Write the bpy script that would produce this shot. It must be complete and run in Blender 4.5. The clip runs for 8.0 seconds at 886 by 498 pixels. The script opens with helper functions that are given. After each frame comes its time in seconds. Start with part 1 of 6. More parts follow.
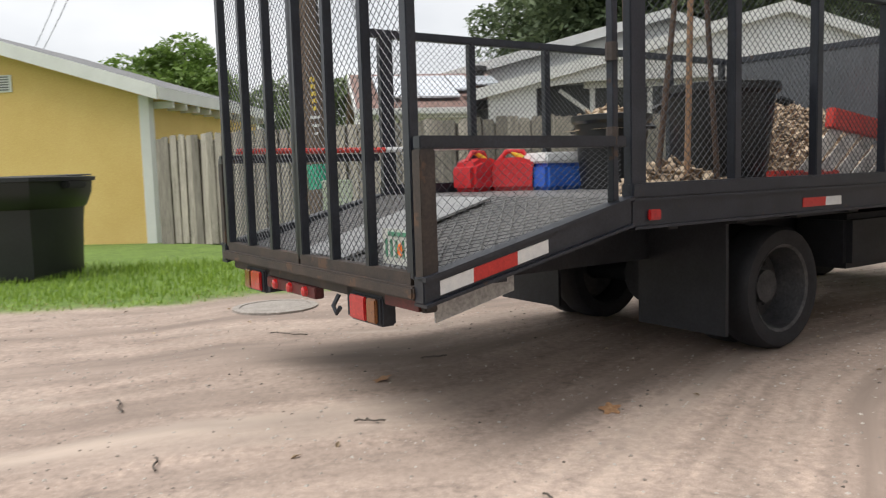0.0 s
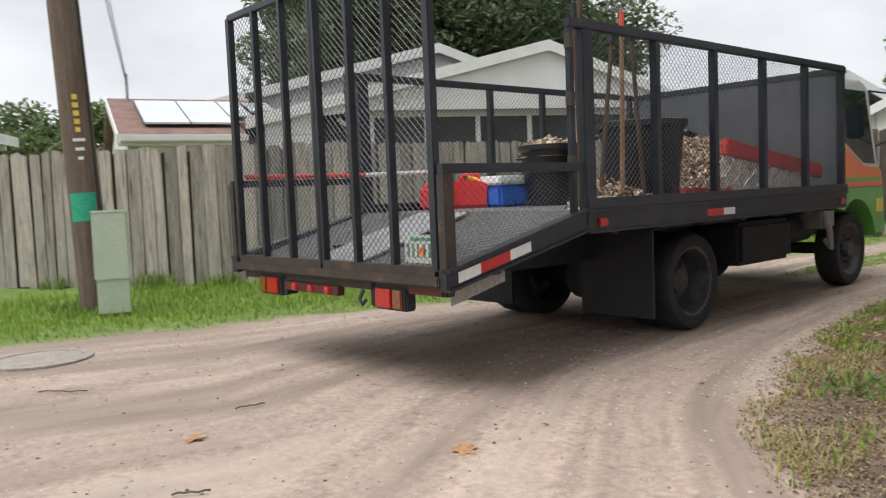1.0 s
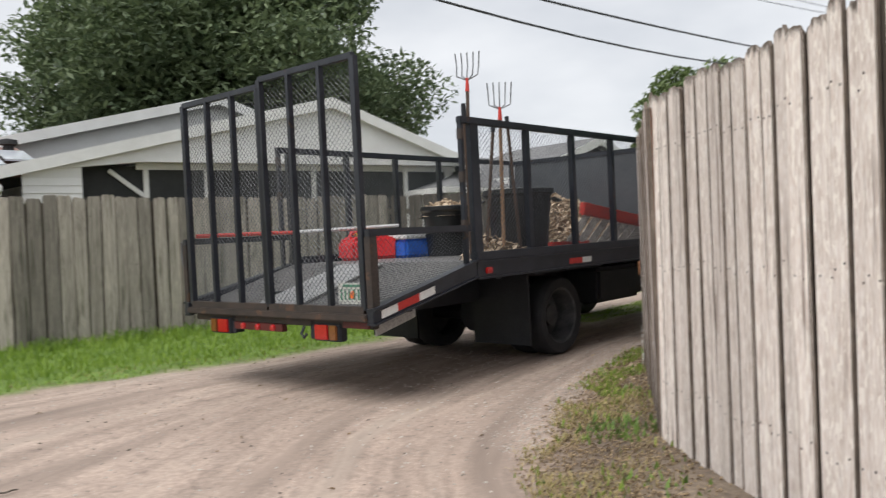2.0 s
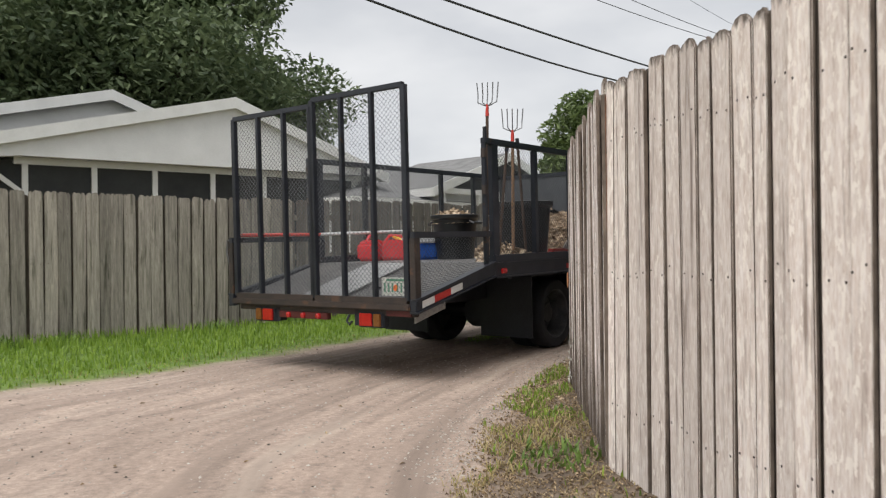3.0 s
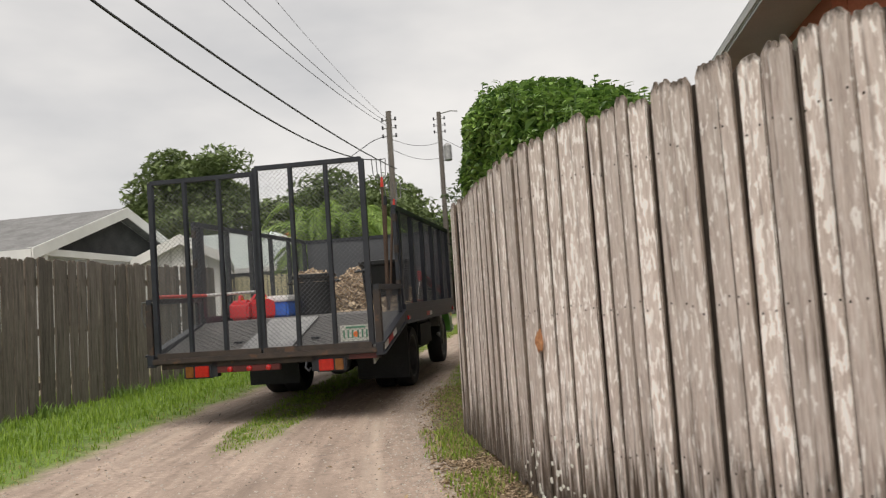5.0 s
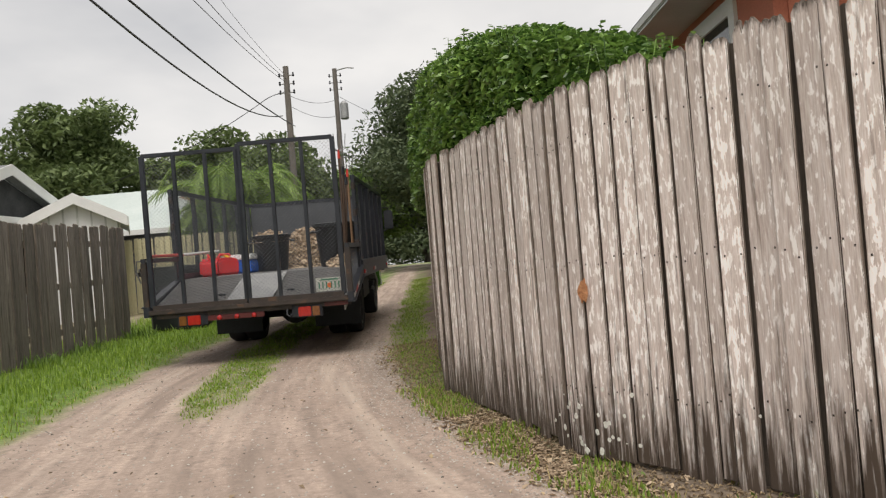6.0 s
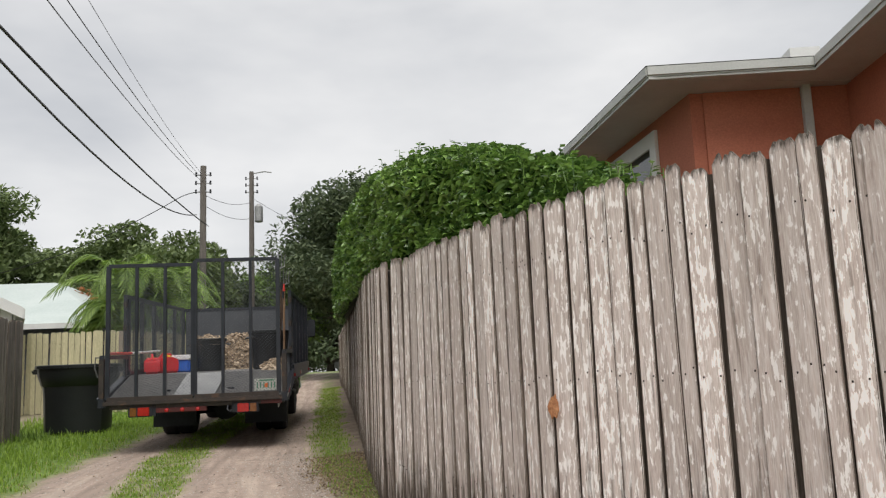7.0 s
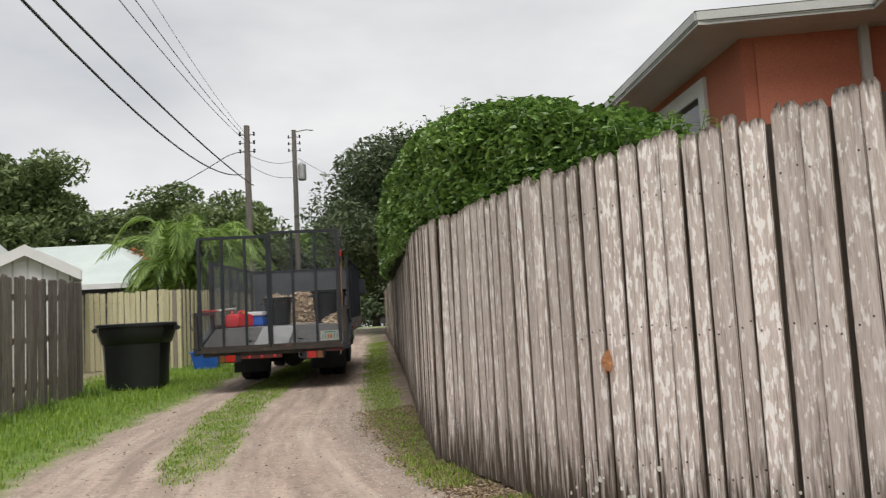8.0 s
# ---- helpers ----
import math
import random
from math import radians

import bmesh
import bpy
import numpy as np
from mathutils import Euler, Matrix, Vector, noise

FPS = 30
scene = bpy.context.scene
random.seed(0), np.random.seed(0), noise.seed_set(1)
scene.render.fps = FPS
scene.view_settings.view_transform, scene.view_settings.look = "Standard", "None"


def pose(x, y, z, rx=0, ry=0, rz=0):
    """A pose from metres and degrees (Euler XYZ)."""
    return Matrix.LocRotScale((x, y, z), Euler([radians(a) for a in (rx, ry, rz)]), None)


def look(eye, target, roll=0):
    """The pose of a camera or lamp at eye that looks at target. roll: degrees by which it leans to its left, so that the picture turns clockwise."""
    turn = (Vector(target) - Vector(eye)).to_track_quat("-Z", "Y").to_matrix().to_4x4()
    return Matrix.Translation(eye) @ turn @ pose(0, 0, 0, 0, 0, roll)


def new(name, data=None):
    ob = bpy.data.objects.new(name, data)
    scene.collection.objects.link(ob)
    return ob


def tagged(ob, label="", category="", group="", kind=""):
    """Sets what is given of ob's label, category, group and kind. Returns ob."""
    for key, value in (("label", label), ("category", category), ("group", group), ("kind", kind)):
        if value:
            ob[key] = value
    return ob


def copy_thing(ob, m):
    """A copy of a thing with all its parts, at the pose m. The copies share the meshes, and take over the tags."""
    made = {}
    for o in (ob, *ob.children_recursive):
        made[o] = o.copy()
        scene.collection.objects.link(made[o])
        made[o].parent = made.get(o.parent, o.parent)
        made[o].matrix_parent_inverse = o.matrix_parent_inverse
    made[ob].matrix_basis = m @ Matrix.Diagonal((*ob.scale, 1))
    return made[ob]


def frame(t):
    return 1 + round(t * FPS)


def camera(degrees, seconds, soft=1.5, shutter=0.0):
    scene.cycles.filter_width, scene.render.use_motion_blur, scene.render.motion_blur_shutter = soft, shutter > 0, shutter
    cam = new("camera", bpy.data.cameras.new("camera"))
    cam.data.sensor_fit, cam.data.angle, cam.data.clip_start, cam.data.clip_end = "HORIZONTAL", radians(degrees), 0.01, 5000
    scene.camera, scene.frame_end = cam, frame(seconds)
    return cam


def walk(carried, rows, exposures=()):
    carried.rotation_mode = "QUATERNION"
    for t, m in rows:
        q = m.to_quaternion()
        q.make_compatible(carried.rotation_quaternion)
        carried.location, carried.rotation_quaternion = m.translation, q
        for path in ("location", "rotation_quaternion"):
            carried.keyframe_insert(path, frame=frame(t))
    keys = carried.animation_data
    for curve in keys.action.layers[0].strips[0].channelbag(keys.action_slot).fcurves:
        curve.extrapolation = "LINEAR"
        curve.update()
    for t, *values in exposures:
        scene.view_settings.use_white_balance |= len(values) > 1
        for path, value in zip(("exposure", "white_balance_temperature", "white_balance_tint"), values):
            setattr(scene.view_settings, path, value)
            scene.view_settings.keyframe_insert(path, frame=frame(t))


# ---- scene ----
cam = camera(58.3, 8.0, 1.2, 0.25)
PATH = [
    (0, (5.026, -1.705, 1.112), (3.057, -1.416, 0.919), -1.7),
    (0.5, (4.729, -1.715, 1.076), (2.812, -1.160, 0.943), -1.9),
    (1, (4.567, -1.888, 1.077), (2.758, -1.046, 0.943), -2.2),
    (1.5, (4.521, -1.93, 1.096), (2.841, -0.854, 0.956), -0.5),
    (1.8, (4.634, -1.965, 1.154), (3.042, -0.757, 1.076), -4.3),
    (2, (4.59, -1.89, 1.115), (3.068, -0.592, 1.094), -2.3),
    (2.2, (4.529, -1.806, 1.084), (3.083, -0.423, 1.101), -1.6),
    (3.3, (3.735, -1.472, 1.028), (2.48, 0.086, 1.049), 0.9),
    (3.5, (3.417, -1.358, 1.035), (2.325, 0.315, 1.131), 0.9),
    (4, (2.565, -0.99, 0.994), (1.604, 0.756, 1.162), 2.6),
    (4.5, (1.847, -0.591, 0.976), (1.235, 1.311, 1.08), -0.1),
    (4.7, (1.487, -0.513, 1.007), (0.987, 1.418, 1.157), -1.6),
    (5.8, (0.368, -0.337, 1.002), (0.224, 1.656, 1.089), -5.3),
    (6, (0.265, -0.323, 1.012), (0.17, 1.674, 1.048), -4.6),
    (6.5, (0.084, -0.273, 1.013), (0.009, 1.707, 1.287), -1.8),
    (7, (-0.07, -0.292, 1.025), (0.091, 1.679, 1.324), -2.3),
    (7.5, (-0.125, -0.286, 1.026), (0.029, 1.697, 1.233), -3.7),
    (8, (-0.113, -0.3, 1.04), (-0.063, 1.69, 1.23), -3.0),
]
walk(cam, [(t, look(eye, target, roll)) for t, eye, target, roll in PATH],
     exposures=((0.0, 0.77, 6500, 10), (2.2, 0.65, 6400, 10), (3.5, 0.53, 6700, 10), (4.7, 0.50, 6950, 11), (6.2, 0.51, 6800, 11), (7.0, 0.49, 6580, 10), (8.0, 0.50, 6620, 10)))

# ---------------------------------------------------------------- light
world = bpy.data.worlds.new("world")
scene.world = world
world.use_nodes = True
wn, wl = world.node_tree.nodes, world.node_tree.links
wn.clear()
w_out = wn.new("ShaderNodeOutputWorld")
w_bg = wn.new("ShaderNodeBackground")
w_sky = wn.new("ShaderNodeTexSky")
w_sky.sky_type, w_sky.sun_disc = "NISHITA", False
w_sky.sun_elevation, w_sky.sun_rotation = radians(62), radians(175)
w_co = wn.new("ShaderNodeTexCoord")
w_map = wn.new("ShaderNodeMapping")
w_map.inputs["Scale"].default_value = (1.0, 1.0, 2.6)
w_noise = wn.new("ShaderNodeTexNoise")
w_noise.inputs["Scale"].default_value = 2.2
w_noise.inputs["Detail"].default_value = 5
w_noise.inputs["Roughness"].default_value = 0.5
w_ramp = wn.new("ShaderNodeValToRGB")
w_ramp.color_ramp.elements[0].position, w_ramp.color_ramp.elements[0].color = 0.30, (4.1, 4.25, 4.5, 1)
w_ramp.color_ramp.elements[1].position, w_ramp.color_ramp.elements[1].color = 0.68, (6.7, 6.7, 6.7, 1)
w_mix = wn.new("ShaderNodeMixRGB")
w_mix.inputs["Fac"].default_value = 0.93
wl.new(w_co.outputs["Generated"], w_map.inputs["Vector"])
wl.new(w_map.outputs["Vector"], w_noise.inputs["Vector"])
wl.new(w_noise.outputs["Fac"], w_ramp.inputs["Fac"])
wl.new(w_sky.outputs["Color"], w_mix.inputs["Color1"])
wl.new(w_ramp.outputs["Color"], w_mix.inputs["Color2"])
wl.new(w_mix.outputs["Color"], w_bg.inputs["Color"])
w_bg.inputs["Strength"].default_value = 0.098
wl.new(w_bg.outputs["Background"], w_out.inputs["Surface"])

sun_data = bpy.data.lights.new("sun", "SUN")
sun_data.energy, sun_data.angle, sun_data.color = 1.9, radians(45), (1.0, 0.975, 0.94)
sun = new("sun", sun_data)
sun.matrix_world = look((1.5, -16, 30), (0, 0, 0))


# ---------------------------------------------------------------- materials
def material(name, colours, rough=0.8, metal=0.0, scale=8.0, stretch=(1, 1, 1), bump=0.2, fine=60.0,
             vary=0.0, spots=None, spot_scale=6.0, spot_at=0.6, spot_stretch=(1, 1, 1), coat=0.0, per_object=True, stain=None, stain_scale=4.0, stain_at=0.6, stain_stretch=(1, 1, 1), tip=0.0, damp=None, grit=0.45, edge=None, uneven=0.0):
    """Two colours mixed by coarse and fine noise, with optional patches of a third one and bump relief."""
    m = bpy.data.materials.new(name)
    m.use_nodes = True
    n, l = m.node_tree.nodes, m.node_tree.links
    p = n["Principled BSDF"]
    co = n.new("ShaderNodeTexCoord")
    info = n.new("ShaderNodeObjectInfo")
    shift = n.new("ShaderNodeVectorMath")
    shift.operation = "MULTIPLY_ADD"
    shift.inputs[1].default_value = (1, 1, 1)
    far = n.new("ShaderNodeMath")
    far.operation = "MULTIPLY"
    far.inputs[1].default_value = 37.0 if per_object else 0.0
    l.new(info.outputs["Random"], far.inputs[0])
    l.new(co.outputs["Object"], shift.inputs[0])
    l.new(far.outputs[0], shift.inputs[2])

    def noise_at(sc, st, detail=6.0, r=0.6):
        mp = n.new("ShaderNodeMapping")
        mp.inputs["Scale"].default_value = st
        t = n.new("ShaderNodeTexNoise")
        t.inputs["Scale"].default_value, t.inputs["Detail"].default_value, t.inputs["Roughness"].default_value = sc, detail, r
        l.new(shift.outputs[0], mp.inputs["Vector"])
        l.new(mp.outputs["Vector"], t.inputs["Vector"])
        return t.outputs["Fac"]

    def mix(fac, a, b, kind="MIX"):
        x = n.new("ShaderNodeMixRGB")
        x.blend_type = kind
        for socket, value in (("Fac", fac), ("Color1", a), ("Color2", b)):
            if isinstance(value, (float, int)):
                x.inputs[socket].default_value = value
            elif isinstance(value, tuple):
                x.inputs[socket].default_value = (*value, 1)
            else:
                l.new(value, x.inputs[socket])
        return x.outputs["Color"]

    def ramp(fac, lo, hi):
        r = n.new("ShaderNodeMapRange")
        r.inputs["From Min"].default_value, r.inputs["From Max"].default_value = lo, hi
        l.new(fac, r.inputs["Value"])
        return r.outputs["Result"]

    coarse, grain = noise_at(scale, stretch), noise_at(fine, stretch, 4.0)
    colour = mix(ramp(coarse, 0.3, 0.7), colours[0], colours[1])
    colour = mix(grit, colour, ramp(grain, 0.15, 0.75), "OVERLAY")
    if spots:
        flake = noise_at(spot_scale, spot_stretch, 4.0)
        if uneven:
            # some boards have kept more of their paint than others
            k = n.new("ShaderNodeMath")
            k.operation = "MULTIPLY_ADD"
            l.new(info.outputs["Random"], k.inputs[0])
            k.inputs[1].default_value = uneven
            l.new(flake, k.inputs[2])
            flake = k.outputs[0]
        colour = mix(ramp(flake, spot_at, spot_at + 0.05), colour, spots)
    if stain:
        s = ramp(noise_at(stain_scale, stain_stretch, 6.0), stain_at, stain_at + 0.14)
        colour = mix(s, colour, stain)
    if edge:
        # weathering and painted gap shade that creep in from a board's long edges
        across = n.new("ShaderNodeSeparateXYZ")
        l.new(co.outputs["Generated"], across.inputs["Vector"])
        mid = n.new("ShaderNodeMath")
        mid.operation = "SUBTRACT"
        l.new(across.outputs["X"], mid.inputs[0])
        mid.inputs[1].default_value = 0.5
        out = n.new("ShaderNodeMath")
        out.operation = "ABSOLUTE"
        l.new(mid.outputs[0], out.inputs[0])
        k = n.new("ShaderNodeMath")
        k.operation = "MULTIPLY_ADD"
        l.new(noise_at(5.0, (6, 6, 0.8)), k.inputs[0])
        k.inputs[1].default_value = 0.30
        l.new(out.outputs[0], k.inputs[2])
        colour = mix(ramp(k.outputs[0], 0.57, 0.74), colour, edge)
    if tip:
        # mildew on the sawn ends of boards of this height
        sep = n.new("ShaderNodeSeparateXYZ")
        l.new(co.outputs["Object"], sep.inputs["Vector"])
        k = n.new("ShaderNodeMath")
        k.operation = "MULTIPLY_ADD"
        l.new(noise_at(30.0, (2, 2, 0.6)), k.inputs[0])
        k.inputs[1].default_value = 0.16
        l.new(sep.outputs["Z"], k.inputs[2])
        colour = mix(ramp(k.outputs[0], tip + 0.03, tip + 0.075), colour, (0.11, 0.09, 0.075))
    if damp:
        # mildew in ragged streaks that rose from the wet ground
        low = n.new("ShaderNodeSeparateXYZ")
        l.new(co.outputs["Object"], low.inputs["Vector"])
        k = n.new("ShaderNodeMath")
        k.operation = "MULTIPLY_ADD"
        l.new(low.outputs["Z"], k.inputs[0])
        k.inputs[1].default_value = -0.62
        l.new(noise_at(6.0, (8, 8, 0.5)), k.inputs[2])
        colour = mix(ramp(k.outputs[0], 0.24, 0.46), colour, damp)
    if vary:
        h = n.new("ShaderNodeHueSaturation")
        v = n.new("ShaderNodeMapRange")
        v.inputs["To Min"].default_value, v.inputs["To Max"].default_value = 1 - vary, 1 + vary
        l.new(info.outputs["Random"], v.inputs["Value"])
        l.new(v.outputs["Result"], h.inputs["Value"])
        l.new(colour, h.inputs["Color"])
        colour = h.outputs["Color"]
    l.new(colour, p.inputs["Base Color"])
    p.inputs["Roughness"].default_value, p.inputs["Metallic"].default_value = rough, metal
    p.inputs["Coat Weight"].default_value = coat
    if bump:
        b = n.new("ShaderNodeBump")
        b.inputs["Strength"].default_value, b.inputs["Distance"].default_value = bump, 0.0025
        l.new(grain, b.inputs["Height"])
        l.new(b.outputs["Normal"], p.inputs["Normal"])
    return m


def leaf_material(name, dark, light, rough=0.5, glow=0.25):
    """Foliage: colour differs from leaf to leaf, and some light passes through."""
    m = bpy.data.materials.new(name)
    m.use_nodes = True
    n, l = m.node_tree.nodes, m.node_tree.links
    p = n["Principled BSDF"]
    geo = n.new("ShaderNodeNewGeometry")
    mx = n.new("ShaderNodeMixRGB")
    mx.inputs["Color1"].default_value, mx.inputs["Color2"].default_value = (*dark, 1), (*light, 1)
    l.new(geo.outputs["Random Per Island"], mx.inputs["Fac"])
    l.new(mx.outputs["Color"], p.inputs["Base Color"])
    p.inputs["Roughness"].default_value = rough
    tr = n.new("ShaderNodeBsdfTranslucent")
    l.new(mx.outputs["Color"], tr.inputs["Color"])
    ms = n.new("ShaderNodeMixShader")
    ms.inputs["Fac"].default_value = glow
    l.new(p.outputs["BSDF"], ms.inputs[1])
    l.new(tr.outputs["BSDF"], ms.inputs[2])
    l.new(ms.outputs["Shader"], n["Material Output"].inputs["Surface"])
    return m


def ground_material():
    """Packed sandy dirt with grass soil where the sheet's own mask says so."""
    m = bpy.data.materials.new("dirt_and_turf")
    m.use_nodes = True
    n, l = m.node_tree.nodes, m.node_tree.links
    p = n["Principled BSDF"]
    co = n.new("ShaderNodeTexCoord")

    def tex(sc, detail=8.0, r=0.62, st=(1, 1, 1)):
        mp = n.new("ShaderNodeMapping")
        mp.inputs["Scale"].default_value = st
        t = n.new("ShaderNodeTexNoise")
        t.inputs["Scale"].default_value, t.inputs["Detail"].default_value, t.inputs["Roughness"].default_value = sc, detail, r
        l.new(co.outputs["Object"], mp.inputs["Vector"])
        l.new(mp.outputs["Vector"], t.inputs["Vector"])
        return t.outputs["Fac"]

    def rng(v, a, b):
        r = n.new("ShaderNodeMapRange")
        r.inputs["From Min"].default_value, r.inputs["From Max"].default_value = a, b
        l.new(v, r.inputs["Value"])
        return r.outputs["Result"]

    def mix(f, a, b, kind="MIX"):
        x = n.new("ShaderNodeMixRGB")
        x.blend_type = kind
        for s, v in (("Fac", f), ("Color1", a), ("Color2", b)):
            if isinstance(v, float):
                x.inputs[s].default_value = v
            elif isinstance(v, tuple):
                x.inputs[s].default_value = (*v, 1)
            else:
                l.new(v, x.inputs[s])
        return x.outputs["Color"]

    big, mid, small, grit = tex(0.55, 4), tex(2.6), tex(26), tex(170, 3, 0.7)
    dirt = mix(rng(big, 0.35, 0.65), (0.305, 0.230, 0.186), (0.44, 0.342, 0.282))
    dirt = mix(rng(mid, 0.35, 0.75), dirt, (0.36, 0.28, 0.23))
    dirt = mix(rng(tex(7.5, 5), 0.52, 0.72), dirt, (0.25, 0.195, 0.162))
    dirt = mix(0.34, dirt, rng(small, 0.2, 0.8), "OVERLAY")
    dirt = mix(0.30, dirt, rng(grit, 0.2, 0.8), "OVERLAY")
    shell = tex(60, 2, 0.5)
    dirt = mix(rng(shell, 0.69, 0.73), dirt, (0.52, 0.47, 0.41))
    at = n.new("ShaderNodeAttribute")
    at.attribute_name = "cover"
    sep = n.new("ShaderNodeSeparateColor")
    l.new(at.outputs["Color"], sep.inputs["Color"])
    place = n.new("ShaderNodeSeparateXYZ")
    l.new(co.outputs["Object"], place.inputs["Vector"])
    lane = n.new("ShaderNodeCombineXYZ")
    l.new(sep.outputs["Blue"], lane.inputs["X"])
    l.new(place.outputs["Y"], lane.inputs["Y"])

    def streak(sc, st, detail=5.0):
        mp = n.new("ShaderNodeMapping")
        mp.inputs["Scale"].default_value = st
        t = n.new("ShaderNodeTexNoise")
        t.inputs["Scale"].default_value, t.inputs["Detail"].default_value = sc, detail
        l.new(lane.outputs["Vector"], mp.inputs["Vector"])
        l.new(mp.outputs["Vector"], t.inputs["Vector"])
        return t.outputs["Fac"]

    wide_track, thin_track = streak(1.0, (9, 0.22, 1)), streak(1.0, (30, 0.9, 1), 8.0)
    dirt = mix(rng(wide_track, 0.50, 0.66), dirt, (0.265, 0.205, 0.168))
    dirt = mix(rng(wide_track, 0.46, 0.30), dirt, (0.43, 0.348, 0.288))
    dirt = mix(0.30, dirt, rng(thin_track, 0.2, 0.8), "OVERLAY")
    soil = mix(rng(mid, 0.35, 0.65), (0.115, 0.085, 0.062), (0.215, 0.168, 0.122))
    soil = mix(0.6, soil, rng(small, 0.2, 0.8), "OVERLAY")
    turf = mix(rng(tex(5.0), 0.35, 0.65), (0.09, 0.15, 0.025), (0.15, 0.235, 0.04))
    turf = mix(0.6, turf, rng(small, 0.2, 0.8), "OVERLAY")
    col = mix(sep.outputs["Green"], dirt, turf)
    col = mix(sep.outputs["Red"], col, soil)
    l.new(col, p.inputs["Base Color"])
    p.inputs["Roughness"].default_value = 0.9
    add = n.new("ShaderNodeMath")
    add.operation = "ADD"
    l.new(small, add.inputs[0])
    l.new(grit, add.inputs[1])
    b = n.new("ShaderNodeBump")
    b.inputs["Strength"].default_value, b.inputs["Distance"].default_value = 0.45, 0.004
    l.new(add.outputs[0], b.inputs["Height"])
    l.new(b.outputs["Normal"], p.inputs["Normal"])
    return m


def glass_material(name, tint=(0.02, 0.03, 0.03)):
    m = bpy.data.materials.new(name)
    m.use_nodes = True
    p = m.node_tree.nodes["Principled BSDF"]
    p.inputs["Base Color"].default_value = (*tint, 1)
    p.inputs["Roughness"].default_value = 0.05
    p.inputs["Specular IOR Level"].default_value = 0.7
    return m


GROUND = ground_material()
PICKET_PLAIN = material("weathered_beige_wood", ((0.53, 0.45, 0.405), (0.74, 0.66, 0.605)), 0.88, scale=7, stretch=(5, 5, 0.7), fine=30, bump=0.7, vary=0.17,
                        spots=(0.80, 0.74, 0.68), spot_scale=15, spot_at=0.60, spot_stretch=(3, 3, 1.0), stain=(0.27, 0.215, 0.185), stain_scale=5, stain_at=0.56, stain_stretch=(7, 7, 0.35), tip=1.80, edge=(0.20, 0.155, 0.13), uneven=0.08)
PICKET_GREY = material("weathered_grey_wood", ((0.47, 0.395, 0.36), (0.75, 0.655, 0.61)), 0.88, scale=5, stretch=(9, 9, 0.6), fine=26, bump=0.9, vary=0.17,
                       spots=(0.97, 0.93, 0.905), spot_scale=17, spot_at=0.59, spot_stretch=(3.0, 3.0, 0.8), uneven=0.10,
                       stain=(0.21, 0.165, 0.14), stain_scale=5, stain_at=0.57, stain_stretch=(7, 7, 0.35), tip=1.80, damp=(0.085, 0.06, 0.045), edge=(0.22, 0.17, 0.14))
PICKET_BROWN = material("old_brown_wood", ((0.205, 0.182, 0.158), (0.41, 0.365, 0.318)), 0.9, scale=4, stretch=(9, 9, 0.5), fine=24, bump=0.6, vary=0.36,
                        spots=(0.44, 0.40, 0.345), spot_scale=4, spot_at=0.63, spot_stretch=(4, 4, 0.5),
                        stain=(0.10, 0.094, 0.07), stain_scale=4, stain_at=0.56, stain_stretch=(5, 5, 0.4))
PICKET_OLD = material("old_dark_wood", ((0.095, 0.080, 0.068), (0.20, 0.172, 0.150)), 0.9, scale=4, stretch=(9, 9, 0.5), fine=24, bump=0.6, vary=0.30,
                      spots=(0.25, 0.22, 0.19), spot_scale=4, spot_at=0.64, spot_stretch=(4, 4, 0.5), stain=(0.055, 0.048, 0.038), stain_scale=4, stain_at=0.56, stain_stretch=(5, 5, 0.4))
PICKET_FRESH = material("pale_pine", ((0.40, 0.37, 0.23), (0.52, 0.47, 0.30)), 0.85, scale=4, stretch=(9, 9, 0.6), fine=24, bump=0.3, vary=0.15)
EDGE_SHADE = material("weathered_shaded_edge", ((0.085, 0.065, 0.052), (0.20, 0.16, 0.13)), 0.95, scale=9, stretch=(1, 1, 0.5), fine=40, bump=0.4)
# wood for the back planks, darkened to paint the shade in the board gaps
GAP_SHADE_WOOD = material("gap_shade_wood", ((0.05, 0.04, 0.032), (0.10, 0.082, 0.066)), 0.95, scale=5, stretch=(6, 6, 0.6), fine=30, bump=0.4)
NAIL = material("rusted_nail", ((0.02, 0.015, 0.012), (0.04, 0.028, 0.02)), 0.8, bump=0)
RAIL_WOOD = material("rail_wood", ((0.17, 0.14, 0.11), (0.26, 0.22, 0.18)), 0.9, scale=5, stretch=(1, 6, 6), fine=30, bump=0.4)
RUST_WOOD = material("rust_stained_wood", ((0.20, 0.095, 0.055), (0.34, 0.19, 0.12)), 0.9, scale=6, stretch=(6, 6, 0.6), fine=30, bump=0.5)
BROKEN_WOOD = material("bare_orange_wood", ((0.34, 0.14, 0.06), (0.54, 0.28, 0.14)), 0.85, scale=20, fine=80)
STEEL_BLACK = material("black_painted_steel", ((0.012, 0.014, 0.020), (0.024, 0.027, 0.036)), 0.36, scale=6, fine=90, bump=0.12,
                       spots=(0.06, 0.035, 0.022), spot_scale=9, spot_at=0.68)
STEEL_RUSTY = material("rusty_dark_steel", ((0.020, 0.017, 0.016), (0.05, 0.035, 0.028)), 0.6, scale=7, fine=90, bump=0.25,
                       spots=(0.085, 0.048, 0.03), spot_scale=8, spot_at=0.62)
MESH_STEEL = material("mesh_steel", ((0.040, 0.044, 0.052), (0.075, 0.080, 0.090)), 0.40, scale=5, fine=60, bump=0)
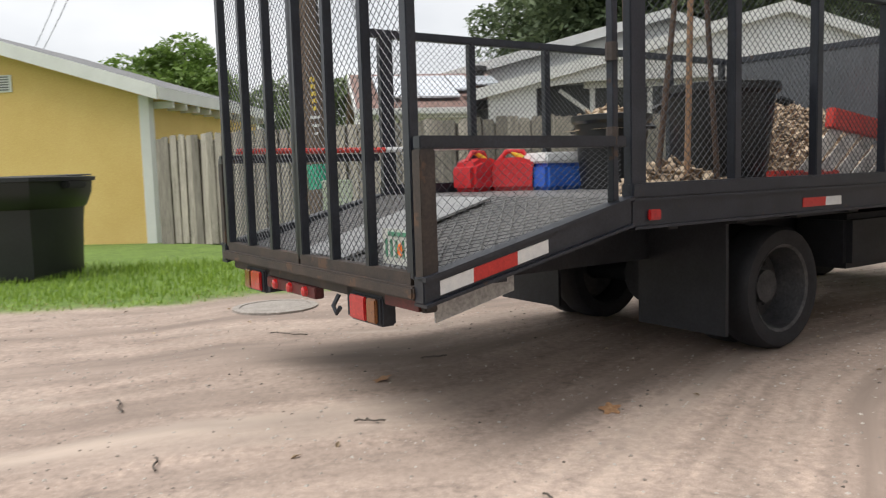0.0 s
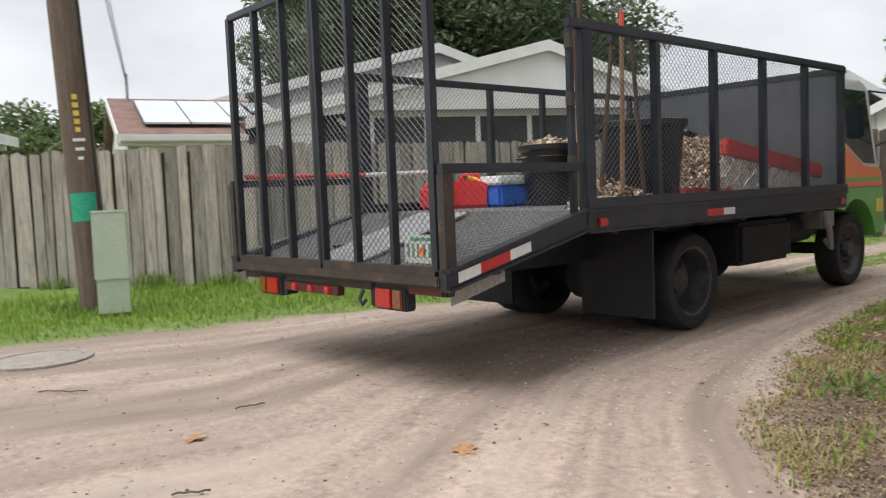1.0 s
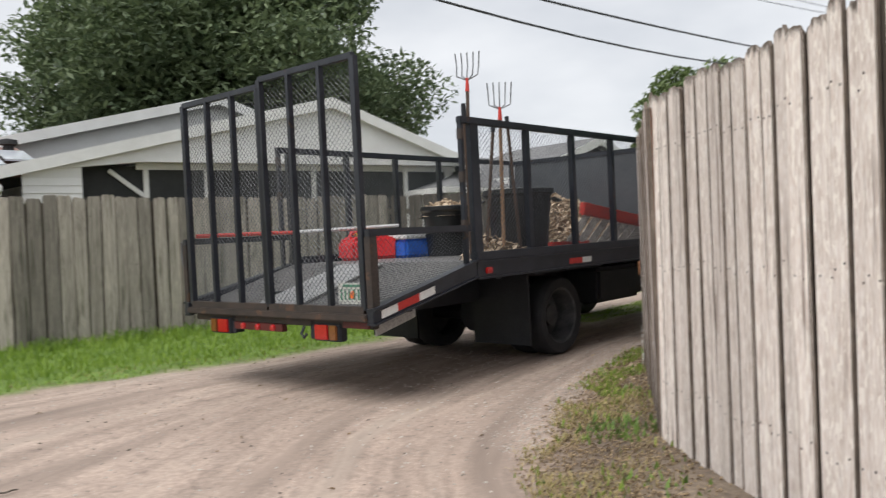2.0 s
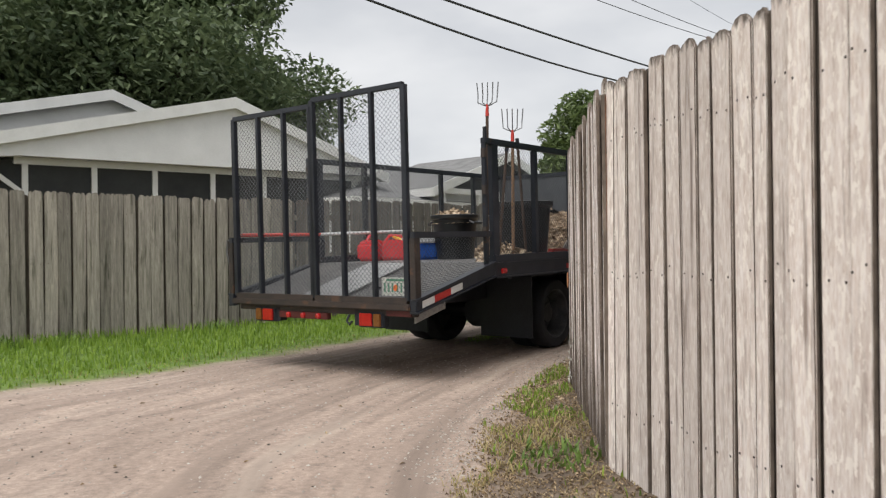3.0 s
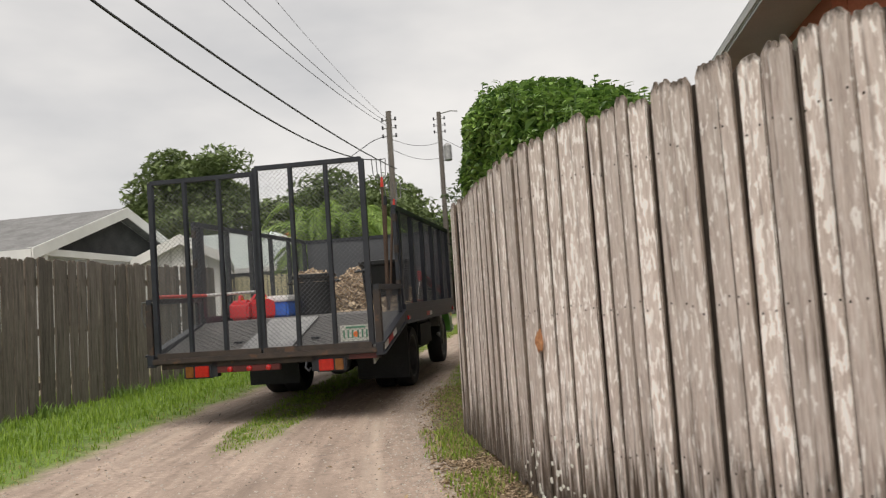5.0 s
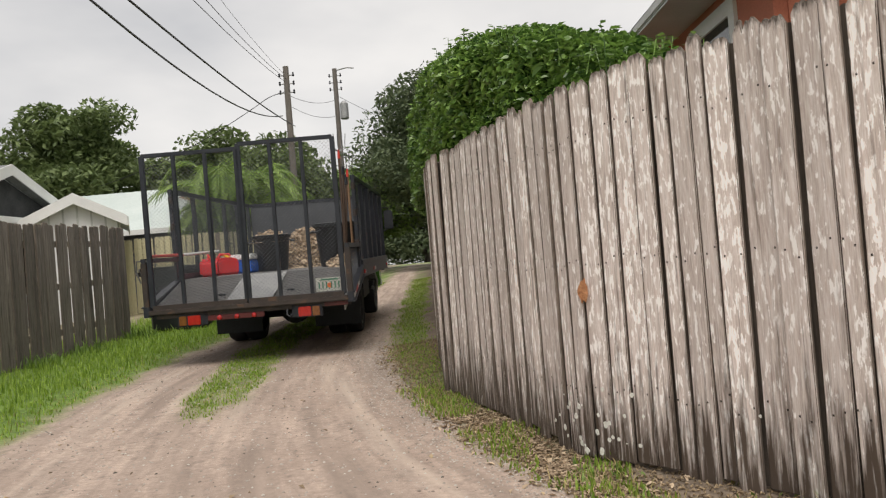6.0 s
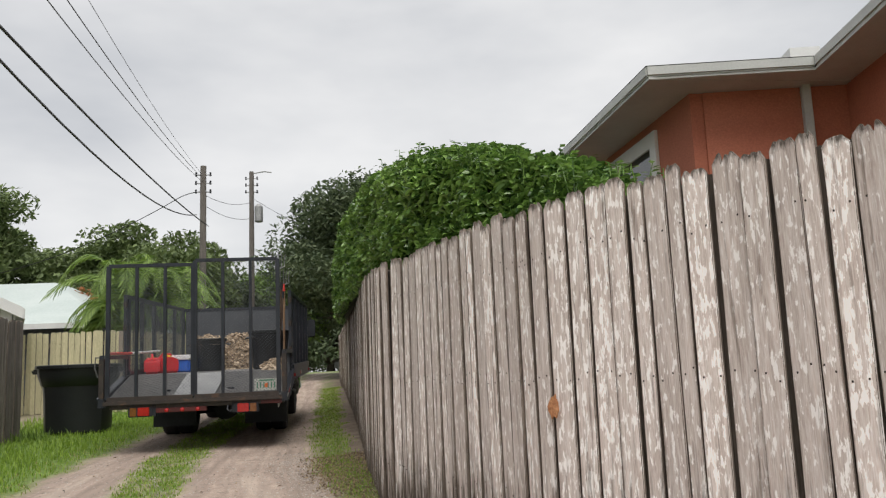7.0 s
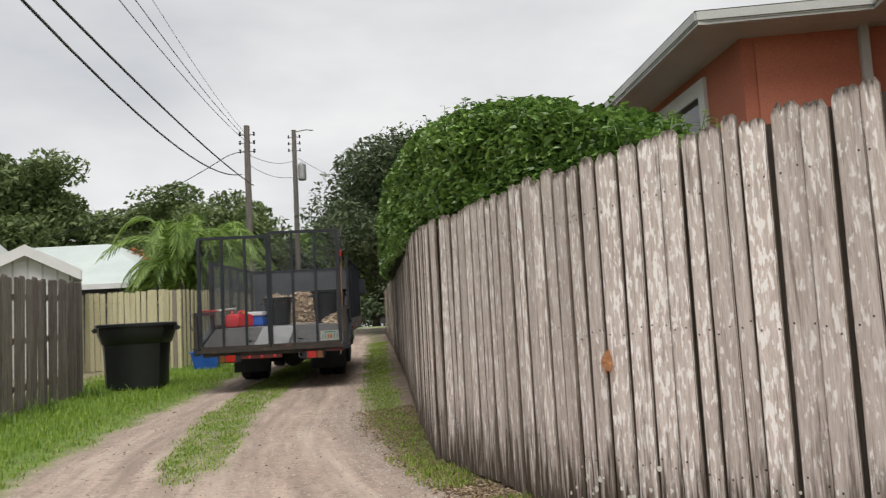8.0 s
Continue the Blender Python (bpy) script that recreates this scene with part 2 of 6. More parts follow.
DECK_STEEL = material("worn_deck_steel", ((0.11, 0.11, 0.11), (0.22, 0.21, 0.20)), 0.5, 0.5, scale=3, fine=60, bump=0.25)
PLATE_STEEL = material("bright_tread_plate", ((0.26, 0.26, 0.26), (0.38, 0.38, 0.37)), 0.5, 0.5, scale=4, fine=60, bump=0.25)
BOARD_GREY = material("dark_grey_sheet", ((0.052, 0.056, 0.064), (0.082, 0.088, 0.098)), 0.6, scale=2, fine=40, bump=0.05, grit=0.15)
CHASSIS = material("road_grimed_black", ((0.009, 0.011, 0.016), (0.020, 0.022, 0.028)), 0.6, scale=5, fine=60)
RUBBER = material("tyre_rubber", ((0.011, 0.012, 0.016), (0.023, 0.024, 0.028)), 0.75, scale=8, fine=70, bump=0.3)
RIM = material("dusty_wheel_rim", ((0.035, 0.037, 0.042), (0.10, 0.10, 0.105)), 0.5, 0.3, scale=9, fine=70)
DARK_RED = material("dull_red_paint", ((0.05, 0.010, 0.010), (0.10, 0.015, 0.014)), 0.5, scale=6, fine=60, bump=0.1)
RED_LENS = material("red_lens", ((0.30, 0.010, 0.012), (0.42, 0.016, 0.015)), 0.18, scale=30, fine=120, bump=0.1, coat=0.6)
AMBER_LENS = material("amber_lens", ((0.13, 0.045, 0.015), (0.19, 0.07, 0.02)), 0.18, scale=30, fine=120, bump=0.1, coat=0.6)
TAPE_RED = material("red_tape", ((0.42, 0.02, 0.02), (0.5, 0.04, 0.03)), 0.35, scale=30, fine=200, bump=0)
TAPE_WHITE = material("white_tape", ((0.62, 0.62, 0.62), (0.75, 0.74, 0.72)), 0.35, scale=30, fine=200, bump=0, grit=0.15)
PLATE_WHITE = material("plate_white", ((0.54, 0.55, 0.50), (0.64, 0.64, 0.60)), 0.4, scale=20, fine=100, bump=0, grit=0.15)
PLATE_GREEN = material("plate_green", ((0.06, 0.22, 0.13), (0.09, 0.27, 0.17)), 0.4, scale=20, fine=100, bump=0)
PAINT_ORANGE = material("orange_paint", ((0.86, 0.17, 0.025), (0.92, 0.22, 0.04)), 0.3, scale=3, fine=50, bump=0, coat=0.6, grit=0.1)
PAINT_GREEN = material("green_paint", ((0.10, 0.38, 0.06), (0.15, 0.46, 0.09)), 0.3, scale=3, fine=50, bump=0, coat=0.6, grit=0.1)
PAINT_YELLOW = material("yellow_paint", ((0.80, 0.55, 0.05), (0.85, 0.62, 0.08)), 0.35, scale=3, fine=50, bump=0, coat=0.5)
PAINT_WHITE = material("white_cab_paint", ((0.70, 0.70, 0.69), (0.78, 0.78, 0.77)), 0.3, scale=3, fine=50, bump=0, coat=0.6, grit=0.1)
CAST_GREY = material("cast_metal", ((0.25, 0.25, 0.25), (0.42, 0.42, 0.42)), 0.5, 0.6, scale=9, fine=60)
GLASS_DARK = glass_material("cab_glass")
RED_PLASTIC = material("red_plastic", ((0.50, 0.016, 0.022), (0.60, 0.03, 0.035)), 0.4, scale=5, fine=60, bump=0.05, grit=0.2)
BLUE_PLASTIC = material("blue_plastic", ((0.015, 0.085, 0.42), (0.03, 0.13, 0.52)), 0.4, scale=5, fine=60, bump=0.05, grit=0.2)
WHITE_PLASTIC = material("white_plastic", ((0.68, 0.69, 0.70), (0.76, 0.76, 0.76)), 0.4, scale=5, fine=60, bump=0.05)
YELLOW_PLASTIC = material("yellow_plastic", ((0.75, 0.55, 0.04), (0.8, 0.6, 0.06)), 0.4, scale=5, fine=60, bump=0.05)
BIN_BLACK = material("black_bin_plastic", ((0.004, 0.005, 0.006), (0.010, 0.011, 0.012)), 0.45, scale=3, fine=40, bump=0.15,
                     spots=(0.028, 0.028, 0.027), spot_scale=5, spot_at=0.70)
TOOL_WOOD = material("tool_handle_wood", ((0.24, 0.14, 0.08), (0.33, 0.20, 0.115)), 0.7, scale=5, stretch=(8, 8, 1), fine=30)
TOOL_DARK = material("dark_handle", ((0.05, 0.03, 0.02), (0.10, 0.06, 0.04)), 0.7, scale=5, stretch=(8, 8, 1), fine=30)
TINE = material("tine_steel", ((0.10, 0.10, 0.105), (0.2, 0.2, 0.2)), 0.45, 0.7, scale=9, fine=60)
RED_PAINT = material("red_implement_paint", ((0.46, 0.03, 0.02), (0.58, 0.05, 0.035)), 0.45, scale=4, fine=60, spots=(0.2, 0.06, 0.04), spot_scale=8, spot_at=0.66)
SLAT_GREY = material("galvanised_slat", ((0.24, 0.215, 0.20), (0.58, 0.55, 0.51)), 0.7, 0.0, scale=6, stretch=(1, 4, 4), fine=50)
CHIPS = leaf_material("wood_chips", (0.15, 0.10, 0.06), (0.56, 0.44, 0.31), 0.85, 0.0)
STUCCO_YELLOW = material("yellow_stucco", ((0.66, 0.44, 0.15), (0.75, 0.53, 0.20)), 0.85, scale=0.8, fine=45, bump=0.35, grit=0.2)
STUCCO_ORANGE = material("orange_stucco", ((0.41, 0.135, 0.080), (0.47, 0.165, 0.10)), 0.85, scale=0.8, fine=45, bump=0.35, grit=0.2)
TRIM_WHITE = material("white_trim_paint", ((0.66, 0.66, 0.64), (0.76, 0.76, 0.74)), 0.6, scale=2, fine=40, bump=0.08, grit=0.1)
TRIM_GREY = material("grey_gutter_paint", ((0.44, 0.45, 0.43), (0.52, 0.53, 0.50)), 0.5, scale=2, fine=40, bump=0.05, grit=0.1)
SIDING_WHITE = material("white_siding_paint", ((0.66, 0.66, 0.65), (0.75, 0.75, 0.74)), 0.65, scale=1.5, fine=40, bump=0.1, grit=0.12)
SHINGLE_GREY = material("grey_shingles", ((0.13, 0.13, 0.13), (0.22, 0.22, 0.22)), 0.9, scale=3, fine=30, bump=0.5)
SHINGLE_BROWN = material("brown_shingles", ((0.15, 0.09, 0.075), (0.24, 0.15, 0.125)), 0.9, scale=3, fine=30, bump=0.5)
ROOF_DARK = material("dark_roof_edge", ((0.03, 0.03, 0.032), (0.06, 0.06, 0.06)), 0.9, scale=3, fine=30, bump=0.4)
ROOF_MINT = material("pale_metal_roof", ((0.46, 0.53, 0.50), (0.56, 0.62, 0.59)), 0.45, 0.1, scale=1, fine=20, bump=0.05, grit=0.15)
SCREEN_DARK = material("dark_insect_screen", ((0.018, 0.02, 0.021), (0.035, 0.037, 0.037)), 0.8, scale=2, fine=200, bump=0)
# pale base colour holds the sky's reflection on the cells
SOLAR = material("solar_cells_sky_sheen", ((0.66, 0.70, 0.76), (0.74, 0.78, 0.83)), 0.25, 0.0, scale=2, fine=30, bump=0, coat=1.0, grit=0.08)
POLE_WOOD = material("treated_pole_wood", ((0.085, 0.06, 0.045), (0.15, 0.11, 0.085)), 0.9, scale=4, stretch=(6, 6, 0.5), fine=30, bump=0.6)
POLE_GREY = material("grey_pole_wood", ((0.10, 0.088, 0.078), (0.17, 0.15, 0.135)), 0.9, scale=4, stretch=(6, 6, 0.5), fine=30, bump=0.4)
CABLE = material("black_cable", ((0.015, 0.015, 0.016), (0.025, 0.025, 0.026)), 0.6, bump=0)
PEDESTAL_GREEN = material("pale_green_pedestal_paint", ((0.40, 0.47, 0.36), (0.47, 0.53, 0.42)), 0.5, scale=3, fine=40, bump=0.08, spots=(0.36, 0.38, 0.29), spot_scale=5, spot_at=0.74, grit=0.12)
RUST = material("rusted_steel", ((0.10, 0.05, 0.03), (0.18, 0.09, 0.05)), 0.9, scale=8, fine=60, bump=0.5)
TAG_GREEN = material("green_marker", ((0.01, 0.26, 0.15), (0.02, 0.33, 0.20)), 0.5, scale=8, fine=60, bump=0)
TAG_YELLOW = material("yellow_mark", ((0.62, 0.42, 0.05), (0.70, 0.50, 0.08)), 0.6, scale=8, fine=60, bump=0)
IRON = material("manhole_iron", ((0.24, 0.215, 0.19), (0.34, 0.305, 0.27)), 0.85, 0.1, scale=10, fine=60, bump=0.4)
BARK = material("oak_bark", ((0.06, 0.05, 0.04), (0.12, 0.10, 0.085)), 0.95, scale=5, stretch=(4, 4, 0.8), fine=20, bump=0.8)
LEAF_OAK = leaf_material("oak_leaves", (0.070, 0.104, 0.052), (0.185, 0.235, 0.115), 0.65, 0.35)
# the oak leaf colours about a fifth darker, with shade put into them
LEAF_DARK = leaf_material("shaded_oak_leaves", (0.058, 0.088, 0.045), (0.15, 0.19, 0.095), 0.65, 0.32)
LEAF_FAR = leaf_material("sunlit_tree_leaves", (0.085, 0.125, 0.045), (0.19, 0.25, 0.09), 0.65, 0.3)
LEAF_LIGHT = leaf_material("light_green_leaves", (0.10, 0.17, 0.035), (0.21, 0.32, 0.07), 0.6, 0.35)
LEAF_PALM = leaf_material("palm_leaves", (0.11, 0.20, 0.035), (0.28, 0.40, 0.085), 0.5, 0.35)
LEAF_HEDGE = leaf_material("hedge_leaves", (0.042, 0.100, 0.024), (0.27, 0.43, 0.10), 0.28, 0.22)
LEAF_RED = leaf_material("orange_blossom", (0.30, 0.09, 0.03), (0.45, 0.20, 0.07), 0.6)
GRASS = leaf_material("grass_blades", (0.14, 0.245, 0.028), (0.33, 0.455, 0.07), 0.55, 0.35)
GRASS_DRY = leaf_material("dry_grass_blades", (0.24, 0.20, 0.085), (0.46, 0.37, 0.17), 0.7, 0.2)
LITTER = leaf_material("fallen_leaves", (0.12, 0.08, 0.05), (0.52, 0.40, 0.25), 0.8, 0.05)
PEBBLE = leaf_material("shell_and_pebbles", (0.22, 0.18, 0.15), (0.50, 0.46, 0.41), 0.85, 0.0)


# ---------------------------------------------------------------- mesh tools
class Shape:
    """Collects vertices and faces for one mesh."""

    def __init__(self):
        self.v, self.f = [], []

    def add(self, verts, faces):
        k = len(self.v)
        self.v += [tuple(p) for p in verts]
        self.f += [tuple(i + k for i in q) for q in faces]
        return self

    def box(self, x0, x1, y0, y1, z0, z1, m=None):
        p = [(x0, y0, z0), (x1, y0, z0), (x1, y1, z0), (x0, y1, z0), (x0, y0, z1), (x1, y0, z1), (x1, y1, z1), (x0, y1, z1)]
        if m is not None:
            p = [m @ Vector(q) for q in p]
        return self.add(p, [(3, 2, 1, 0), (4, 5, 6, 7), (0, 1, 5, 4), (1, 2, 6, 5), (2, 3, 7, 6), (3, 0, 4, 7)])

    def beam(self, a, b, w, h, up=(0, 0, 1)):
        """A bar of width w and height h from a to b."""
        a, b = Vector(a), Vector(b)
        d = (b - a).normalized()
        s = d.cross(Vector(up))
        s = s.normalized() if s.length > 1e-5 else Vector((1, 0, 0))
        u = s.cross(d)
        p = [q + s * i * w / 2 + u * j * h / 2 for q in (a, b) for i, j in ((-1, -1), (1, -1), (1, 1), (-1, 1))]
        return self.add(p, [(0, 1, 2, 3), (7, 6, 5, 4), (0, 4, 5, 1), (1, 5, 6, 2), (2, 6, 7, 3), (3, 7, 4, 0)])

    def rod(self, a, b, r0, r1=None, n=10, caps=True):
        a, b = Vector(a), Vector(b)
        r1 = r0 if r1 is None else r1
        d = (b - a).normalized()
        s = d.orthogonal().normalized()
        u = d.cross(s)
        p = [q + (s * math.cos(6.28319 * i / n) + u * math.sin(6.28319 * i / n)) * r for q, r in ((a, r0), (b, r1)) for i in range(n)]
        f = [(i, (i + 1) % n, n + (i + 1) % n, n + i) for i in range(n)]
        if caps:
            f += [tuple(range(n - 1, -1, -1)), tuple(range(n, 2 * n))]
        return self.add(p, f)

    def tube(self, pts, r, n=6):
        """One unbroken round bar through all the points."""
        pts = [Vector(p) for p in pts]
        k = len(self.v)
        s = (pts[1] - pts[0]).orthogonal().normalized()
        for i, p in enumerate(pts):
            d = (pts[min(i + 1, len(pts) - 1)] - pts[max(i - 1, 0)]).normalized()
            s = (s - d * s.dot(d)).normalized()
            u = d.cross(s)
            self.v += [tuple(p + (s * math.cos(6.28319 * j / n) + u * math.sin(6.28319 * j / n)) * r) for j in range(n)]
        for i in range(len(pts) - 1):
            self.f += [(k + i * n + j, k + i * n + (j + 1) % n, k + (i + 1) * n + (j + 1) % n, k + (i + 1) * n + j) for j in range(n)]
        self.f += [tuple(k + j for j in range(n - 1, -1, -1)), tuple(k + (len(pts) - 1) * n + j for j in range(n))]
        return self

    def extrude(self, outline, axis, a, b):
        """A flat outline of (p, q) pairs, pushed from a to b along axis x, y or z."""
        n = len(outline)

        def at(p, q, s):
            return {"x": (s, p, q), "y": (p, s, q), "z": (p, q, s)}[axis]

        p = [at(*o, a) for o in outline] + [at(*o, b) for o in outline]
        return self.add(p, [tuple(range(n)), tuple(range(2 * n - 1, n - 1, -1))] + [(i, n + i, n + (i + 1) % n, (i + 1) % n) for i in range(n)])

    def lathe(self, profile, n=24, squash=0.0, m=None):
        """A turned body about z from (radius, z) pairs; squash > 0 makes it more square."""
        k = len(self.v)
        for r, z in profile:
            for i in range(n):
                a = 6.28319 * (i + 0.5) / n
                c, s = math.cos(a), math.sin(a)
                e = 1 + squash * (1 / max(abs(c), abs(s)) - 1)
                q = Vector((r * c * e, r * s * e, z))
                self.v.append(tuple(m @ q if m is not None else q))
        for j in range(len(profile) - 1):
            for i in range(n):
                i2 = (i + 1) % n
                self.f.append((k + j * n + i, k + j * n + i2, k + (j + 1) * n + i2, k + (j + 1) * n + i))
        self.f.append(tuple(k + i for i in range(n - 1, -1, -1)))
        last = k + (len(profile) - 1) * n
        self.f.append(tuple(last + i for i in range(n)))
        return self

    def mesh(self, name, mat, bevel=0.0, smooth=35):
        me = bpy.data.meshes.new(name)
        me.from_pydata(self.v, [], self.f)
        me.update()
        bm = bmesh.new()
        bm.from_mesh(me)
        if len(bm.faces) < 4000:
            bmesh.ops.recalc_face_normals(bm, faces=bm.faces)
        if bevel:
            bmesh.ops.bevel(bm, geom=[e for e in bm.edges if e.is_manifold and e.calc_face_angle(0) > 0.6], offset=bevel, segments=2, affect="EDGES", clamp_overlap=True)
        bm.to_mesh(me)
        bm.free()
        if smooth:
            me.polygons.foreach_set("use_smooth", [True] * len(me.polygons))
            me.set_sharp_from_angle(angle=radians(smooth))
        me.materials.append(mat)
        return me


def part(name, shape, mat, parent, label="", bevel=0.0, at=None):
    ob = new(name, shape.mesh(name, mat, bevel) if isinstance(shape, Shape) else shape)
    ob.parent = parent
    if at is not None:
        ob.matrix_basis = at
    return tagged(ob, label)


def thing(name, label, category, at=None, group="", kind=""):
    ob = new(name)
    if at is not None:
        ob.matrix_basis = at
    return tagged(ob, label, category, group, kind)


def single(name, shape, mat, label, category, at=None, group="", kind="", bevel=0.0, smooth=35):
    ob = new(name, shape.mesh(name, mat, bevel, smooth) if isinstance(shape, Shape) else shape)
    if at is not None:
        ob.matrix_basis = at
    return tagged(ob, label, category, group, kind)


def smooth_step(k):
    k = min(max(k, 0.0), 1.0)
    return k * k * (3 - 2 * k)


def along(table, y):
    return float(np.interp(y, [p[0] for p in table], [p[1] for p in table]))


# ---------------------------------------------------------------- plan
LEFT_EDGE = ((-60, -4), (-8, -3.2), (-4.4, -2.1), (-3, -2.15), (-2.4, -2.6), (-1.2, -2.5), (0.4, -2.6), (1.5, -2.45), (3.6, -2.75), (6.5, -3.25), (9, -3.4), (14, -3.6), (20, -3.9), (40, -5.4), (200, -18))
RIGHT_EDGE = ((-60, 12), (-1.2, 4.9), (0.33, 2.6), (0.7, 2.05), (1.1, 1.7), (2.1, 1.05), (2.9, 0.66), (4.1, 0.1), (6, -0.45), (7.7, -0.85), (12.2, -1.27), (20.2, -1.78), (32.6, -2.55), (200, -14))
STRIP_LEFT = ((5.0, -1.85), (5.5, -2.05), (7.4, -2.55), (9.2, -2.80), (13.8, -3.1), (25, -3.6), (60, -6.5))
STRIP_RIGHT = ((5.0, -1.75), (6.2, -1.78), (7.8, -1.95), (10.1, -2.2), (13.2, -2.3), (25, -2.9), (60, -5.6))
FENCE_RIGHT = ((6.3, -1.2), (4.22, 0.24), (2.19, 1.59), (0.71, 3.545), (-0.09, 5.85), (-0.22, 7.5), (-0.34, 9.8), (-0.47, 12.2), (-0.62, 14.7), (-0.80, 17.4), (-0.98, 20.2), (-1.25, 24.3), (-1.52, 28.4), (-1.8, 32.6))
FENCE_LEFT = ((-9.15, -4.5), (-7.3, -2.2), (-6.5, -1.2), (-5.75, 0.3), (-5.85, 3.0), (-5.55, 5.5), (-5.35, 7.7), (-5.5, 9.9), (-5.62, 12.5))


RISE = ((3.5, 0.0), (5.5, 0.02), (8.0, 0.075), (10.0, 0.12), (12.5, 0.18), (16.0, 0.28), (20.0, 0.40), (33.0, 0.72), (60.0, 1.15), (90.0, 1.3))


def rise(y):
    """The alley climbs a little as it goes on."""
    return along(RISE, y)


def height(x, y):
    z = rise(y)
    if -9 < x < 8 and -8 < y < 26:
        z += 0.016 * noise.noise((x * 0.9, y * 0.9, 1.3)) + 0.003 * noise.noise((x * 3, y * 3, 4.1))
        z += 0.035 * smooth_step((along(LEFT_EDGE, y) - x) / 0.5)
        z += 0.05 * smooth_step((x - along(RIGHT_EDGE, y) - 0.1) / 0.7)
    return z


def cover(x, y):
    """How much bare soil and how much turf covers the ground at a spot."""
    n1, n2 = noise.noise((x * 1.1, y * 1.1, 9)), noise.noise((x * 4.2, y * 4.2, 3))
    wob = 0.16 * n1 + 0.10 * n2
    left = smooth_step((along(LEFT_EDGE, y) + wob - x) / 0.22)
    right = x - along(RIGHT_EDGE, y) + wob
    soil = smooth_step(right / 0.3)
    turf = left
    if y > 4.8 and right < 0:
        a, b = along(STRIP_LEFT, y), along(STRIP_RIGHT, y)
        turf = max(turf, smooth_step((min(x - a, b - x) + 0.5 * wob + 0.05) / 0.15) * smooth_step((y - 4.9 + 3 * wob) / 2.0) * (0.55 + 0.45 * smooth_step(0.5 + 2.5 * n2)))
    if right > 0:
        mid = smooth_step((y - 2.6) / 2.0)
        turf = soil * mid * smooth_step((0.70 - right + 2 * wob) / 0.25) * 0.9
        soil = soil * (1 - 0.7 * turf)
    if y < -8 or x < -10 or x > 9 or y > 60:
        turf, soil = max(turf, 0.8), 0.0
    if x < -6.3 and y > 0:
        turf, soil = 0.35, 0.35
    return soil, turf


def axis_steps(dense0, dense1, step, reach):
    inner = list(np.arange(dense0, dense1 + 1e-6, step))
    lo, hi, d = [], [], step
    a, b = inner[0], inner[-1]
    while a > -reach or b < reach:
        d *= 1.35
        a, b = a - d, b + d
        lo.append(a)
        hi.append(b)
    return lo[::-1] + inner + hi


gx, gy = axis_steps(-7.5, 5.5, 0.11, 900), axis_steps(-5.5, 16.5, 0.14, 900)
verts = [(x, y, height(x, y)) for y in gy for x in gx]
w = len(gx)
faces = [(j * w + i, j * w + i + 1, (j + 1) * w + i + 1, (j + 1) * w + i) for j in range(len(gy) - 1) for i in range(w - 1)]
me = bpy.data.meshes.new("ground")
me.from_pydata(verts, [], faces)
layer = me.color_attributes.new("cover", "FLOAT_COLOR", "POINT")
flat = []
for x, y, z in verts:
    s, t = cover(x, y)
    a, b = along(LEFT_EDGE, y), along(RIGHT_EDGE, y)
    flat += [s, t, (x - a) / (b - a), 1.0]
layer.data.foreach_set("color", flat)
me.polygons.foreach_set("use_smooth", [True] * len(me.polygons))
me.materials.append(GROUND)
tagged(new("ground", me), "sandy dirt alley with wheel tracks and grassy verges", "ground", kind="structure")


# ---------------------------------------------------------------- fences
def picket_mesh(name, mat, w, h, seed, worn=0.014):
    """One dog-eared board with a ragged, slightly split top and a few nail heads."""
    r = random.Random(seed)
    t = 0.018
    c = min(r.uniform(0.020, 0.038), w * 0.30)
    top = [(-w / 2, h - c - r.uniform(0, worn)), (-w / 2 + c * 0.8, h - r.uniform(0, worn))]
    inner = 7
    for i in range(1, inner):
        x = -w / 2 + c * 0.8 + (w - 1.6 * c) * (i + r.uniform(-0.3, 0.3)) / inner
        top.append((x, h - r.uniform(0, worn) - (r.uniform(0.01, 0.035) if r.random() < 0.12 else 0.0)))
    top += [(w / 2 - c * 0.8, h - r.uniform(0, worn)), (w / 2, h - c - r.uniform(0, worn))]
    bow, chip = r.uniform(-0.005, 0.005), r.uniform(0.0, 0.004)
    rows = [0.0, 0.2 * h, 0.38 * h, 0.56 * h, 0.74 * h, 0.88 * h]
    left = [(-w / 2 + bow * math.sin(3.1 * z / h) + r.uniform(0, chip), z) for z in rows]
    right = [(w / 2 + bow * math.sin(3.1 * z / h) - r.uniform(0, chip), z) for z in rows]
    s = Shape().extrude(left + top + right[::-1], "y", -t / 2, t / 2)
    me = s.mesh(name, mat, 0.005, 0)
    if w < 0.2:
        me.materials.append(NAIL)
        me.materials.append(EDGE_SHADE)
        # worn side faces, coloured darker so that the gaps look shaded
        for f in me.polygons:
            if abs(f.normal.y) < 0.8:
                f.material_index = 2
        nails = Shape()
        for z in (0.33, 0.93, tall_nail(h)):
            for x in (-0.28 * w, 0.30 * w):
                x, z2 = x + r.uniform(-0.012, 0.012), z + r.uniform(-0.02, 0.02)
                if r.random() < 0.85:
                    nails.box(x - 0.0034, x + 0.0034, -t / 2 - 0.001, t / 2 + 0.001, z2 - 0.004, z2 + 0.004)
        bm = bmesh.new()
        bm.from_mesh(me)
        vs = [bm.verts.new(p) for p in nails.v]
        for f in nails.f:
            bm.faces.new([vs[i] for i in f]).material_index = 1
        bm.to_mesh(me)
        bm.free()
    return me


def tall_nail(h):
    return h - 0.27


